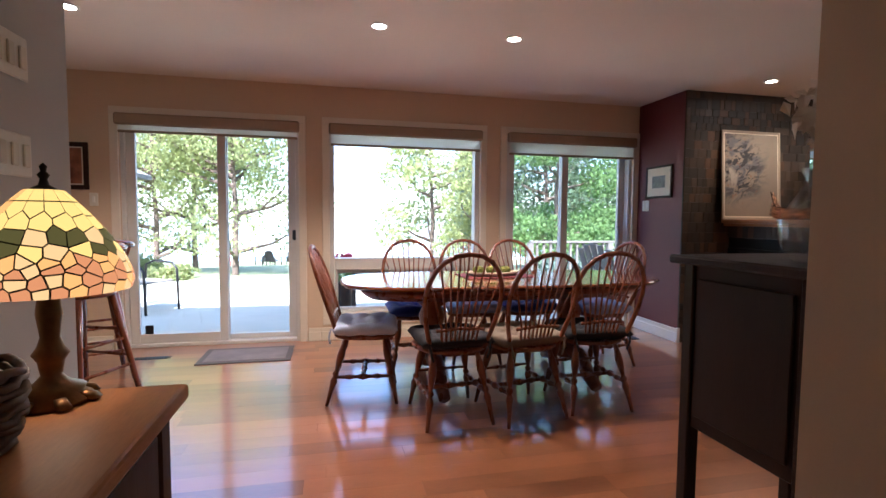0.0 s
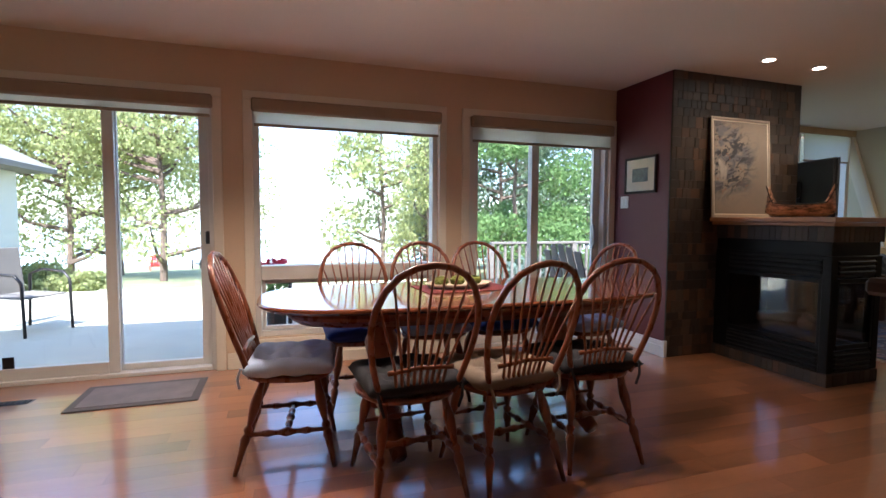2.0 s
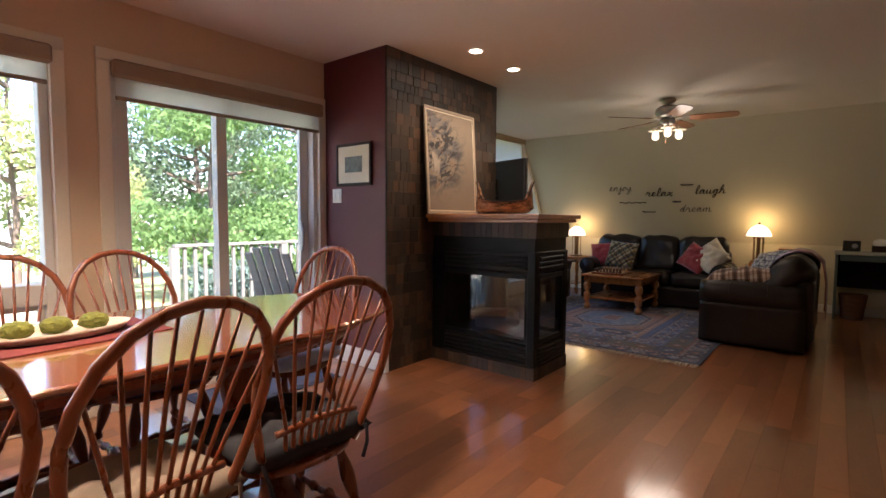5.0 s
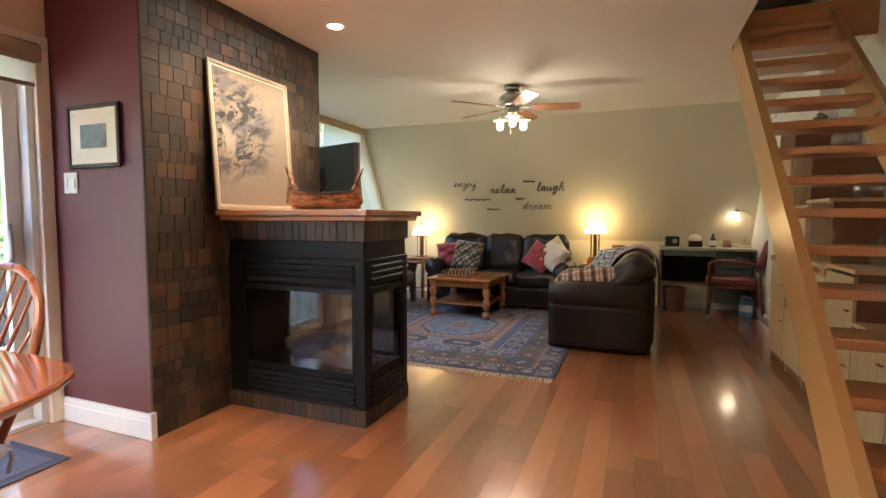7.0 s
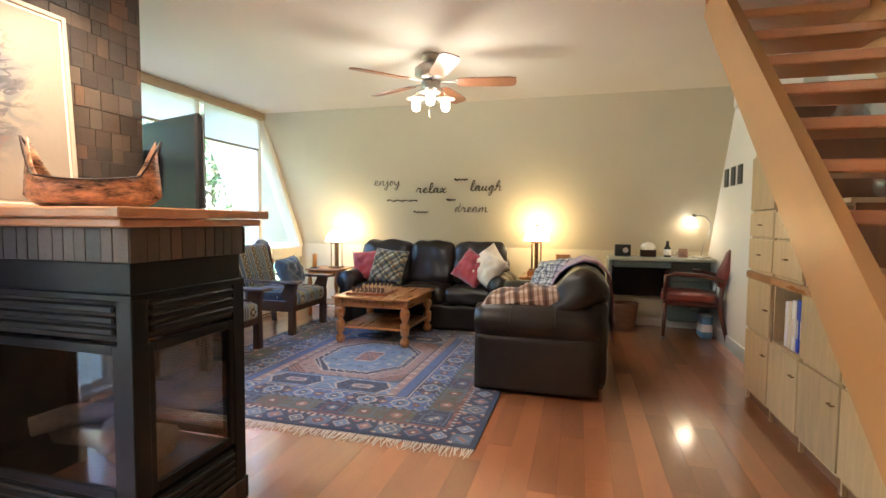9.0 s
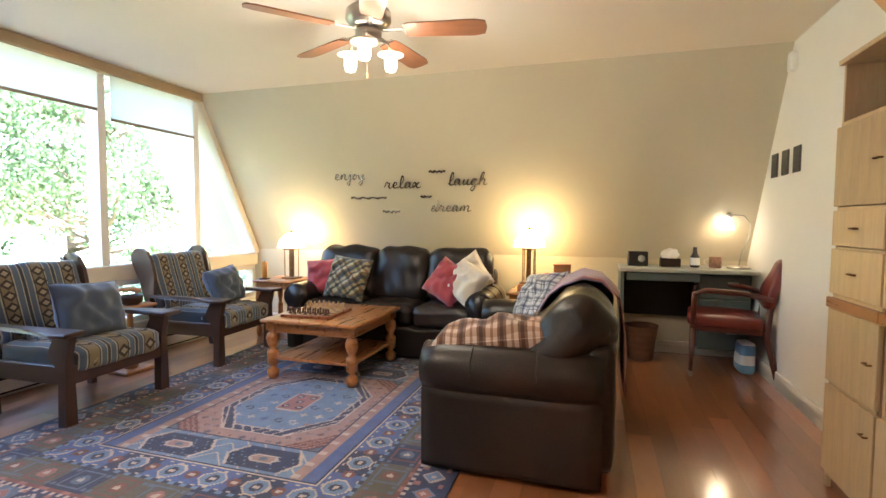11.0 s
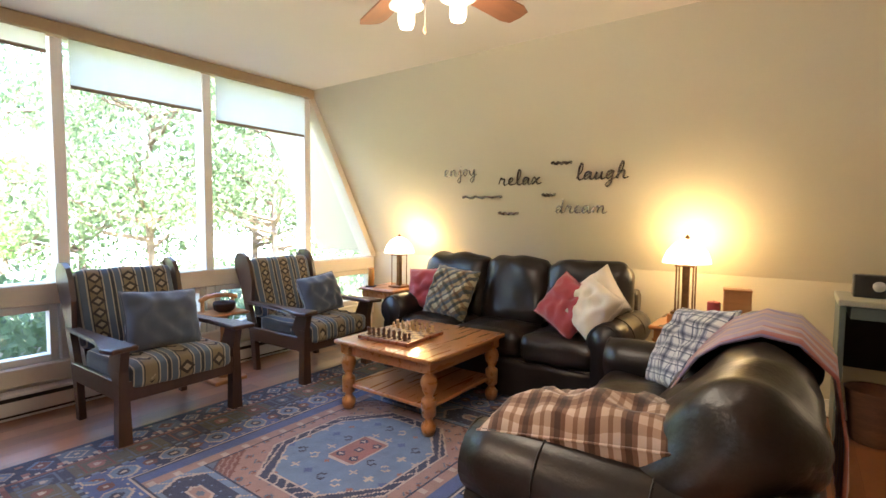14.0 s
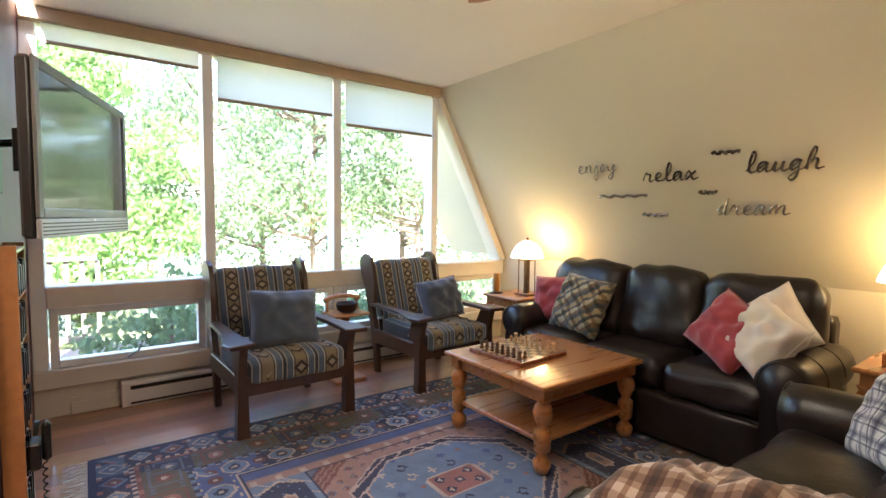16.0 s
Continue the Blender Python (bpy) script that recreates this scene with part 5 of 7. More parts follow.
plate_ob = part("wall_bracket", box((-0.001, -0.09, -0.14), (0.02, 0.09, 0.14), 0.004), M["black"], tv, "black swivel wall bracket")
plate_ob.matrix_basis = tv_wall
part("swing_arm", tube([(0.02, 0, 0.05), (0.10, -0.10, 0.05), (0.262, 0.045, 0.05)], 0.016, 8), M["black"], plate_ob)
part("mount_plate", box((-0.10, 0.043, -0.10), (0.10, 0.06, 0.10), 0.003, m=pose(0.303, 0.03, 0, 0, 0, 72)), M["black"], plate_ob)
part("joint", lathe([(0.03, -0.06), (0.03, 0.10)], 12, m=pose(0.10, -0.10, 0)), M["black"], plate_ob)
rack = thing("disc_rack", "narrow wooden disc rack against the column", "rack", pose(5.124, 4.36, 0))
part("side", box((0, 0, 0), (0.07, 0.018, 1.16), 0.002), M["mantel"], rack)
part("side", box((0, 0.302, 0), (0.07, 0.32, 1.16), 0.002), M["mantel"], rack)
for k in range(7):
    part("shelf", box((0, 0.018, 0.05 + 0.18 * k), (0.07, 0.302, 0.062 + 0.18 * k), 0.001), M["mantel"], rack)
for k in range(6):
    b = thing("disc_stack", "row of thin dark disc cases on the rack", "discs", pose(5.13, 4.385, 0.0625 + 0.18 * k), group="disc cases on the rack")
    for j in range(10):
        part("case", box((0.0, 0.026 * j, 0), (0.055 + 0.012 * ((j * 7 + k) % 3) / 2, 0.026 * j + 0.022, 0.115 + 0.02 * ((j + k) % 2)), 0.001), M["plastic"] if (j + k) % 3 else M["silver"], b)
ph = thing("telephone", "black cordless telephone with coiled cord on the rack side", "telephone", pose(5.215, 4.42, 0.33))
part("base", box((-0.015, -0.05, -0.06), (0.025, 0.05, 0.05), 0.008), M["plastic"], ph)
part("handset", box((0.025, -0.025, -0.04), (0.055, 0.025, 0.12), 0.012), M["plastic"], ph)
part("cord", tube([(0.03 + 0.008 * math.cos(k * 1.2), 0.03 + 0.008 * math.sin(k * 1.2), -0.06 - 0.006 * k) for k in range(40)], 0.003, 5), M["plastic"], ph)

# stairs
def upper(z):
    return 3.717 + (z - 0.46) / 0.925


st = thing("staircase", "open-riser varnished fir stairs to the loft", "stairs", pose(0, 0, 0))
for ya, yb in ((1.245, 1.29), (0.66, 0.70)):
    zt = 2.62 if ya > 1 else 2.72
    part("stringer", prism([(3.24, 0.0), (3.585, 0.0), (3.585 + 2.44 / 0.925, 2.44), (upper(zt), zt), (upper(0.06), 0.06)], 1, ya, yb), M["stringer"], st)
for k in range(16):
    z = 0.07 + 0.168 * k
    x = upper(z) + 0.03
    part("tread", box((x, 0.702, z - 0.045), (x + 0.235, 1.243, z), 0.006), M["tread"], st)

# stepped cabinets under the stairs
CB = 0.85
cols = ((6.29, 6.72, 1.92), (5.87, 6.29, 1.66), (5.44, 5.87, 1.30), (5.02, 5.44, 0.90), (4.60, 5.02, 0.62), (4.24, 4.60, 0.34))
for i, (a, b, top) in enumerate(cols):
    c = thing("cabinet_unit", "pale birch cabinet unit stepped under the stairs", "cabinet", pose(0, 0, 0), group="stepped cabinets under the stairs")
    part("side_panel", box((a, 0.44, 0.0), (a + 0.016, CB - 0.02, top), 0.001), M["panel"], c, "brown hardboard side")
    part("side_panel", box((b - 0.017, 0.44, 0.0), (b - 0.001, CB - 0.02, top), 0.001), M["pine"], c)
    part("back_panel", box((a + 0.016, 0.425, 0.0), (b - 0.017, 0.438, top)), M["panel"], c)
    part("top", box((a - 0.012, 0.44, top), (b - 0.002, CB + 0.004, top + 0.022), 0.002), M["pine"], c)
    part("plinth", box((a + 0.016, CB - 0.06, 0.0), (b - 0.017, CB - 0.04, 0.07)), M["panel"], c)

    def front(z0, z1, kind):
        part("shelf", box((a + 0.016, 0.44, z0 - 0.02), (b - 0.017, CB - 0.012, z0 - 0.004), 0.001), M["pine"], c)
        if kind == "open":
            return
        d = part("drawer_front" if kind == "drawer" else "door", box((a + 0.008, CB - 0.019, z0), (b - 0.008, CB, z1), 0.002), M["pine"], c)
        hx, hz = ((a + b) / 2, (z0 + z1) / 2) if kind == "drawer" else (a + 0.06, z1 - 0.10 if z0 < 0.4 else (z0 + z1) / 2)
        part("handle", tube([(hx - 0.018, CB, hz), (hx - 0.018, CB + 0.016, hz), (hx + 0.018, CB + 0.016, hz), (hx + 0.018, CB, hz)], 0.004, 6), M["bronze"], d)

    if i in (0, 1):
        front(0.09, 0.485, "door"), front(0.505, 0.835, "open" if i else "door")
        part("band", box((a + 0.002, CB - 0.02, 0.84), (b - 0.002, CB + 0.008, 0.885), 0.002), M["oak"], c)
        front(0.905, 1.105, "drawer"), front(1.12, 1.275, "drawer"), front(1.295, 1.645, "open" if i else "door")
        if not i:
            front(1.67, 1.88, "open")
    elif i == 2:
        front(0.09, 0.485, "door"), front(0.505, 0.835, "door")
        part("band", box((a + 0.002, CB - 0.02, 0.84), (b - 0.002, CB + 0.008, 0.885), 0.002), M["oak"], c)
        front(0.905, 1.28, "open")
    elif i == 3:
        front(0.09, 0.485, "door"), front(0.505, 0.88, "door")
    else:
        front(0.09, top - 0.015, "door")
for k, (x, w, h, key) in enumerate(((5.74, 0.045, 0.29, "binder_blue"), (5.79, 0.04, 0.29, "binder_blue"), (5.84, 0.05, 0.28, "white_trim"), (5.90, 0.04, 0.27, "paper"), (5.95, 0.035, 0.26, "white_trim"))):
    if key not in M:
        M[key] = mat("royal_blue_binder", (0.015, 0.05, 0.42), 0.4, var=0.05)
    b = thing("binder", ("blue" if key == "binder_blue" else "white") + " binder standing in the open cabinet niche", "binder", pose(x + 0.17, 0.60, 0.502), group="binders in the niche")
    part("cover", box((0, 0, 0), (w - 0.004, 0.22, h), 0.004), M[key], b)
    part("label", box((0.01, 0.2202, 0.08), (w - 0.014, 0.2215, 0.18)), M["paper"], b)


def vase(x, y, z, profile, label):
    v = thing("glass_vase", label, "vase", pose(x, y, z))
    part("vessel", lathe(profile, 20, caps=(True, False)), M["lampglass"], v, smooth=True)


vase(5.24, 0.62, 0.922, [(0.05, 0.002), (0.09, 0.03), (0.10, 0.08), (0.07, 0.14), (0.05, 0.16), (0.06, 0.18)], "round clear glass vase on a stepped cabinet")
vase(5.62, 0.60, 1.322, [(0.05, 0.002), (0.085, 0.04), (0.08, 0.10), (0.04, 0.14), (0.05, 0.16)], "small clear glass bowl on a stepped cabinet")
vase(6.10, 0.58, 1.682, [(0.06, 0.002), (0.09, 0.05), (0.085, 0.12), (0.06, 0.16), (0.07, 0.18)], "clear glass pitcher on a stepped cabinet")
vase(5.65, 0.66, 0.907, [(0.04, 0.002), (0.05, 0.02), (0.02, 0.05), (0.06, 0.1), (0.065, 0.13)], "small glass goblet in the open niche")
framed_picture("framed_photo", "dark framed photograph leaning on a stepped cabinet", 0.22, 0.30, pose(5.16, 0.52, 0.923, -6, 0, -60), M["black"], mat("dim_photo", (0.16, 0.14, 0.12), 0.4, var=0.5, scale=20, bump=0), 0.02, 0.03)
dn = thing("driftwood", "small dark driftwood piece on the tallest cabinet", "ornament", pose(6.48, 0.62, 1.945))
part("wood", tube([(-0.12, 0, 0.02), (-0.04, 0.02, 0.05), (0.05, -0.02, 0.03), (0.13, 0.01, 0.06)], [0.012, 0.022, 0.02, 0.008], 8), M["bark"], dn, smooth=True)

# slate tiles on column and fireplace
rg = random.Random(77)
face = bpy.data.objects["trim_column_face"]
tile_mesh = {}


def slate_tile(w, h, d):
    key = (w, h, d)
    if key not in tile_mesh:
        bm = bmesh.new()
        e = 0.0012
        lo = [bm.verts.new(p) for p in ((0, 0, 0), (w, 0, 0), (w, 0, h), (0, 0, h))]
        hi = [bm.verts.new(p) for p in ((e, -d, e), (w - e, -d * 0.94, e), (w - e, -d, h - e), (e, -d * 1.04, h - e))]
        bm.faces.new(hi)
        for k in range(4):
            bm.faces.new((lo[k], lo[(k + 1) % 4], hi[(k + 1) % 4], hi[k]))
        bmesh.ops.recalc_face_normals(bm, faces=bm.faces[:])
        me = bpy.data.meshes.new("slate_tile")
        bm.to_mesh(me)
        bm.free()
        me.materials.append(M["slate"])
        tile_mesh[key] = me
    return tile_mesh[key]


rest = bmesh.new()
kept = 0
z = 0.004
while z < CZ - 0.02:
    h = rg.choice((0.07, 0.085, 0.10))
    h = min(h, CZ - 0.003 - z)
    x = 3.603
    while x < 5.11:
        w = min(rg.choice((0.048, 0.065, 0.085, 0.10)), 5.118 - x)
        d = rg.choice((0.003, 0.004, 0.006))
        hidden = FX0 - 0.01 < x and x + w < FX1 + 0.01 and z + h < 1.2
        if w > 0.015 and not hidden:
            if kept < 300 and x < 4.16 and 0.25 < z < 2.2 and h in (0.07, 0.085, 0.10) and w in (0.048, 0.065, 0.085, 0.10):
                ob = new("slate_tile", slate_tile(w - 0.0015, h - 0.0015, d))
                ob.parent, ob.location = face, (x, 4.3325, z)
                kept += 1
            else:
                src = [(x, 4.3325, z), (x + w - 0.0015, 4.3325, z), (x + w - 0.0015, 4.3325, z + h - 0.0015), (x, 4.3325, z + h - 0.0015)]
                lo = [rest.verts.new(p) for p in src]
                hi = [rest.verts.new((p[0] + (0.0012 if i in (0, 3) else -0.0012), p[1] - d * (1.03 if i < 2 else 0.97), p[2] + (0.0012 if i < 2 else -0.0012))) for i, p in enumerate(src)]
                rest.faces.new(hi)
                for k in range(4):
                    rest.faces.new((lo[k], lo[(k + 1) % 4], hi[(k + 1) % 4], hi[k]))
        x += w
    z += h
tagged(part("slate_tiles", rest, M["slate_far"], face), kind="stuff")
for name, z0, h in (("frieze", 1.062, 0.112), ("plinth", 0.002, 0.092)):
    host = [o for o in fp.children if o.name.startswith(name)][0]
    for side, a0, a1 in (("x0", FY0, FY1), ("y", FX0, FX1), ("x1", FY0, FY1)):
        a = a0
        while a < a1 - 0.02:
            w = min(rg.choice((0.048, 0.065)), a1 - a)
            if w > 0.015:
                ob = new("slate_tile", slate_tile(round(w, 3) - 0.0015, h, rg.choice((0.002, 0.0035))))
                ob.parent = host
                ob.matrix_basis = pose(a, FY0, z0) if side == "y" else pose(FX0, a + w, z0, 0, 0, -90) if side == "x0" else pose(FX1, a, z0, 0, 0, 90)
            a += w

# ---------- living room ----------
def rolled_arm(L, r, h, seed=0):
    """A padded arm along y from 0 to L: an upright side that rolls outward (+x) at the top."""
    bm = bmesh.new()
    sec = [(-0.085, 0.03), (-0.09, 0.06), (-0.09, h - 0.20)]
    cx, cz = 0.0, h - r
    for k in range(13):
        a = math.pi * (1.0 - k / 12 * 1.27)
        sec.append((cx + r * math.cos(a), cz + r * math.sin(a)))
    sec += [(0.078, cz - 0.098), (0.079, cz - 0.106), (0.086, cz - 0.116), (0.088, cz - 0.14), (0.088, 0.06), (0.084, 0.03)]
    n = 10
    rows = []
    for i in range(n + 1):
        y = L * i / n
        pinch = 0.90 if i in (0, n) else 0.98 if i in (1, n - 1) else 1.0
        rows.append([bm.verts.new((x * pinch + 0.004 * noise.noise(Vector((x * 9, y * 5, z * 9 + seed))), y, (z - cz) * pinch + cz if z > 0.2 else z)) for x, z in sec])
    for a, b in zip(rows, rows[1:]):
        for k in range(len(sec)):
            bm.faces.new((a[k], a[(k + 1) % len(sec)], b[(k + 1) % len(sec)], b[k]))
    bm.faces.new(rows[0]), bm.faces.new(rows[-1])
    return bm


def soft_box(lo, hi, n=10, seed=0.0, bulge=0.03, wrinkle=0.012, crown=0.0, soft=0.62):
    """An upholstered block with rounded edges, bulging faces and creases."""
    bm = bmesh.new()
    bmesh.ops.create_cube(bm, size=2.0)
    bmesh.ops.subdivide_edges(bm, edges=bm.edges[:], cuts=n, use_grid_fill=True)
    c = Vector([(a + b) / 2 for a, b in zip(lo, hi)])
    s = Vector([(b - a) / 2 for a, b in zip(lo, hi)])
    rad = min(s) * soft
    for v in bm.verts:
        p = Vector((v.co.x * s.x, v.co.y * s.y, v.co.z * s.z))
        inner = Vector([max(-(s[i] - rad), min(s[i] - rad, p[i])) for i in range(3)])
        d = p - inner
        q = inner + (d.normalized() * rad if d.length > 1e-6 else d)
        u, w, t = v.co
        q.z += bulge * (1 - u * u) * (1 - w * w) * (1 if t > 0 else -0.2) + crown * (1 - w * w)
        q += wrinkle * Vector((noise.noise(p * 6 + Vector((seed, 0, 0))), noise.noise(p * 6 + Vector((0, seed, 9))), noise.noise(p * 7 + Vector((seed, 5, 0)))))
        v.co = c + q
    return bm


def sofa(name, label, width, seats, m, extra=0.0, low=0.0, D=0.90):
    """Rolled-arm sofa facing -y, centred on x, its back at y = +depth/2."""
    s = thing(name, label, "sofa", m)
    aw = 0.19
    inner = width / 2 - aw
    part("base", box((-inner - 0.06, -D / 2 + 0.05, 0.07), (inner + 0.06, D / 2 - 0.02, 0.30), 0.02, seg=2), M["leather"], s)
    part("skirt", soft_box((-inner, -D / 2 + 0.005, 0.03), (inner, -D / 2 + 0.085, 0.29), 16, 3.0, 0.0, 0.016), M["leather"], s, smooth=True)
    for sx in (-1, 1):
        bm = rolled_arm(D - 0.06, 0.125, 0.635)
        if sx < 0:
            bmesh.ops.scale(bm, vec=(-1, 1, 1), verts=bm.verts[:])
            bmesh.ops.reverse_faces(bm, faces=bm.faces[:])
        bmesh.ops.translate(bm, vec=(sx * (width / 2 - 0.13), -D / 2, 0.0), verts=bm.verts[:])
        arm_ob = part("arm", bm, M["leather"], s, smooth=True)
        part("arm_seam", tube([(sx * (width / 2 - 0.13) + sx * -0.098 * math.cos(a) * 1.0, -D / 2 + 0.004, 0.51 + 0.112 * math.sin(a)) for a in (-0.4 + 0.35 * k for k in range(12))], 0.006, 6), M["leather"], arm_ob, smooth=True)
        for f in (0.30, 0.66):
            part("arm_seam", tube([(sx * (width / 2 - 0.13) - sx * 0.1262 * math.cos(a), -D / 2 + f * (D - 0.06), 0.51 + 0.1262 * math.sin(a)) for a in (-0.05 + 0.25 * k for k in range(14))], 0.003, 5), M["leather"], arm_ob, smooth=True)
        for sy in (-1, 1):
            part("foot", box((sx * (inner + 0.02) - 0.035, sy * (D / 2 - 0.09) - 0.035, 0), (sx * (inner + 0.02) + 0.035, sy * (D / 2 - 0.09) + 0.035, 0.07), 0.006), M["darkwood"], s)
    part("back_frame", soft_box((-inner - 0.09, D / 2 - 0.15, 0.08), (inner + 0.09, D / 2, 0.78 - 1.5 * low), 12, 1.0, 0.0, 0.008), M["leather"], s, smooth=True)
    w = 2 * inner / seats
    for k in range(seats):
        x0 = -inner + w * k
        part("seat_cushion", soft_box((x0 + 0.004, -D / 2 + 0.01, 0.29), (x0 + w - 0.004, D / 2 - 0.24, 0.475), 16, k * 3.7 + extra, 0.03, 0.018, soft=0.75), M["leather"], s, smooth=True)
        over = 0.085 + 0.5 * low
        bm = soft_box((x0 - (over if k == 0 else 0.006), -0.135 - 0.4 * low, 0.0), (x0 + w + (over if k == seats - 1 else 0.006), 0.115 + 0.4 * low, 0.54), 16, k * 5.3 + 20 + extra, 0.012, 0.024, soft=0.9)
        for v in bm.verts:
            f = v.co.z / 0.52
            v.co.y += 0.006 * math.sin(v.co.x * 34 + 9 * f) * (1 - f)
        bmesh.ops.transform(bm, matrix=pose(0, D / 2 - 0.27 - 2.2 * low, 0.43, -13 - 430 * low), verts=bm.verts[:])
        part("back_cushion", bm, M["leather"], s, smooth=True)
    return s


sofa("sofa", "dark brown leather three-seat sofa under the sloping wall", 2.02, 3, pose(8.37, 3.67, 0, 0, 0, -90), D=0.76)
sofa("loveseat", "dark brown leather two-seat sofa seen from its arm", 1.62, 2, pose(7.03, 2.22, 0, 0, 0, 180), extra=7.0, low=0.07)

ikat = striped("medallion_cloth", [(0.30, 0.24, 0.14), (0.055, 0.06, 0.055), (0.40, 0.34, 0.22), (0.16, 0.11, 0.06), (0.07, 0.085, 0.09)], 0, 0.125, (0.0, 0.22, 0.40, 0.62, 0.80),
               second=(1, 0.125, [(1, 1, 1), (0.40, 0.42, 0.36), (1, 0.92, 0.75), (0.5, 0.38, 0.28), (0.9, 0.9, 0.85)], (0.0, 0.2, 0.42, 0.62, 0.8)), turn=45)
ikat_map = [n for n in ikat.node_tree.nodes if n.bl_idname == "ShaderNodeMapping"][-1]
warp = ikat.node_tree.nodes.new("ShaderNodeTexNoise")
warp.inputs["Scale"].default_value = 22
warp_mix = ikat.node_tree.nodes.new("ShaderNodeVectorMath")
warp_mix.operation = "MULTIPLY_ADD"
warp_mix.inputs[1].default_value = (0.035, 0.035, 0.035)
ikat.node_tree.links.new(ikat_map.inputs[0].links[0].from_socket, warp.inputs[0])
ikat.node_tree.links.new(warp.outputs[1], warp_mix.inputs[0])
ikat.node_tree.links.new(ikat_map.inputs[0].links[0].from_socket, warp_mix.inputs[2])
ikat.node_tree.links.new(warp_mix.outputs[0], ikat_map.inputs[0])
plaid_white = striped("navy_white_plaid", [(0.60, 0.59, 0.58), (0.13, 0.14, 0.19), (0.60, 0.59, 0.58), (0.33, 0.33, 0.37), (0.13, 0.14, 0.19), (0.33, 0.33, 0.37)], 0, 0.062, (0.0, 0.40, 0.50, 0.62, 0.74, 0.88),
                      second=(1, 0.062, [(1, 1, 1), (0.30, 0.32, 0.40), (1, 1, 1), (0.6, 0.6, 0.66), (0.30, 0.32, 0.40), (0.6, 0.6, 0.66)], (0.0, 0.40, 0.50, 0.62, 0.74, 0.88)))
plaid_brown = striped("brown_cream_plaid", [(0.54, 0.44, 0.37), (0.20, 0.11, 0.07), (0.09, 0.045, 0.03), (0.20, 0.11, 0.07), (0.54, 0.44, 0.37), (0.30, 0.19, 0.13)], 0, 0.10, (0.0, 0.22, 0.36, 0.54, 0.66, 0.86),
                      second=(1, 0.10, [(1, 1, 1), (0.62, 0.50, 0.42), (0.38, 0.26, 0.20), (0.62, 0.50, 0.42), (1, 0.97, 0.93), (0.7, 0.6, 0.52)], (0.0, 0.22, 0.36, 0.54, 0.66, 0.86)))


def throw_pillow(label, size, m, material, seed, thick=0.15):
    p = thing("throw_pillow", label, "pillow", m)
    part("cover", pillow(size[0], size[1], thick * 1.12, None, None, 22, 0.07, 0.0, seed, 0.55, 0.42), material, p, smooth=True)
    e = [(-1, -1), (1, -1), (1, 1), (-1, 1)]
    rim = []
    for (x0, y0), (x1, y1) in zip(e, e[1:] + e[:1]):
        for k in range(8):
            bow = 0.07 * (1 - (2 * k / 8 - 1) ** 2)
            rim.append((size[0] / 2 * (x0 + (x1 - x0) * k / 8) * (1 - (bow if x0 == x1 else 0)), size[1] / 2 * (y0 + (y1 - y0) * k / 8) * (1 - (bow if y0 == y1 else 0)), 0))
    part("piping", tube(rim, 0.005, 5, closed=True), material, p, smooth=True)
    return p


# pillows stand upright: local y is up, local z faces out
throw_pillow("rose red cushion against the sofa arm", (0.36, 0.36), pose(8.32, 4.42, 0.665, 72, 0, -78) @ pose(0, 0, 0, 0, 0, 6), M["red_cloth"], 1)
throw_pillow("patterned gold and green cushion on the sofa", (0.42, 0.42), pose(8.24, 4.12, 0.675, 66, 0, -90) @ pose(0, 0, 0, 0, 0, -6), ikat, 2)
throw_pillow("rose red cushion leaning on the sofa", (0.36, 0.36), pose(8.19, 3.11, 0.685, 64, 0, -98) @ pose(0, 0, 0, 0, 0, -28), M["red_cloth"], 3)
throw_pillow("ivory cushion in the sofa corner", (0.35, 0.35), pose(8.15, 2.93, 0.69, 64, 0, -112) @ pose(0, 0, 0, 0, 0, -24), M["white_cloth"], 4)
throw_pillow("second ivory cushion behind in the sofa corner", (0.35, 0.35), pose(8.29, 2.94, 0.73, 74, 0, -100) @ pose(0, 0, 0, 0, 0, 38), M["white_cloth"], 5)
throw_pillow("navy and white plaid cushion on the loveseat", (0.46, 0.44), pose(7.50, 2.24, 0.665, 62, 0, 214) @ pose(0, 0, 0, 0, 0, 10), plaid_white, 6)
throw_pillow("brown and cream plaid cushion lying on the loveseat", (0.60, 0.44), pose(6.52, 2.34, 0.60, 14, 8, 92), plaid_brown, 7, 0.21)

# throw blanket over the loveseat's back
bl = thing("throw_blanket", "striped rose and lavender throw over the loveseat back", "blanket", pose(7.12, -0.02, -0.035))
bm = bmesh.new()
sec = [(2.215, 0.70), (2.20, 0.735), (2.175, 0.775), (2.14, 0.825), (2.07, 0.89), (1.96, 0.94), (1.85, 0.92), (1.765, 0.82), (1.735, 0.62), (1.73, 0.46), (1.735, 0.36)]
rows = []
for i in range(15):
    u = i / 14 - 0.5
    rows.append([bm.verts.new((0.56 * u + 0.06 * (k / 10) + 0.015 * noise.noise(Vector((u * 4, k * 0.7, 0))), y + 0.012 * noise.noise(Vector((u * 9, k * 0.5, 3))) - (0.012 if k > 6 else 0), z + 0.012 + 0.008 * math.sin(u * 26 + k))) for k, (y, z) in enumerate(sec)])
for a, b in zip(rows, rows[1:]):
    for k in range(len(sec) - 1):
        bm.faces.new((a[k], a[k + 1], b[k + 1], b[k]))
throw_m = striped("striped_throw", [(0.34, 0.12, 0.12), (0.33, 0.25, 0.36), (0.45, 0.30, 0.26), (0.20, 0.16, 0.30)], 0, 0.12, (0.0, 0.25, 0.5, 0.75))
cl = part("cloth", bm, throw_m, bl, smooth=True)
sol = cl.modifiers.new("thick", "SOLIDIFY")
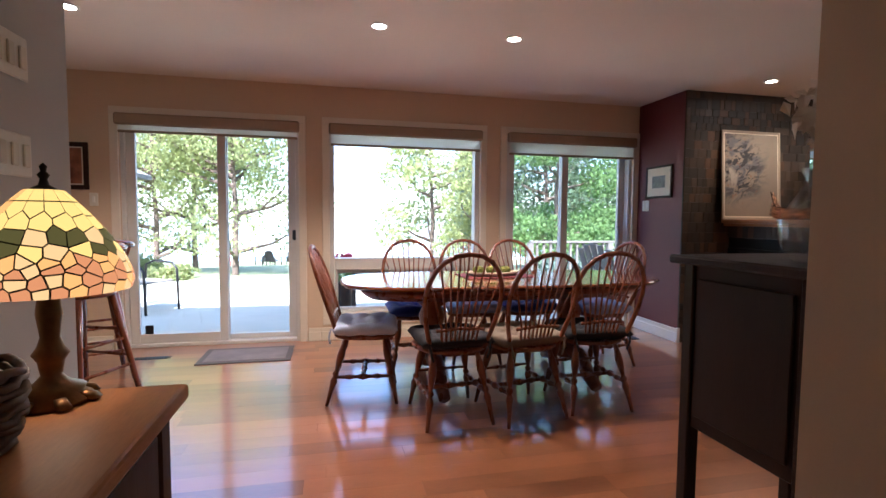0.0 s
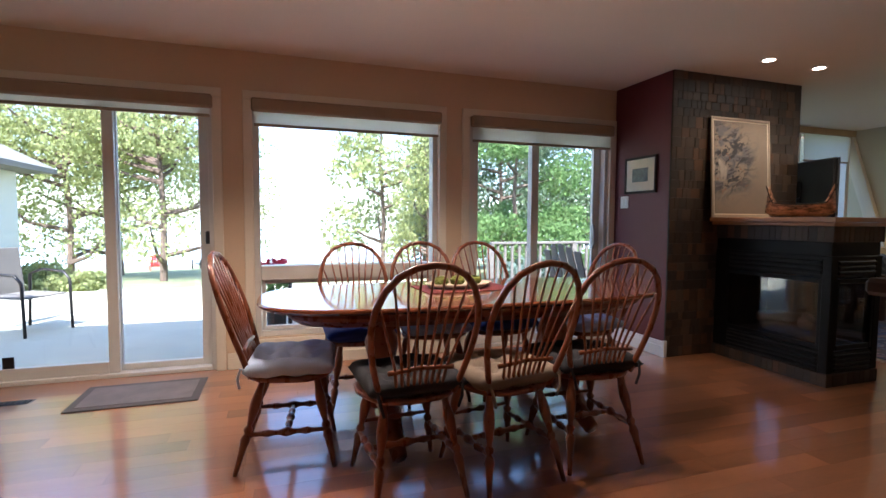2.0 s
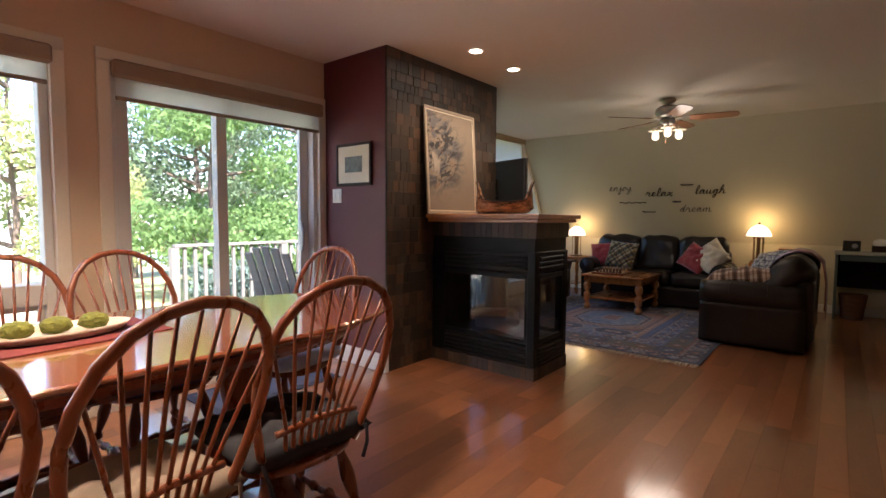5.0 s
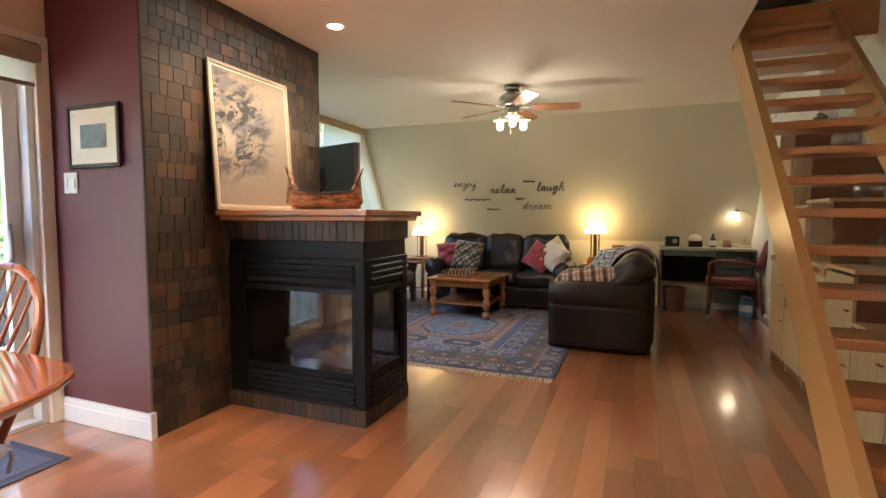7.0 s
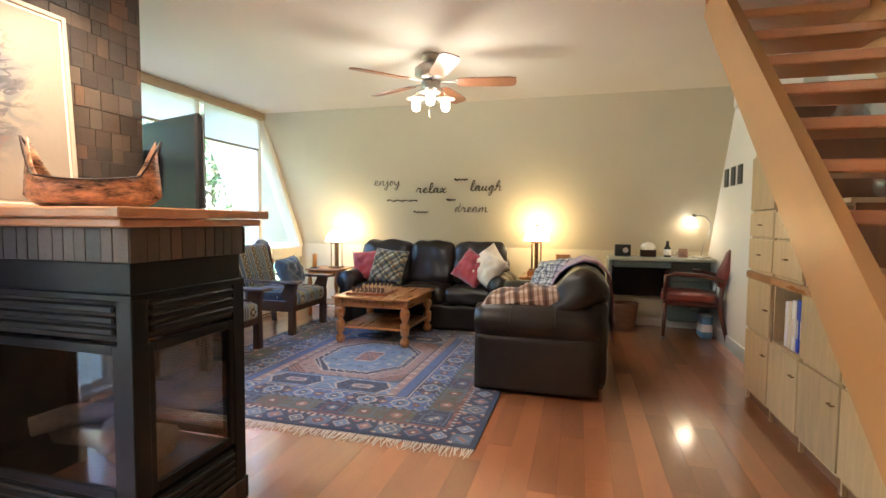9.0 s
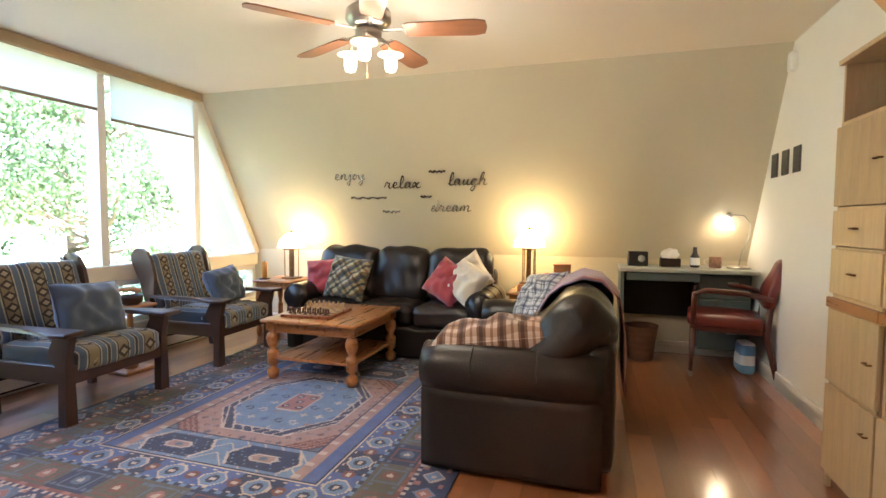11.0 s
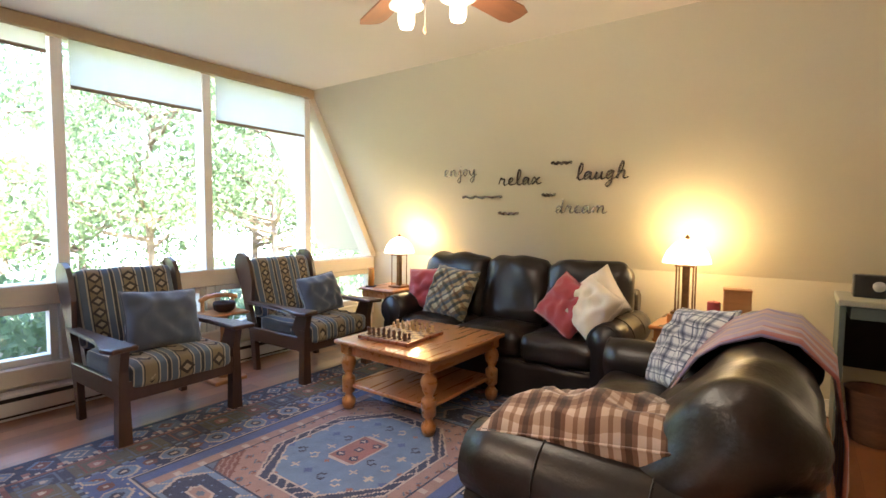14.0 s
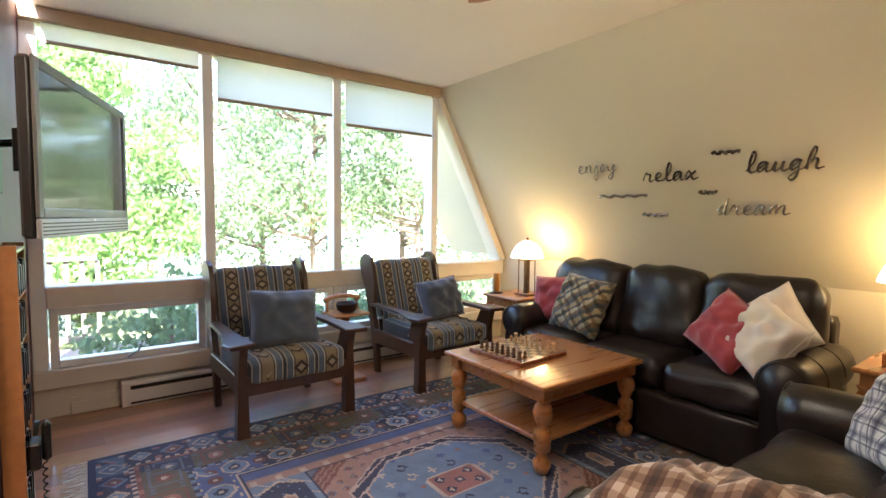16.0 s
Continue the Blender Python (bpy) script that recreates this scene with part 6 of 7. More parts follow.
sol.thickness = 0.008
bm = bmesh.new()
for k in range(24):
    x = -0.22 + 0.56 * k / 23
    tube([(x, 1.722, 0.375), (x + 0.004, 1.715, 0.33), (x, 1.72, 0.29)], 0.004, 4, bm)
tagged(part("fringe", bm, throw_m, bl), kind="stuff")

# coffee table
TURN_LEG = [(0.026, 0.0), (0.036, 0.03), (0.038, 0.06), (0.026, 0.085), (0.022, 0.10), (0.034, 0.115), (0.036, 0.20), (0.034, 0.215), (0.022, 0.23), (0.034, 0.27), (0.041, 0.31), (0.034, 0.345), (0.024, 0.36), (0.040, 0.375)]
ct = thing("coffee_table", "square honey oak coffee table with turned legs", "coffee table", pose(7.565, 3.875, 0.014))
part("tabletop", box((-0.425, -0.40, 0.435), (0.425, 0.40, 0.462), 0.008, seg=2), M["oak"], ct)
for x0, y0, x1, y1 in ((-0.36, -0.35, 0.36, -0.33), (-0.36, 0.33, 0.36, 0.35), (-0.36, -0.33, -0.34, 0.33), (0.34, -0.33, 0.36, 0.33)):
    part("apron", box((x0, y0, 0.355), (x1, y1, 0.434), 0.002), M["oak"], ct)
part("lower_shelf", box((-0.36, -0.34, 0.145), (0.36, 0.34, 0.167), 0.003), M["oak"], ct)
for sx in (-1, 1):
    for sy in (-1, 1):
        lg = part("leg", lathe([(r * 1.22 if z not in (0.085, 0.10, 0.23, 0.36) else r, z) for r, z in TURN_LEG], 14, m=pose(sx * 0.355, sy * 0.335, 0)), M["oak"], ct, smooth=True)
        part("leg_block", box((sx * 0.355 - 0.036, sy * 0.335 - 0.036, 0.375), (sx * 0.355 + 0.036, sy * 0.335 + 0.036, 0.434), 0.002), M["oak"], lg)

# chess set
board = thing("chess_board", "wooden chess board with carved border on the table", "chess board", pose(7.47, 3.98, 0.4765, 0, 0, 3))
part("board", box((-0.205, -0.205, 0), (0.205, 0.205, 0.022), 0.003), M["chairwood"], board)
dark_sq, light_sq = mat("dark_square", (0.10, 0.04, 0.02), 0.4), mat("light_square", (0.45, 0.28, 0.13), 0.4)
sq = {c: None for c in (0, 1)}
for i in range(8):
    for j in range(8):
        c = (i + j) % 2
        if sq[c] is None:
            sq[c] = part("square", box((-0.0215, -0.0215, 0), (0.0215, 0.0215, 0.0015)), (dark_sq, light_sq)[c], board)
            ob = sq[c]
        else:
            ob = sq[c].copy()
            scene.collection.objects.link(ob)
        ob.location = (-0.1505 + 0.043 * i, -0.1505 + 0.043 * j, 0.0222)
PAWN = [(0.013, 0), (0.014, 0.004), (0.009, 0.01), (0.006, 0.022), (0.009, 0.026), (0.010, 0.034), (0.001, 0.042)]
TALL = [(0.015, 0), (0.016, 0.006), (0.010, 0.014), (0.007, 0.036), (0.012, 0.042), (0.009, 0.05), (0.012, 0.062), (0.004, 0.07), (0.001, 0.078)]
ROOK = [(0.015, 0), (0.016, 0.006), (0.010, 0.014), (0.009, 0.032), (0.013, 0.036), (0.013, 0.048), (0.001, 0.046)]
pieces = {}
for side, (row_a, row_b, tone) in enumerate(((0, 1, dark_sq), (7, 6, light_sq))):
    for j in range(8):
        for row, profile, kind in ((row_b, PAWN, "pawn"), (row_a, ROOK if j in (0, 7) else TALL, "piece")):
            sc = 1.0 if kind == "pawn" or j in (0, 7) else (0.82, 0.92, 1.0, 1.06, 0.92, 0.82)[j - 1]
            m = board.matrix_basis @ pose(-0.1505 + 0.043 * row, -0.1505 + 0.043 * j, 0.0238) @ Matrix.Scale(sc, 4)
            key = (side, kind, j in (0, 7))
            if key in pieces:
                ob = copy_thing(pieces[key], m)
                continue
            ob = link_mesh("chess_piece", lathe(profile, 10), tone, None, True)
            ob.matrix_basis = m
            pieces[key] = tagged(ob, ("dark" if side == 0 else "pale") + " turned wooden chess " + ("pawn" if kind == "pawn" else "figure") + " on the board", "chess piece", "chess pieces on the board")

# armchairs
CH = [(0.21, 0.16, 0.09), (0.035, 0.033, 0.035), (0.38, 0.35, 0.28), (0.075, 0.11, 0.16), (0.38, 0.35, 0.28), (0.025, 0.03, 0.04), (0.34, 0.31, 0.25), (0.075, 0.11, 0.16), (0.38, 0.35, 0.28), (0.035, 0.033, 0.035), (0.21, 0.16, 0.09)]
blanket = striped("wool_blanket_stripe", CH, 0, 0.20, (0.0, 0.17, 0.21, 0.25, 0.42, 0.45, 0.55, 0.58, 0.75, 0.79, 0.83))
diamond = mat("dark_weave_motif", (0.05, 0.04, 0.035), 0.9, fine=300, bump=0.3)
cream_w = mat("cream_weave_motif", (0.36, 0.30, 0.21), 0.9, fine=300, bump=0.3)


def motif(bm, cx, cy, z, w, h, m):
    vs = [bm.verts.new(m @ Vector(p)) for p in ((cx - w, cy, z), (cx, cy - h, z), (cx + w, cy, z), (cx, cy + h, z))]
    bm.faces.new(vs)


def armchair(x, y, rz):
    c = thing("armchair", "dark wooden wing armchair with striped wool cushions", "armchair", pose(x, y, 0.0, 0, 0, rz), group="armchairs by the window")
    for sx in (-1, 1):
        part("front_leg", prism([(sx * 0.335 - 0.036, 0), (sx * 0.335 + 0.036, 0), (sx * 0.335 + 0.024, 0.42), (sx * 0.335 - 0.024, 0.42)], 1, -0.36, -0.30), M["armwood"], c)
        part("arm_support", prism([(-0.33, 0.30), (-0.21, 0.42), (-0.27, 0.545), (-0.39, 0.545), (-0.36, 0.42)], 0, sx * 0.335 - 0.022, sx * 0.335 + 0.022), M["armwood"], c)
        part("rear_leg", prism([(0.27, 0), (0.315, 0), (0.36, 0.30), (0.545, 0.93), (0.505, 0.94), (0.30, 0.34)], 0, sx * 0.315 - 0.02, sx * 0.315 + 0.02), M["armwood"], c)
        part("wing", prism([(0.32, 0.56), (0.42, 0.58), (0.55, 0.85), (0.55, 0.92), (0.51, 0.965), (0.45, 0.97), (0.39, 0.94), (0.345, 0.87), (0.315, 0.74)], 0, sx * 0.325 - 0.015, sx * 0.325 + 0.015), M["armwood"], c)
        bm = prism([(sx * 0.28, -0.42), (sx * 0.42, -0.44), (sx * 0.44, -0.34), (sx * 0.37, -0.10), (sx * 0.35, 0.38), (sx * 0.29, 0.38), (sx * 0.30, -0.10)], 2, 0.545, 0.572)
        bmesh.ops.bevel(bm, geom=bm.edges[:], offset=0.006, segments=1, affect="EDGES")
        part("armrest", bm, M["armwood"], c)
        part("side_rail", box((sx * 0.335 - 0.015, -0.31, 0.25), (sx * 0.335 + 0.015, 0.32, 0.36), 0.004), M["armwood"], c)
    part("front_rail", box((-0.31, -0.355, 0.25), (0.31, -0.33, 0.36), 0.004), M["armwood"], c)
    part("back_rail", box((-0.30, 0.455, 0.72), (0.30, 0.48, 0.80), 0.004), M["armwood"], c)
    for k in range(5):
        part("back_slat", box((-0.24 + 0.12 * k - 0.02, -0.008, 0), (-0.24 + 0.12 * k + 0.02, 0.008, 0.46), 0.003, m=pose(0, 0.34, 0.30, -16)), M["armwood"], c)
    part("seat_deck", box((-0.31, -0.32, 0.28), (0.31, 0.33, 0.30)), M["armwood"], c)
    sc = part("seat_cushion", soft_box((-0.305, -0.375, 0.30), (0.305, 0.27, 0.455), 10, x, 0.02, 0.008), blanket, c, smooth=True)
    bm = soft_box((-0.295, -0.07, 0.0), (0.295, 0.07, 0.50), 10, x + 4, 0.01, 0.008)
    mb = pose(0, 0.29, 0.43, -17)
    bmesh.ops.transform(bm, matrix=mb, verts=bm.verts[:])
    bc = part("back_cushion", bm, blanket, c, smooth=True)
    for tone, dz, sz, name in ((diamond, 0.0, 1.0, "dark_motif"), (cream_w, 0.0015, 0.5, "cream_motif")):
        bm = bmesh.new()
        bm2 = bmesh.new()
        for k in range(6):
            for cx, w in ((-0.2, 0.045), (0.0, 0.05), (0.2, 0.045)):
                cy = -0.30 + 0.11 * k
                rise = 0.02 * (1 - (cx / 0.305) ** 2) * (1 - ((cy + 0.05) / 0.32) ** 2)
                motif(bm, cx, cy, 0.457 + rise + dz, w * sz, 0.058 * sz, Matrix())
                motif(bm2, cx, 0.06 + 0.075 * k, 0.076 + dz, w * sz, 0.036 * sz, mb @ pose(0, 0, 0, 90))
                if k == 0:
                    motif(bm, cx, 0.375, 0.3775 + dz, w * sz, 0.045 * sz, pose(0, 0, 0, 90))
        for b3, host in ((bm, sc), (bm2, bc)):
            ob = part(name, b3, tone, host)
            ob["kind"] = "stuff"
    return c


armchair(6.42, 5.14, 2)
armchair(7.66, 5.17, 2)
throw_pillow("slate blue cushion on an armchair", (0.45, 0.37), pose(6.42, 5.03, 0.63, 70, 0, 2) @ pose(0, 0, 0, 0, 0, -4), M["blue_cloth"], 8)
throw_pillow("slate blue cushion on an armchair", (0.40, 0.33), pose(7.70, 5.08, 0.63, 70, 0, 2) @ pose(0, 0, 0, 0, 0, 5), M["blue_cloth"], 9)

# small stand between the armchairs
ss = thing("smoking_stand", "small wooden stand with a gallery top", "side table", pose(7.03, 5.42, 0))
part("foot", box((-0.13, -0.11, 0), (0.13, 0.11, 0.03), 0.006), M["mantel"], ss)
part("column", lathe([(0.05, 0.03), (0.055, 0.05), (0.03, 0.09), (0.04, 0.18), (0.045, 0.22), (0.025, 0.30), (0.022, 0.44), (0.04, 0.52)], 12), M["mantel"], ss, smooth=True)
part("top", box((-0.15, -0.13, 0.52), (0.15, 0.13, 0.54), 0.008), M["mantel"], ss)
for s in (-1, 1):
    part("gallery_post", tube([(s * 0.13, 0.06, 0.54), (s * 0.12, 0.07, 0.63)], 0.014, 6), M["mantel"], ss)
part("gallery_rail", tube([(-0.15, 0.05, 0.63), (-0.08, 0.085, 0.65), (0, 0.095, 0.655), (0.08, 0.085, 0.65), (0.15, 0.05, 0.63)], 0.02, 8, flat=0.7), M["mantel"], ss, smooth=True)
bw = thing("bowl", "dark brown turned bowl on the small stand", "bowl", pose(7.03, 5.40, 0.541))
part("vessel", lathe([(0.05, 0), (0.075, 0.02), (0.082, 0.06), (0.078, 0.075), (0.07, 0.06), (0.001, 0.02)], 18), M["darkwood"], bw, smooth=True)

# heater
ht = thing("baseboard_heater", "long white electric baseboard heater", "heater", pose(0, 0, 0))
part("housing", box((5.57, LY - 0.075, 0.0), (8.75, LY - 0.003, 0.165), 0.006), M["white_trim"], ht)
part("grille", box((5.62, LY - 0.079, 0.115), (8.70, LY - 0.0755, 0.14)), M["dark_metal"], ht)
part("lower_slot", box((5.62, LY - 0.079, 0.018), (8.70, LY - 0.0755, 0.03)), M["dark_metal"], ht)


# lamps and end tables
def end_table(x, y, w, d, h, material, label):
    t = thing("end_table", label, "side table", pose(x, y, 0))
    part("tabletop", box((-w / 2, -d / 2, h - 0.025), (w / 2, d / 2, h), 0.008), material, t)
    part("apron", box((-w / 2 + 0.03, -d / 2 + 0.03, h - 0.09), (w / 2 - 0.03, d / 2 - 0.03, h - 0.026)), material, t)
    for sx in (-1, 1):
        for sy in (-1, 1):
            m = pose(sx * (w / 2 - 0.045), sy * (d / 2 - 0.045), 0) @ Matrix.Diagonal((0.8, 0.8, (h - 0.09) / 0.375, 1))
            part("leg", lathe(TURN_LEG, 12, m=m), material, t, smooth=True)
    part("lower_shelf", box((-w / 2 + 0.05, -d / 2 + 0.05, 0.15), (w / 2 - 0.05, d / 2 - 0.05, 0.165), 0.003), material, t)


shade_glow = glow("lit_lamp_shade", (1.0, 0.80, 0.50), LAMP_GLOW)


def mission_lamp(x, y, z, label):
    l = thing("table_lamp", label, "table lamp", pose(x, y, z))
    part("base", box((-0.075, -0.075, 0), (0.075, 0.075, 0.018), 0.004), M["bronze"], l)
    part("stem", box((-0.02, -0.02, 0.018), (0.02, 0.02, 0.36), 0.003), M["bronze"], l)
    for sx in (-1, 1):
        for sy in (-1, 1):
            part("rod", tube([(sx * 0.05, sy * 0.05, 0.018), (sx * 0.05, sy * 0.05, 0.33)], 0.005, 6), M["bronze"], l)
    part("collar", box((-0.06, -0.06, 0.31), (0.06, 0.06, 0.322), 0.002), M["bronze"], l)
    bm = bmesh.new()
    lathe([(0.145, 0.335), (0.14, 0.36), (0.12, 0.41), (0.085, 0.455), (0.03, 0.485), (0.001, 0.49)], 24, bm)
    part("shade", bm, shade_glow, l, "lit white glass dome shade", smooth=True)
    part("finial", lathe([(0.012, 0.488), (0.016, 0.50), (0.006, 0.512), (0.001, 0.52)], 10), M["bronze"], l, smooth=True)
    d = bpy.data.lights.new("table_lamp_bulb", "POINT")
    d.energy, d.color, d.shadow_soft_size = LAMP_W, (1.0, 0.66, 0.26), 0.10
    new("table_lamp_bulb", d).matrix_world = pose(x + 0.17, y, z + 0.40)


end_table(8.55, 5.05, 0.46, 0.46, 0.60, M["oak"], "honey oak end table with turned legs")
end_table(8.55, 2.36, 0.52, 0.50, 0.60, M["oak"], "honey oak corner table between the sofas")
mission_lamp(8.57, 4.97, 0.60, "lit bronze table lamp with white glass dome")
mission_lamp(8.53, 2.44, 0.66, "lit bronze table lamp with white glass dome")


def candle(x, y, z, r, h, color, label):
    c = thing("candle", label, "candle", pose(x, y, z))
    part("wax", lathe([(r, 0), (r, h - 0.004), (r * 0.9, h), (r * 0.4, h - 0.008), (0.001, h - 0.01)], 16), mat("candle_wax", color, 0.5, var=0.05), c, smooth=True)
    part("wick", tube([(0, 0, h - 0.01), (0.002, 0, h + 0.012)], 0.0015, 5), M["plastic"], c)


candle(8.42, 5.20, 0.612, 0.028, 0.17, (0.62, 0.30, 0.07), "amber pillar candle on a dark dish")
dish = thing("candle_dish", "small dark dish under the amber candle", "dish", pose(8.42, 5.20, 0.60))
part("plate", lathe([(0.04, 0), (0.055, 0.004), (0.06, 0.011), (0.001, 0.0115)], 16), M["dark_metal"], dish, smooth=True)
candle(8.50, 2.27, 0.60, 0.038, 0.16, (0.26, 0.02, 0.025), "dark red pillar candle on the corner table")
bkx = thing("wooden_box", "upright tan wooden box on the corner table", "box", pose(8.56, 2.15, 0.60, 0, 0, 8))
part("case", box((-0.05, -0.075, 0), (0.05, 0.075, 0.23), 0.004), M["mantel"], bkx)
part("lid", box((-0.053, -0.078, 0.2302), (0.053, 0.078, 0.245), 0.003), M["mantel"], bkx)
rz = thing("lamp_riser", "small wooden riser under the lamp", "riser", pose(8.53, 2.44, 0.60))
part("block", box((-0.09, -0.09, 0), (0.09, 0.09, 0.0595), 0.004), M["oak"], rz)

# ceiling fan
fan = thing("ceiling_fan", "pewter ceiling fan with five wooden blades and lit glass lamps", "ceiling fan", pose(6.63, 3.12, CZ))
part("canopy", lathe([(0.001, 0), (0.07, -0.002), (0.075, -0.03), (0.05, -0.05), (0.02, -0.055), (0.02, -0.08)], 20), M["metal"], fan, smooth=True)
part("motor", lathe([(0.03, -0.07), (0.09, -0.08), (0.125, -0.11), (0.128, -0.16), (0.10, -0.195), (0.06, -0.205)], 24), M["metal"], fan, smooth=True)
part("switch_housing", lathe([(0.06, -0.205), (0.075, -0.215), (0.072, -0.26), (0.045, -0.285), (0.012, -0.29), (0.010, -0.33)], 20), M["metal"], fan, smooth=True)
blade_m = mat("cherry_fan_blade", (0.27, 0.11, 0.05), 0.35, var=0.15, scale=3, fine=30, stretch=(1, 8, 8), coat=0.2)
for k in range(5):
    a = -79 + 72 * k
    bm = bmesh.new()
    pts = [(0.21, -0.055), (0.25, -0.062), (0.60, -0.072), (0.655, -0.055), (0.665, 0.0), (0.655, 0.055), (0.60, 0.072), (0.25, 0.062), (0.21, 0.055)]
    prism(pts, 2, -0.004, 0.004, bm)
    bl_ob = part("blade", bm, blade_m, fan)
    bl_ob.matrix_basis = pose(0, 0, -0.215, 0, 0, a) @ pose(0, 0, 0, -12)
    part("blade_iron", boxes(((0.08, -0.012, -0.004), (0.20, 0.012, 0.004)), ((0.19, -0.04, 0.0045), (0.27, 0.04, 0.009)), bevel=0.003), M["metal"], bl_ob)
bulb_glow = glow("fan_bulb_glow", (1.0, 0.85, 0.60), FAN_GLOW)
for k in range(3):
    a = radians(196 + 120 * k)
    ca, sa = math.cos(a), math.sin(a)
    arm_ob = part("light_arm", tube([(0.03 * ca, 0.03 * sa, -0.28), (0.07 * ca, 0.07 * sa, -0.255), (0.115 * ca, 0.115 * sa, -0.265), (0.135 * ca, 0.135 * sa, -0.30)], 0.007, 8), M["metal"], fan, smooth=True)
    part("shade", lathe([(0.02, -0.298), (0.035, -0.312), (0.075, -0.322), (0.076, -0.326), (0.03, -0.322)], 20, caps=(False, False), m=pose(0.135 * ca, 0.135 * sa, 0)), M["paper"], arm_ob, "cream saucer shade", smooth=True)
    part("bulb", lathe([(0.02, -0.325), (0.034, -0.345), (0.036, -0.39), (0.028, -0.415), (0.001, -0.425)], 16, m=pose(0.135 * ca, 0.135 * sa, 0)), bulb_glow, arm_ob, "lit frosted glass jar", smooth=True)
    d = bpy.data.lights.new("fan_bulb", "POINT")
    d.energy, d.color, d.shadow_soft_size = FAN_W, (1.0, 0.86, 0.66), 0.15
    new("fan_bulb", d).matrix_world = pose(6.63 + 0.16 * ca, 3.12 + 0.16 * sa, CZ - 0.49)
part("pull_chain", tube([(0.02, 0.02, -0.32), (0.02, 0.02, -0.44)], 0.0025, 5), M["metal"], fan)
part("chain_bob", lathe([(0.002, -0.47), (0.007, -0.46), (0.005, -0.44)], 8, m=pose(0.02, 0.02, 0)), M["oak"], fan)

# words on the sloping wall
tilt = math.degrees(math.atan(0.55))
steel = mat("dark_mirror_metal", (0.10, 0.085, 0.075), 0.25, 0.9, var=0.3, scale=20, bump=0.05)
bright = mat("pale_mirror_metal", (0.42, 0.40, 0.40), 0.22, 0.9, var=0.3, scale=20, bump=0.05)


def on_slope(y, z):
    c, s = math.cos(radians(tilt)), math.sin(radians(tilt))
    return Matrix(((0, -s, -c, slope_x(z) - 0.012), (-1, 0, 0, y), (0, c, -s, z), (0, 0, 0, 1)))


SCRIPT = {}


def letter(char, advance, *strokes):
    SCRIPT[char] = (advance, strokes)


letter("e", 0.75, ((0, 0.15), (0.42, 0.55), (0.50, 0.88), (0.33, 1.0), (0.14, 0.6), (0.22, 0.1), (0.48, 0.03), (0.75, 0.15)))
letter("n", 0.95, ((0, 0.15), (0.16, 0.95), (0.15, 0.02), (0.22, 0.55), (0.45, 1.0), (0.58, 0.8), (0.58, 0.15), (0.72, 0.0), (0.95, 0.15)))
letter("j", 0.55, ((0, 0.15), (0.28, 1.0), (0.27, -0.6), (0.10, -1.0), (-0.08, -0.7), (0.25, -0.15), (0.55, 0.15)), ((0.32, 1.36), (0.35, 1.42)))
letter("o", 0.75, ((0, 0.15), (0.32, 0.95), (0.08, 0.5), (0.22, 0.02), (0.48, 0.3), (0.42, 0.9), (0.30, 0.95), (0.5, 0.75), (0.75, 0.8)))
letter("y", 0.85, ((0, 0.8), (0.10, 0.2), (0.33, 0.1), (0.58, 0.95), (0.50, -0.6), (0.25, -1.0), (0.10, -0.7), (0.45, -0.15), (0.85, 0.15)))
letter("r", 0.80, ((0, 0.15), (0.20, 1.1), (0.30, 0.85), (0.52, 0.9), (0.48, 0.2), (0.62, 0.0), (0.80, 0.15)))
letter("l", 0.60, ((0, 0.15), (0.38, 1.1), (0.40, 1.95), (0.26, 2.05), (0.15, 1.2), (0.18, 0.2), (0.36, 0.0), (0.60, 0.15)))
letter("a", 0.85, ((0, 0.15), (0.50, 0.95), (0.20, 0.92), (0.06, 0.4), (0.20, 0.0), (0.44, 0.35), (0.56, 0.95), (0.54, 0.2), (0.66, 0.0), (0.85, 0.15)))
letter("x", 0.85, ((0, 0.3), (0.15, 0.95), (0.30, 0.8), (0.48, 0.1), (0.66, 0.03), (0.85, 0.2)), ((0.66, 0.97), (0.36, 0.5), (0.05, 0.0)))
letter("u", 0.90, ((0, 0.15), (0.15, 0.95), (0.12, 0.2), (0.25, 0.0), (0.48, 0.35), (0.56, 0.95), (0.55, 0.2), (0.68, 0.0), (0.90, 0.15)))
letter("g", 0.80, ((0, 0.15), (0.50, 0.95), (0.20, 0.92), (0.06, 0.4), (0.22, 0.03), (0.48, 0.4), (0.56, 0.95), (0.48, -0.6), (0.24, -1.0), (0.10, -0.7), (0.45, -0.15), (0.80, 0.15)))
letter("h", 0.95, ((0, 0.15), (0.36, 1.2), (0.38, 1.95), (0.26, 2.0), (0.15, 1.2), (0.12, 0.0), (0.20, 0.55), (0.44, 1.0), (0.58, 0.75), (0.57, 0.15), (0.70, 0.0), (0.95, 0.15)))
letter("d", 0.85, ((0, 0.15), (0.50, 0.95), (0.20, 0.92), (0.06, 0.4), (0.20, 0.0), (0.44, 0.35), (0.60, 1.95), (0.54, 0.2), (0.66, 0.0), (0.85, 0.15)))
letter("m", 1.35, ((0, 0.15), (0.16, 0.95), (0.15, 0.02), (0.22, 0.55), (0.42, 1.0), (0.53, 0.8), (0.53, 0.02), (0.60, 0.55), (0.82, 1.0), (0.95, 0.8), (0.95, 0.15), (1.08, 0.0), (1.35, 0.15)))


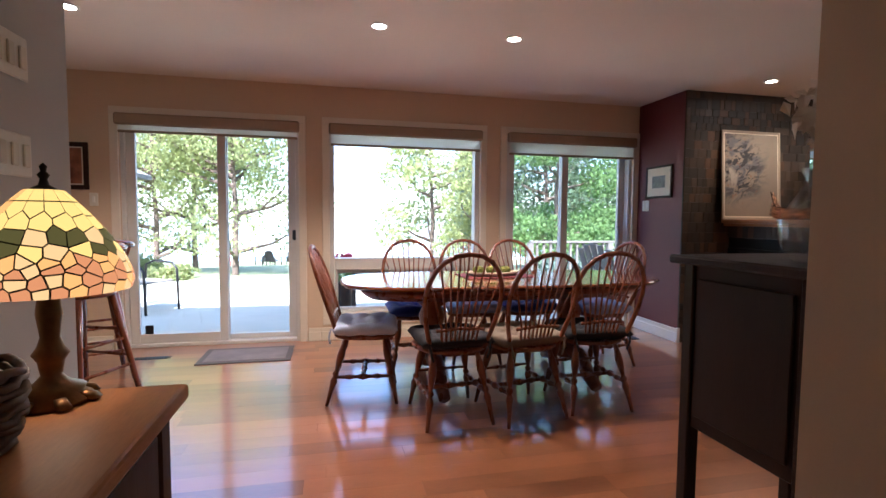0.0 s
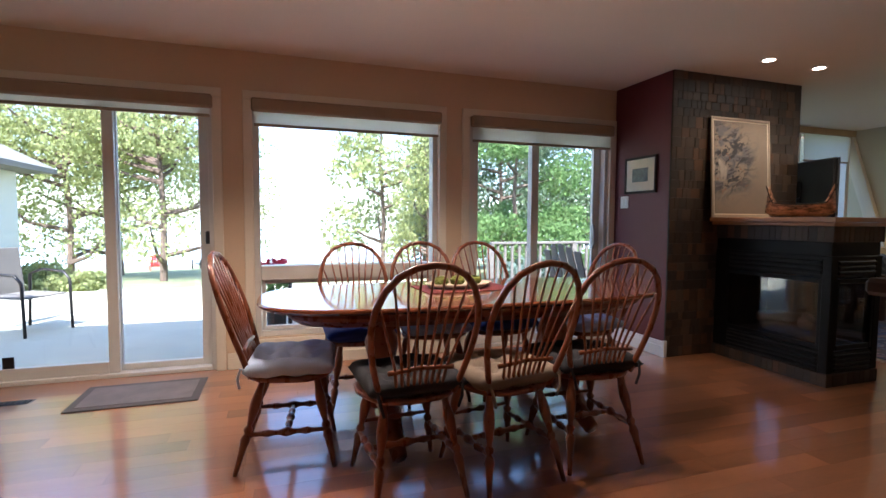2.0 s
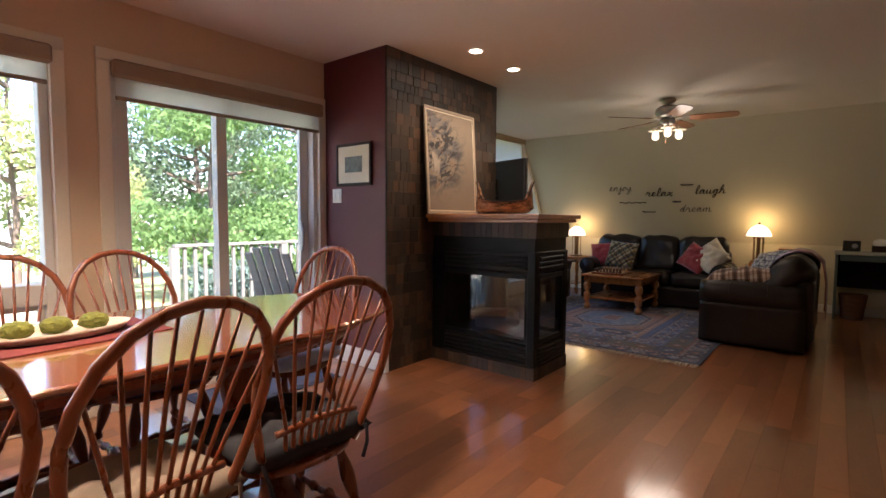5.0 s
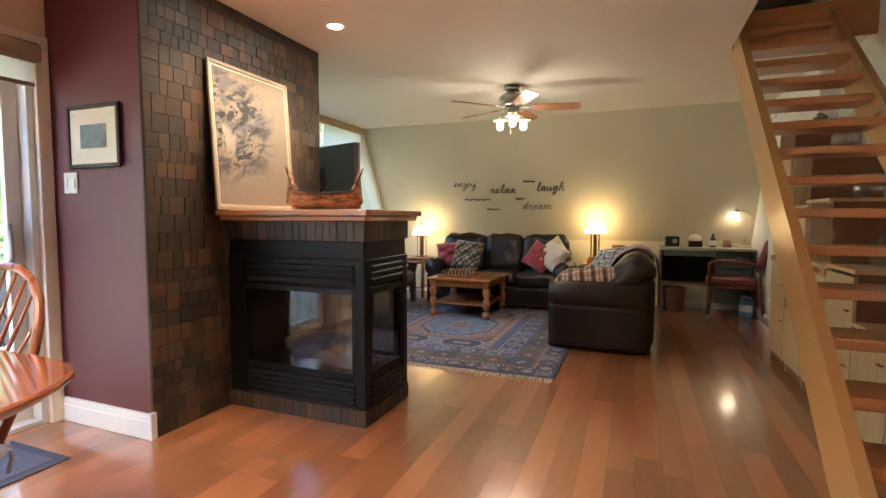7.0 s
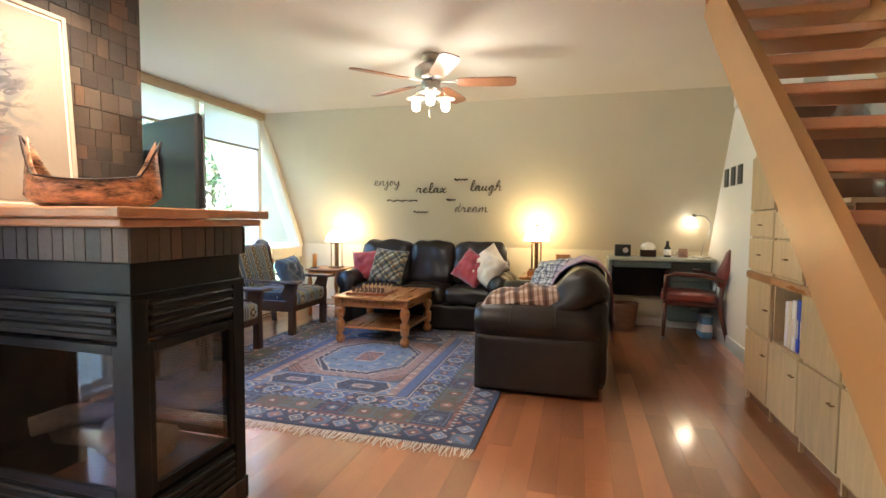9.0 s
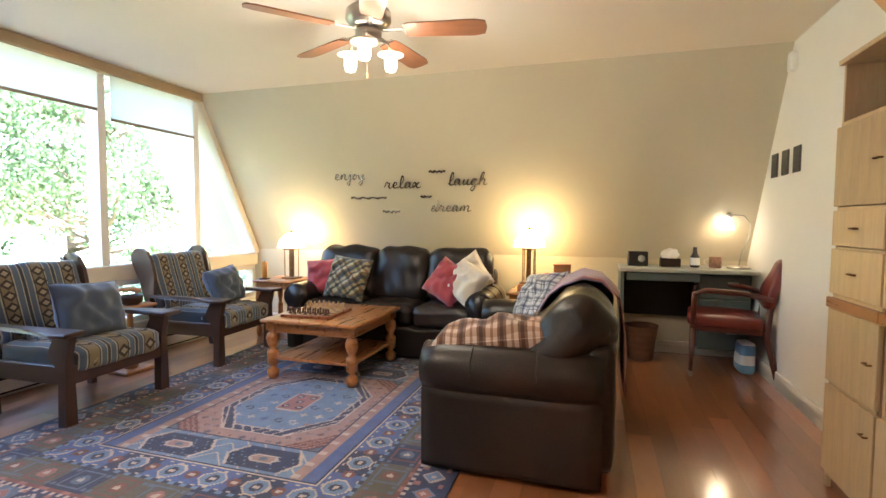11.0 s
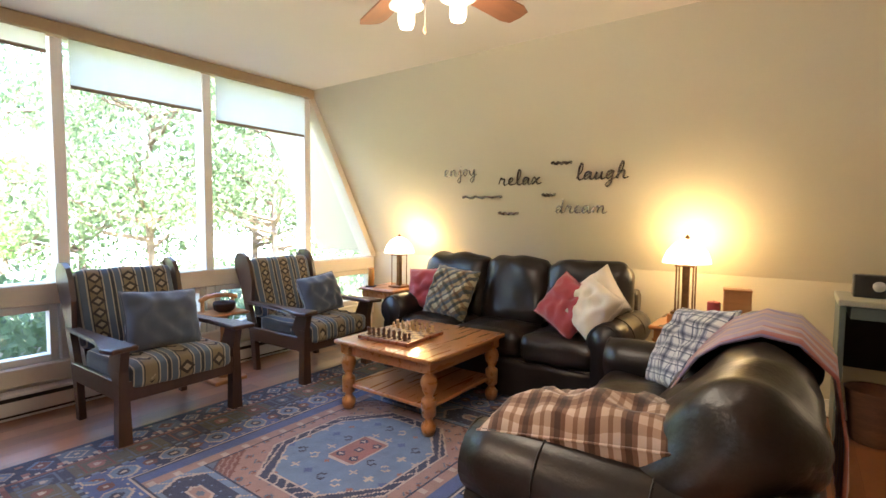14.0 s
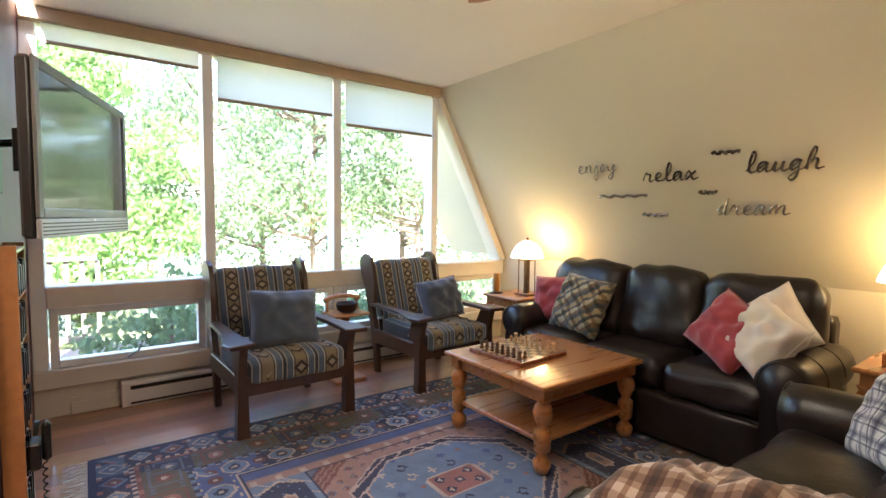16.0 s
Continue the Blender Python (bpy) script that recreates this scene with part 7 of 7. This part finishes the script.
def flowing(points, steps=5):
    """A smooth line through points."""
    pts = [Vector((x, y, 0)) for x, y in points]
    out = []
    for k in range(len(pts) - 1):
        a, b = pts[max(k - 1, 0)], pts[min(k + 2, len(pts) - 1)]
        for j in range(steps):
            t = j / steps
            p, q = pts[k], pts[k + 1]
            out.append(0.5 * (2 * p + (q - a) * t + (2 * a - 5 * p + 4 * q - b) * t * t + (3 * p - a - 3 * q + b) * t ** 3))
    return out + [pts[-1]]


def wall_word(text, y_left, y_right, z, material, tall=0.062, weight=0.0065):
    """A joined-up script word cut from metal, fixed flat to the sloping wall."""
    wide = (y_left - y_right) / sum(SCRIPT[c][0] for c in text)
    bm = bmesh.new()
    x = 0.0
    for k, c in enumerate(text):
        for stroke in SCRIPT[c][1]:
            pts = [Vector(((x + p.x) * wide + 0.30 * p.y * tall, p.y * tall, 0)) for p in flowing(stroke)]
            thick = [weight * (1.25 if i and pts[i].y < pts[i - 1].y else 0.75) for i in range(len(pts))]
            tube(pts, thick, 6, bm)
        x += SCRIPT[c][0]
    for v in bm.verts:
        v.co.z *= 0.5
    ob = link_mesh("wall_word", bm, material, None, True)
    ob.matrix_basis = on_slope(y_left, z) @ pose(0, 0, 0.004)
    return tagged(ob, "metal script word %s on the sloping wall" % text, "wall decoration", "words on the wall")


wall_word("enjoy", 4.47, 4.12, 1.645, bright)
wall_word("relax", 3.93, 3.54, 1.555, steel)
wall_word("laugh", 3.25, 2.86, 1.575, steel)
wall_word("dream", 3.47, 3.05, 1.325, bright)


def wall_bar(y_left, y_right, z, material):
    bm = bmesh.new()
    w = y_left - y_right
    pts = [(w * k / 12, 0.012 * math.sin(k * 1.9) * (1 - k / 16), 0.0) for k in range(13)]
    tube(pts, [0.010 if k % 3 else 0.014 for k in range(13)], 6, bm)
    ob = link_mesh("wall_word", bm, material)
    ob.matrix_basis = on_slope(y_left, z)
    tagged(ob, "small metal script word too fine to read", "wall decoration", "words on the wall")


wall_bar(4.33, 3.93, 1.46, bright)
wall_bar(3.42, 3.26, 1.70, steel)
wall_bar(3.55, 3.44, 1.466, steel)
wall_bar(4.00, 3.81, 1.32, bright)

# desk corner
teal = mat("grey_green_desk_paint", (0.10, 0.125, 0.115), 0.45, var=0.08, scale=4)
dk = thing("desk", "grey-green painted steel desk with drawers", "desk", pose(0, 0, 0))
part("desktop", box((8.57, 0.585, 0.795), (9.03, 1.66, 0.83), 0.006), mat("pale_desk_linoleum", (0.42, 0.42, 0.36), 0.4, var=0.06), dk)
part("left_panel", box((8.59, 1.62, 0), (9.02, 1.65, 0.794), 0.003), teal, dk)
# the panel's black stands in for the shade deep in the kneehole
part("modesty_panel", box((8.98, 0.60, 0.36), (9.0, 1.62, 0.794)), M["black"], dk, "back panel coloured black for the deep kneehole's shade")
part("pedestal", box((8.76, 0.60, 0.12), (8.979, 1.0, 0.794), 0.003), teal, dk)
for k in range(3):
    d = part("drawer", box((8.745, 0.61, 0.14 + 0.215 * k), (8.759, 0.99, 0.34 + 0.215 * k), 0.004), teal, dk)
    part("handle", box((8.732, 0.70, 0.27 + 0.215 * k), (8.7445, 0.78, 0.285 + 0.215 * k), 0.003), M["silver"], d)
part("pencil_drawer", box((8.60, 1.02, 0.72), (8.978, 1.60, 0.79), 0.003), teal, dk)
dz = 0.831
rd = thing("radio", "small black clock radio on the desk", "radio", pose(8.80, 1.50, dz, 0, 0, -90))
part("case", box((-0.085, -0.05, 0), (0.085, 0.05, 0.13), 0.006), M["plastic"], rd)
part("dial", lathe([(0.03, 0), (0.03, 0.006), (0.001, 0.008)], 18, m=pose(0.03, -0.05, 0.068, 90)), M["silver"], rd, smooth=True)
tx = thing("tissue_box", "wooden tissue box with white tissue", "tissue box", pose(8.80, 1.23, dz))
part("case", box((-0.06, -0.08, 0), (0.06, 0.08, 0.075), 0.004), M["darkwood"], tx)
part("tissue", pillow(0.10, 0.13, 0.09, pose(0, 0, 0.105, 0, 0, 30), n=8, wrinkle=0.8, seed=4), M["white_trim"], tx, smooth=True)
bt = thing("bottle", "dark bottle with a white label on the desk", "bottle", pose(8.80, 1.03, dz))
part("glass", lathe([(0.036, 0), (0.038, 0.01), (0.038, 0.09), (0.02, 0.125), (0.015, 0.16), (0.017, 0.175), (0.001, 0.176)], 14), M["plastic"], bt, smooth=True)
part("label", lathe([(0.0385, 0.02), (0.0395, 0.021), (0.0395, 0.084), (0.0385, 0.085)], 14, caps=(False, False)), M["white_trim"], bt)
mg = thing("mug", "brown patterned mug on the desk", "mug", pose(8.80, 0.87, dz))
part("cup", lathe([(0.045, 0), (0.05, 0.005), (0.05, 0.095), (0.045, 0.095), (0.042, 0.02), (0.001, 0.015)], 18), mat("brown_glaze", (0.28, 0.14, 0.09), 0.4, var=0.4, scale=25), mg, smooth=True)
part("handle", tube([(0.0, 0.05, 0.08), (0, 0.085, 0.07), (0, 0.085, 0.03), (0, 0.05, 0.02)], 0.007, 6), M["ivory"], mg, smooth=True)
dl = thing("desk_lamp", "lit nickel desk lamp with white cone shade", "desk lamp", pose(8.80, 0.69, dz))
part("base", lathe([(0.095, 0), (0.097, 0.008), (0.085, 0.018), (0.02, 0.024), (0.008, 0.03)], 24), M["metal"], dl, smooth=True)
part("stem", tube([(0, 0, 0.02), (0, -0.02, 0.14), (0, -0.07, 0.26), (0, -0.08, 0.38), (0, -0.03, 0.45), (0, 0.05, 0.46), (0, 0.09, 0.43)], 0.006, 8), M["metal"], dl, smooth=True)
dm = pose(0, 0.09, 0.44, 22, 0, 0)
part("shade", lathe([(0.022, 0.0), (0.03, -0.01), (0.085, -0.085), (0.081, -0.085), (0.026, -0.012)], 24, m=dm, caps=(False, False)), glow("lit_desk_shade", (1.0, 0.88, 0.72), 0.22), dl, "lit white cone shade", smooth=True)
part("socket", lathe([(0.014, 0.035), (0.02, 0.03), (0.024, 0.0), (0.001, -0.002)], 14, m=dm), M["metal"], dl, smooth=True)
d = bpy.data.lights.new("desk_bulb", "POINT")
d.energy, d.color, d.shadow_soft_size = 0.11, (1.0, 0.72, 0.42), 0.085
new("desk_bulb", d).matrix_world = pose(8.80, 0.78, dz + 0.33)

oc = thing("desk_chair", "oxblood leather office armchair with dark wooden frame", "chair", pose(8.50, 0.84, 0, 0, 0, 170) @ Matrix.Scale(1.08, 4))
redwood = mat("dark_red_mahogany", (0.09, 0.022, 0.014), 0.35, var=0.15, fine=40, stretch=(6, 6, 1), coat=0.2)
part("seat", soft_box((-0.24, -0.26, 0.38), (0.24, 0.22, 0.46), 8, 2.0, 0.02, 0.004), M["red_leather"], oc, smooth=True)
part("seat_frame", box((-0.225, -0.24, 0.345), (0.225, 0.21, 0.385), 0.006), redwood, oc)
bm = soft_box((-0.225, -0.035, 0.0), (0.225, 0.035, 0.36), 8, 5.0, 0.01, 0.004)
bmesh.ops.transform(bm, matrix=pose(0, 0.235, 0.53, -14), verts=bm.verts[:])
part("backrest", bm, M["red_leather"], oc, smooth=True)
for sx in (-1, 1):
    part("front_leg", tube([(sx * 0.21, -0.23, 0.0), (sx * 0.215, -0.22, 0.36)], [0.014, 0.022], 8), redwood, oc, smooth=True)
    part("foot_cap", lathe([(0.0155, 0.0), (0.016, 0.04)], 10, m=pose(sx * 0.21, -0.23, 0.0005)), M["metal"], oc)
    part("rear_leg", tube([(sx * 0.21, 0.31, 0.0), (sx * 0.205, 0.23, 0.36), (sx * 0.20, 0.26, 0.62)], [0.015, 0.024, 0.018], 8), redwood, oc, smooth=True)
    part("arm", tube([(sx * 0.235, 0.26, 0.60), (sx * 0.25, 0.10, 0.635), (sx * 0.255, -0.14, 0.645), (sx * 0.25, -0.22, 0.62), (sx * 0.235, -0.22, 0.40)], [0.017, 0.02, 0.022, 0.019, 0.017], 8), redwood, oc, smooth=True)
wb = thing("waste_basket", "round woven waste basket beside the desk", "waste basket", pose(8.72, 1.46, 0))
part("bin", lathe([(0.10, 0), (0.105, 0.01), (0.14, 0.30), (0.145, 0.31), (0.135, 0.30), (0.1, 0.02), (0.001, 0.015)], 20), mat("tan_wicker", (0.17, 0.08, 0.04), 0.8, var=0.3, fine=60, bump=0.8, stretch=(1, 1, 4)), wb, smooth=True)
for k in range(3):
    t = thing("photo_tile", "small dark photo tile on the white wall", "picture", pose(8.43 - 0.215 * k, 0.5605, 1.57), group="photo tiles on the wall")
    part("panel", box((-0.06, 0, 0), (0.06, 0.012, 0.18), 0.003), mat("dark_photo", (0.06, 0.055, 0.05), 0.5, var=0.7, scale=25, bump=0), t)
se = thing("motion_sensor", "white wall sensor below the ceiling", "sensor", pose(8.10, 0.5605, 2.28))
part("case", box((-0.035, 0, 0), (0.035, 0.05, 0.13), 0.015, seg=2), M["white_trim"], se)
bx = thing("paper_bag", "blue and white bag on the floor by the desk", "bag", pose(8.56, 0.68, 0))
part("bag", soft_box((-0.10, -0.06, 0.0), (0.10, 0.06, 0.26), 6, 9.0, 0.0, 0.015), striped("blue_white_bag", [(0.12, 0.28, 0.50), (0.7, 0.72, 0.75)], 2, 0.16, (0, 0.5)), bx, smooth=True)

# rug
RX0, RX1, RY0, RY1 = 5.38, 8.30, 2.48, 4.98
PAL = [mat("rug_" + n, (c[0] * 0.78, c[1] * 0.75, c[2] * 0.75), 0.95, var=0.18, scale=14, fine=300, bump=0.5, sheen=0.2) for n, c in (
    ("navy", (0.013, 0.021, 0.068)), ("blue", (0.058, 0.098, 0.25)), ("sky", (0.125, 0.195, 0.31)), ("rose", (0.27, 0.115, 0.10)), ("cream", (0.42, 0.35, 0.30)), ("rust", (0.15, 0.05, 0.038)), ("steel", (0.08, 0.115, 0.18)), ("olive", (0.08, 0.075, 0.055)), ("pink", (0.29, 0.185, 0.165)))]
NAVY, BLUE, SKY, ROSE, CREAM, RUST, STEEL, OLIVE, PINK = range(9)


def rug_border(e, along):
    """Tone of the three borders and their guard stripes at e cm from the edge."""
    if e < 3.2:
        return NAVY
    if e < 17:
        k, q, w = int(along // 15), along % 15 - 7.5, e - 10
        p = abs(q) + abs(w)
        if p < 1.6:
            return CREAM
        if p < 4.6:
            return (ROSE, SKY, RUST, STEEL)[k % 4]
        if p < 5.8:
            return CREAM if k % 2 else SKY
        if abs(q) > 5.6 and abs(w) > 4.6:
            return ROSE if k % 3 else CREAM
        return NAVY if k % 3 else STEEL
    if e < 19.2:
        return CREAM if int(along / 2.2) % 2 else NAVY
    if e < 21.4:
        return RUST if int(along / 4.4) % 3 else ROSE
    if e < 39:
        k, q, w = int(along // 22), along % 22 - 11, e - 30
        r = math.hypot(q, w)
        if max(abs(q), abs(w)) < 6.8 and max(abs(q), abs(w)) > 5.7:
            return STEEL if k % 2 else RUST
        if r < 1.6:
            return CREAM
        if r < 3.9:
            return (RUST, STEEL, ROSE)[k % 3]
        if abs(abs(q) - 9) < 1.2 and abs(abs(w) - 6) < 1.4:
            return STEEL
        return (OLIVE, NAVY, OLIVE)[k % 3]
    if e < 41.2:
        return SKY if int(along / 3.3) % 2 else NAVY
    if e < 58:
        q, w = along % 24 - 12, e - 49.5
        o = max(abs(q), abs(w), (abs(q) + abs(w)) / 1.36)
        if o < 1.4:
            return CREAM
        if o < 3.0:
            return NAVY
        if o < 5.6:
            return SKY
        if o < 6.7:
            return CREAM
        r = math.hypot(abs(q) - 12, w)
        if r < 1.4:
            return CREAM
        if r < 3.4:
            return RUST
        if abs(abs(w) - 7) < 0.7 and int(along / 2.2) % 3 == 0:
            return CREAM
        return BLUE if int(along // 24) % 3 else NAVY
    return CREAM if e < 59.3 else NAVY


def rug_tone(x, y, hx, hy):
    """Tone at x, y cm from the rug's middle, hx and hy being its half sizes."""
    u, v = abs(x), abs(y)
    e = min(hx - u, hy - v)
    if e < 60.5:
        return rug_border(e, (y + hy) if hx - u < hy - v else (x + hx))
    h = int(x * 3 + 700) * 7 + int(y * 3 + 700) * 13
    d = max(u / 56, v / 47, (u / 56 + v / 47) / 1.48)
    if u < 15 and v < 10 and u + v < 22:
        if u > 13.4 or v > 8.6:
            return CREAM
        spot = min(math.hypot(u, v), math.hypot(u - 8.5, v - 5))
        return CREAM if spot < 1.3 else (NAVY if spot < 2.5 else ROSE)
    if d < 0.74:
        k, m = int((x + 300) // 12), int((y + 300) // 10)
        q, w = (x + 300) % 12 - 6, (y + 300) % 10 - 5
        kind = (k * 5 + m * 3) % 7
        if kind in (0, 3) and (abs(q) < 0.8 or abs(w) < 0.8) and abs(q) + abs(w) < 3.2:
            return CREAM
        if kind in (1, 5) and abs(math.hypot(q, w) - 2.4) < 0.8 and q * w > -1.5:
            return NAVY if kind == 1 else CREAM
        if kind == 2 and abs(q) + abs(w) < 1.8:
            return ROSE
        if kind == 4 and abs(q) + abs(w) < 2.8:
            return BLUE
        return SKY
    if d < 0.76:
        return CREAM
    if d < 0.87:
        return CREAM if (u * 0.7 + v) % 6.6 < 1.2 else NAVY
    if d < 0.89:
        return CREAM
    if u < 58 and v < 49:
        corner = (58 - u) + (49 - v)
        if d > 0.98 and corner < 22:
            return STEEL if corner < 5 else (NAVY if corner < 7 else (RUST if (int(u / 1.4) + int(v / 1.4)) % 3 else PINK))
        q, w = (x + 300) % 8 - 4, (y + 300) % 8 - 4
        spot = abs(q) + abs(w)
        return RUST if spot < 1.3 else (STEEL if 1.9 < spot < 2.7 and h % 3 else PINK)
    if u < 59.4 and v < 50.4:
        return NAVY
    cu, cv = abs(u - 73), abs(v - 27)
    o = max(cu / 11.5, (cv + cu * 0.6) / 24)
    if o < 0.28:
        return PINK if o > 0.1 else STEEL
    if o < 0.36:
        return CREAM
    if o < 0.86:
        return SKY if h % 23 == 0 else NAVY
    if o < 0.94:
        return CREAM
    if v > 50.4:
        return CREAM if int((x + 300) / 3) % 4 == 0 and v < 55 else (PINK if v < 57 else BLUE)
    return CREAM if (u - v + 300) % 11 < 1.1 else (PINK if o > 1.5 else SKY)


def make_rug():
    r = thing("area_rug", "blue and rose oriental rug with medallion and fringe", "rug", pose(0, 0, 0))
    nx, ny = 266, 228
    dx, dy = (RX1 - RX0) / nx, (RY1 - RY0) / ny
    verts = [(RX0 + dx * i, RY0 + dy * j, 0.011 + 0.0012 * noise.noise(Vector((i * 0.065, j * 0.065, 0)))) for j in range(ny + 1) for i in range(nx + 1)]
    faces = [(j * (nx + 1) + i, j * (nx + 1) + i + 1, (j + 1) * (nx + 1) + i + 1, (j + 1) * (nx + 1) + i) for j in range(ny) for i in range(nx)]
    me = bpy.data.meshes.new("pile")
    me.from_pydata(verts, [], faces)
    for p in PAL:
        me.materials.append(p)
    for f in me.polygons:
        f.material_index = rug_tone(100 * dx * (f.index % nx - nx / 2 + 0.5), 100 * dy * (f.index // nx - ny / 2 + 0.5), 50 * (RX1 - RX0), 50 * (RY1 - RY0))
    pile = new("woven_field", me)
    pile.parent = r
    part("backing", box((RX0, RY0, 0.0005), (RX1, RY1, 0.009)), PAL[NAVY], r)
    bm = bmesh.new()
    rg = random.Random(5)
    for k in range(200):
        y = RY0 + (RY1 - RY0) * (k + 0.5) / 200
        l = rg.uniform(0.07, 0.11)
        tube([(RX0 + 0.002, y, 0.006), (RX0 - l * 0.5, y + rg.uniform(-0.012, 0.012), 0.005), (RX0 - l, y + rg.uniform(-0.02, 0.02), 0.0035)], [0.004, 0.003, 0.002], 4, bm)
    tagged(part("fringe", bm, M["white_cloth"], r), kind="stuff")


make_rug()

# ---------- floor boards, last ----------
def floor_boards():
    rg = random.Random(4)
    meshes = {}
    rest = bmesh.new()
    kept = 0
    for row in range(66):
        ya = -2.2 + row * 0.125
        yb = ya + 0.1243
        x0, x1 = (-4.2, 1.20) if ya < 0.2 else (-4.2, 9.0)
        if ya > 5.05:
            x0 = 5.15
        if ya > 5.78:
            break
        x = x0 - rg.uniform(0, 1.0)
        while x < x1:
            n = rg.choice((0.6, 0.9, 1.2, 1.5))
            a, b = max(x, x0), min(x + n - 0.0008, x1)
            x += n
            if b - a < 0.05:
                continue
            near = kept < 300 and 1.2 < ya < 4.7 and -0.6 < (a + b) / 2 < 7.2
            L = round(b - a, 4)
            if near and abs(L - (n - 0.0008)) < 1e-3:
                if L not in meshes:
                    bm = box((0, 0, -0.012), (L, 0.1243, 0.0))
                    me = bpy.data.meshes.new("plank")
                    bmesh.ops.recalc_face_normals(bm, faces=bm.faces[:])
                    bm.to_mesh(me)
                    bm.free()
                    me.materials.append(M["floor"])
                    meshes[L] = me
                ob = new("plank", meshes[L])
                ob.parent = floor_base
                ob.location = (a, ya, 0)
                kept += 1
            else:
                vs = [rest.verts.new(p) for p in ((a, ya, -0.012), (b, ya, -0.012), (b, yb, -0.012), (a, yb, -0.012), (a, ya, 0), (b, ya, 0), (b, yb, 0), (a, yb, 0))]
                for f in ((0, 3, 2, 1), (4, 5, 6, 7), (0, 1, 5, 4), (1, 2, 6, 5), (2, 3, 7, 6), (3, 0, 4, 7)):
                    rest.faces.new([vs[i] for i in f])
    tagged(part("planks", rest, M["floor_far"], floor_base), kind="stuff")


floor_boards()
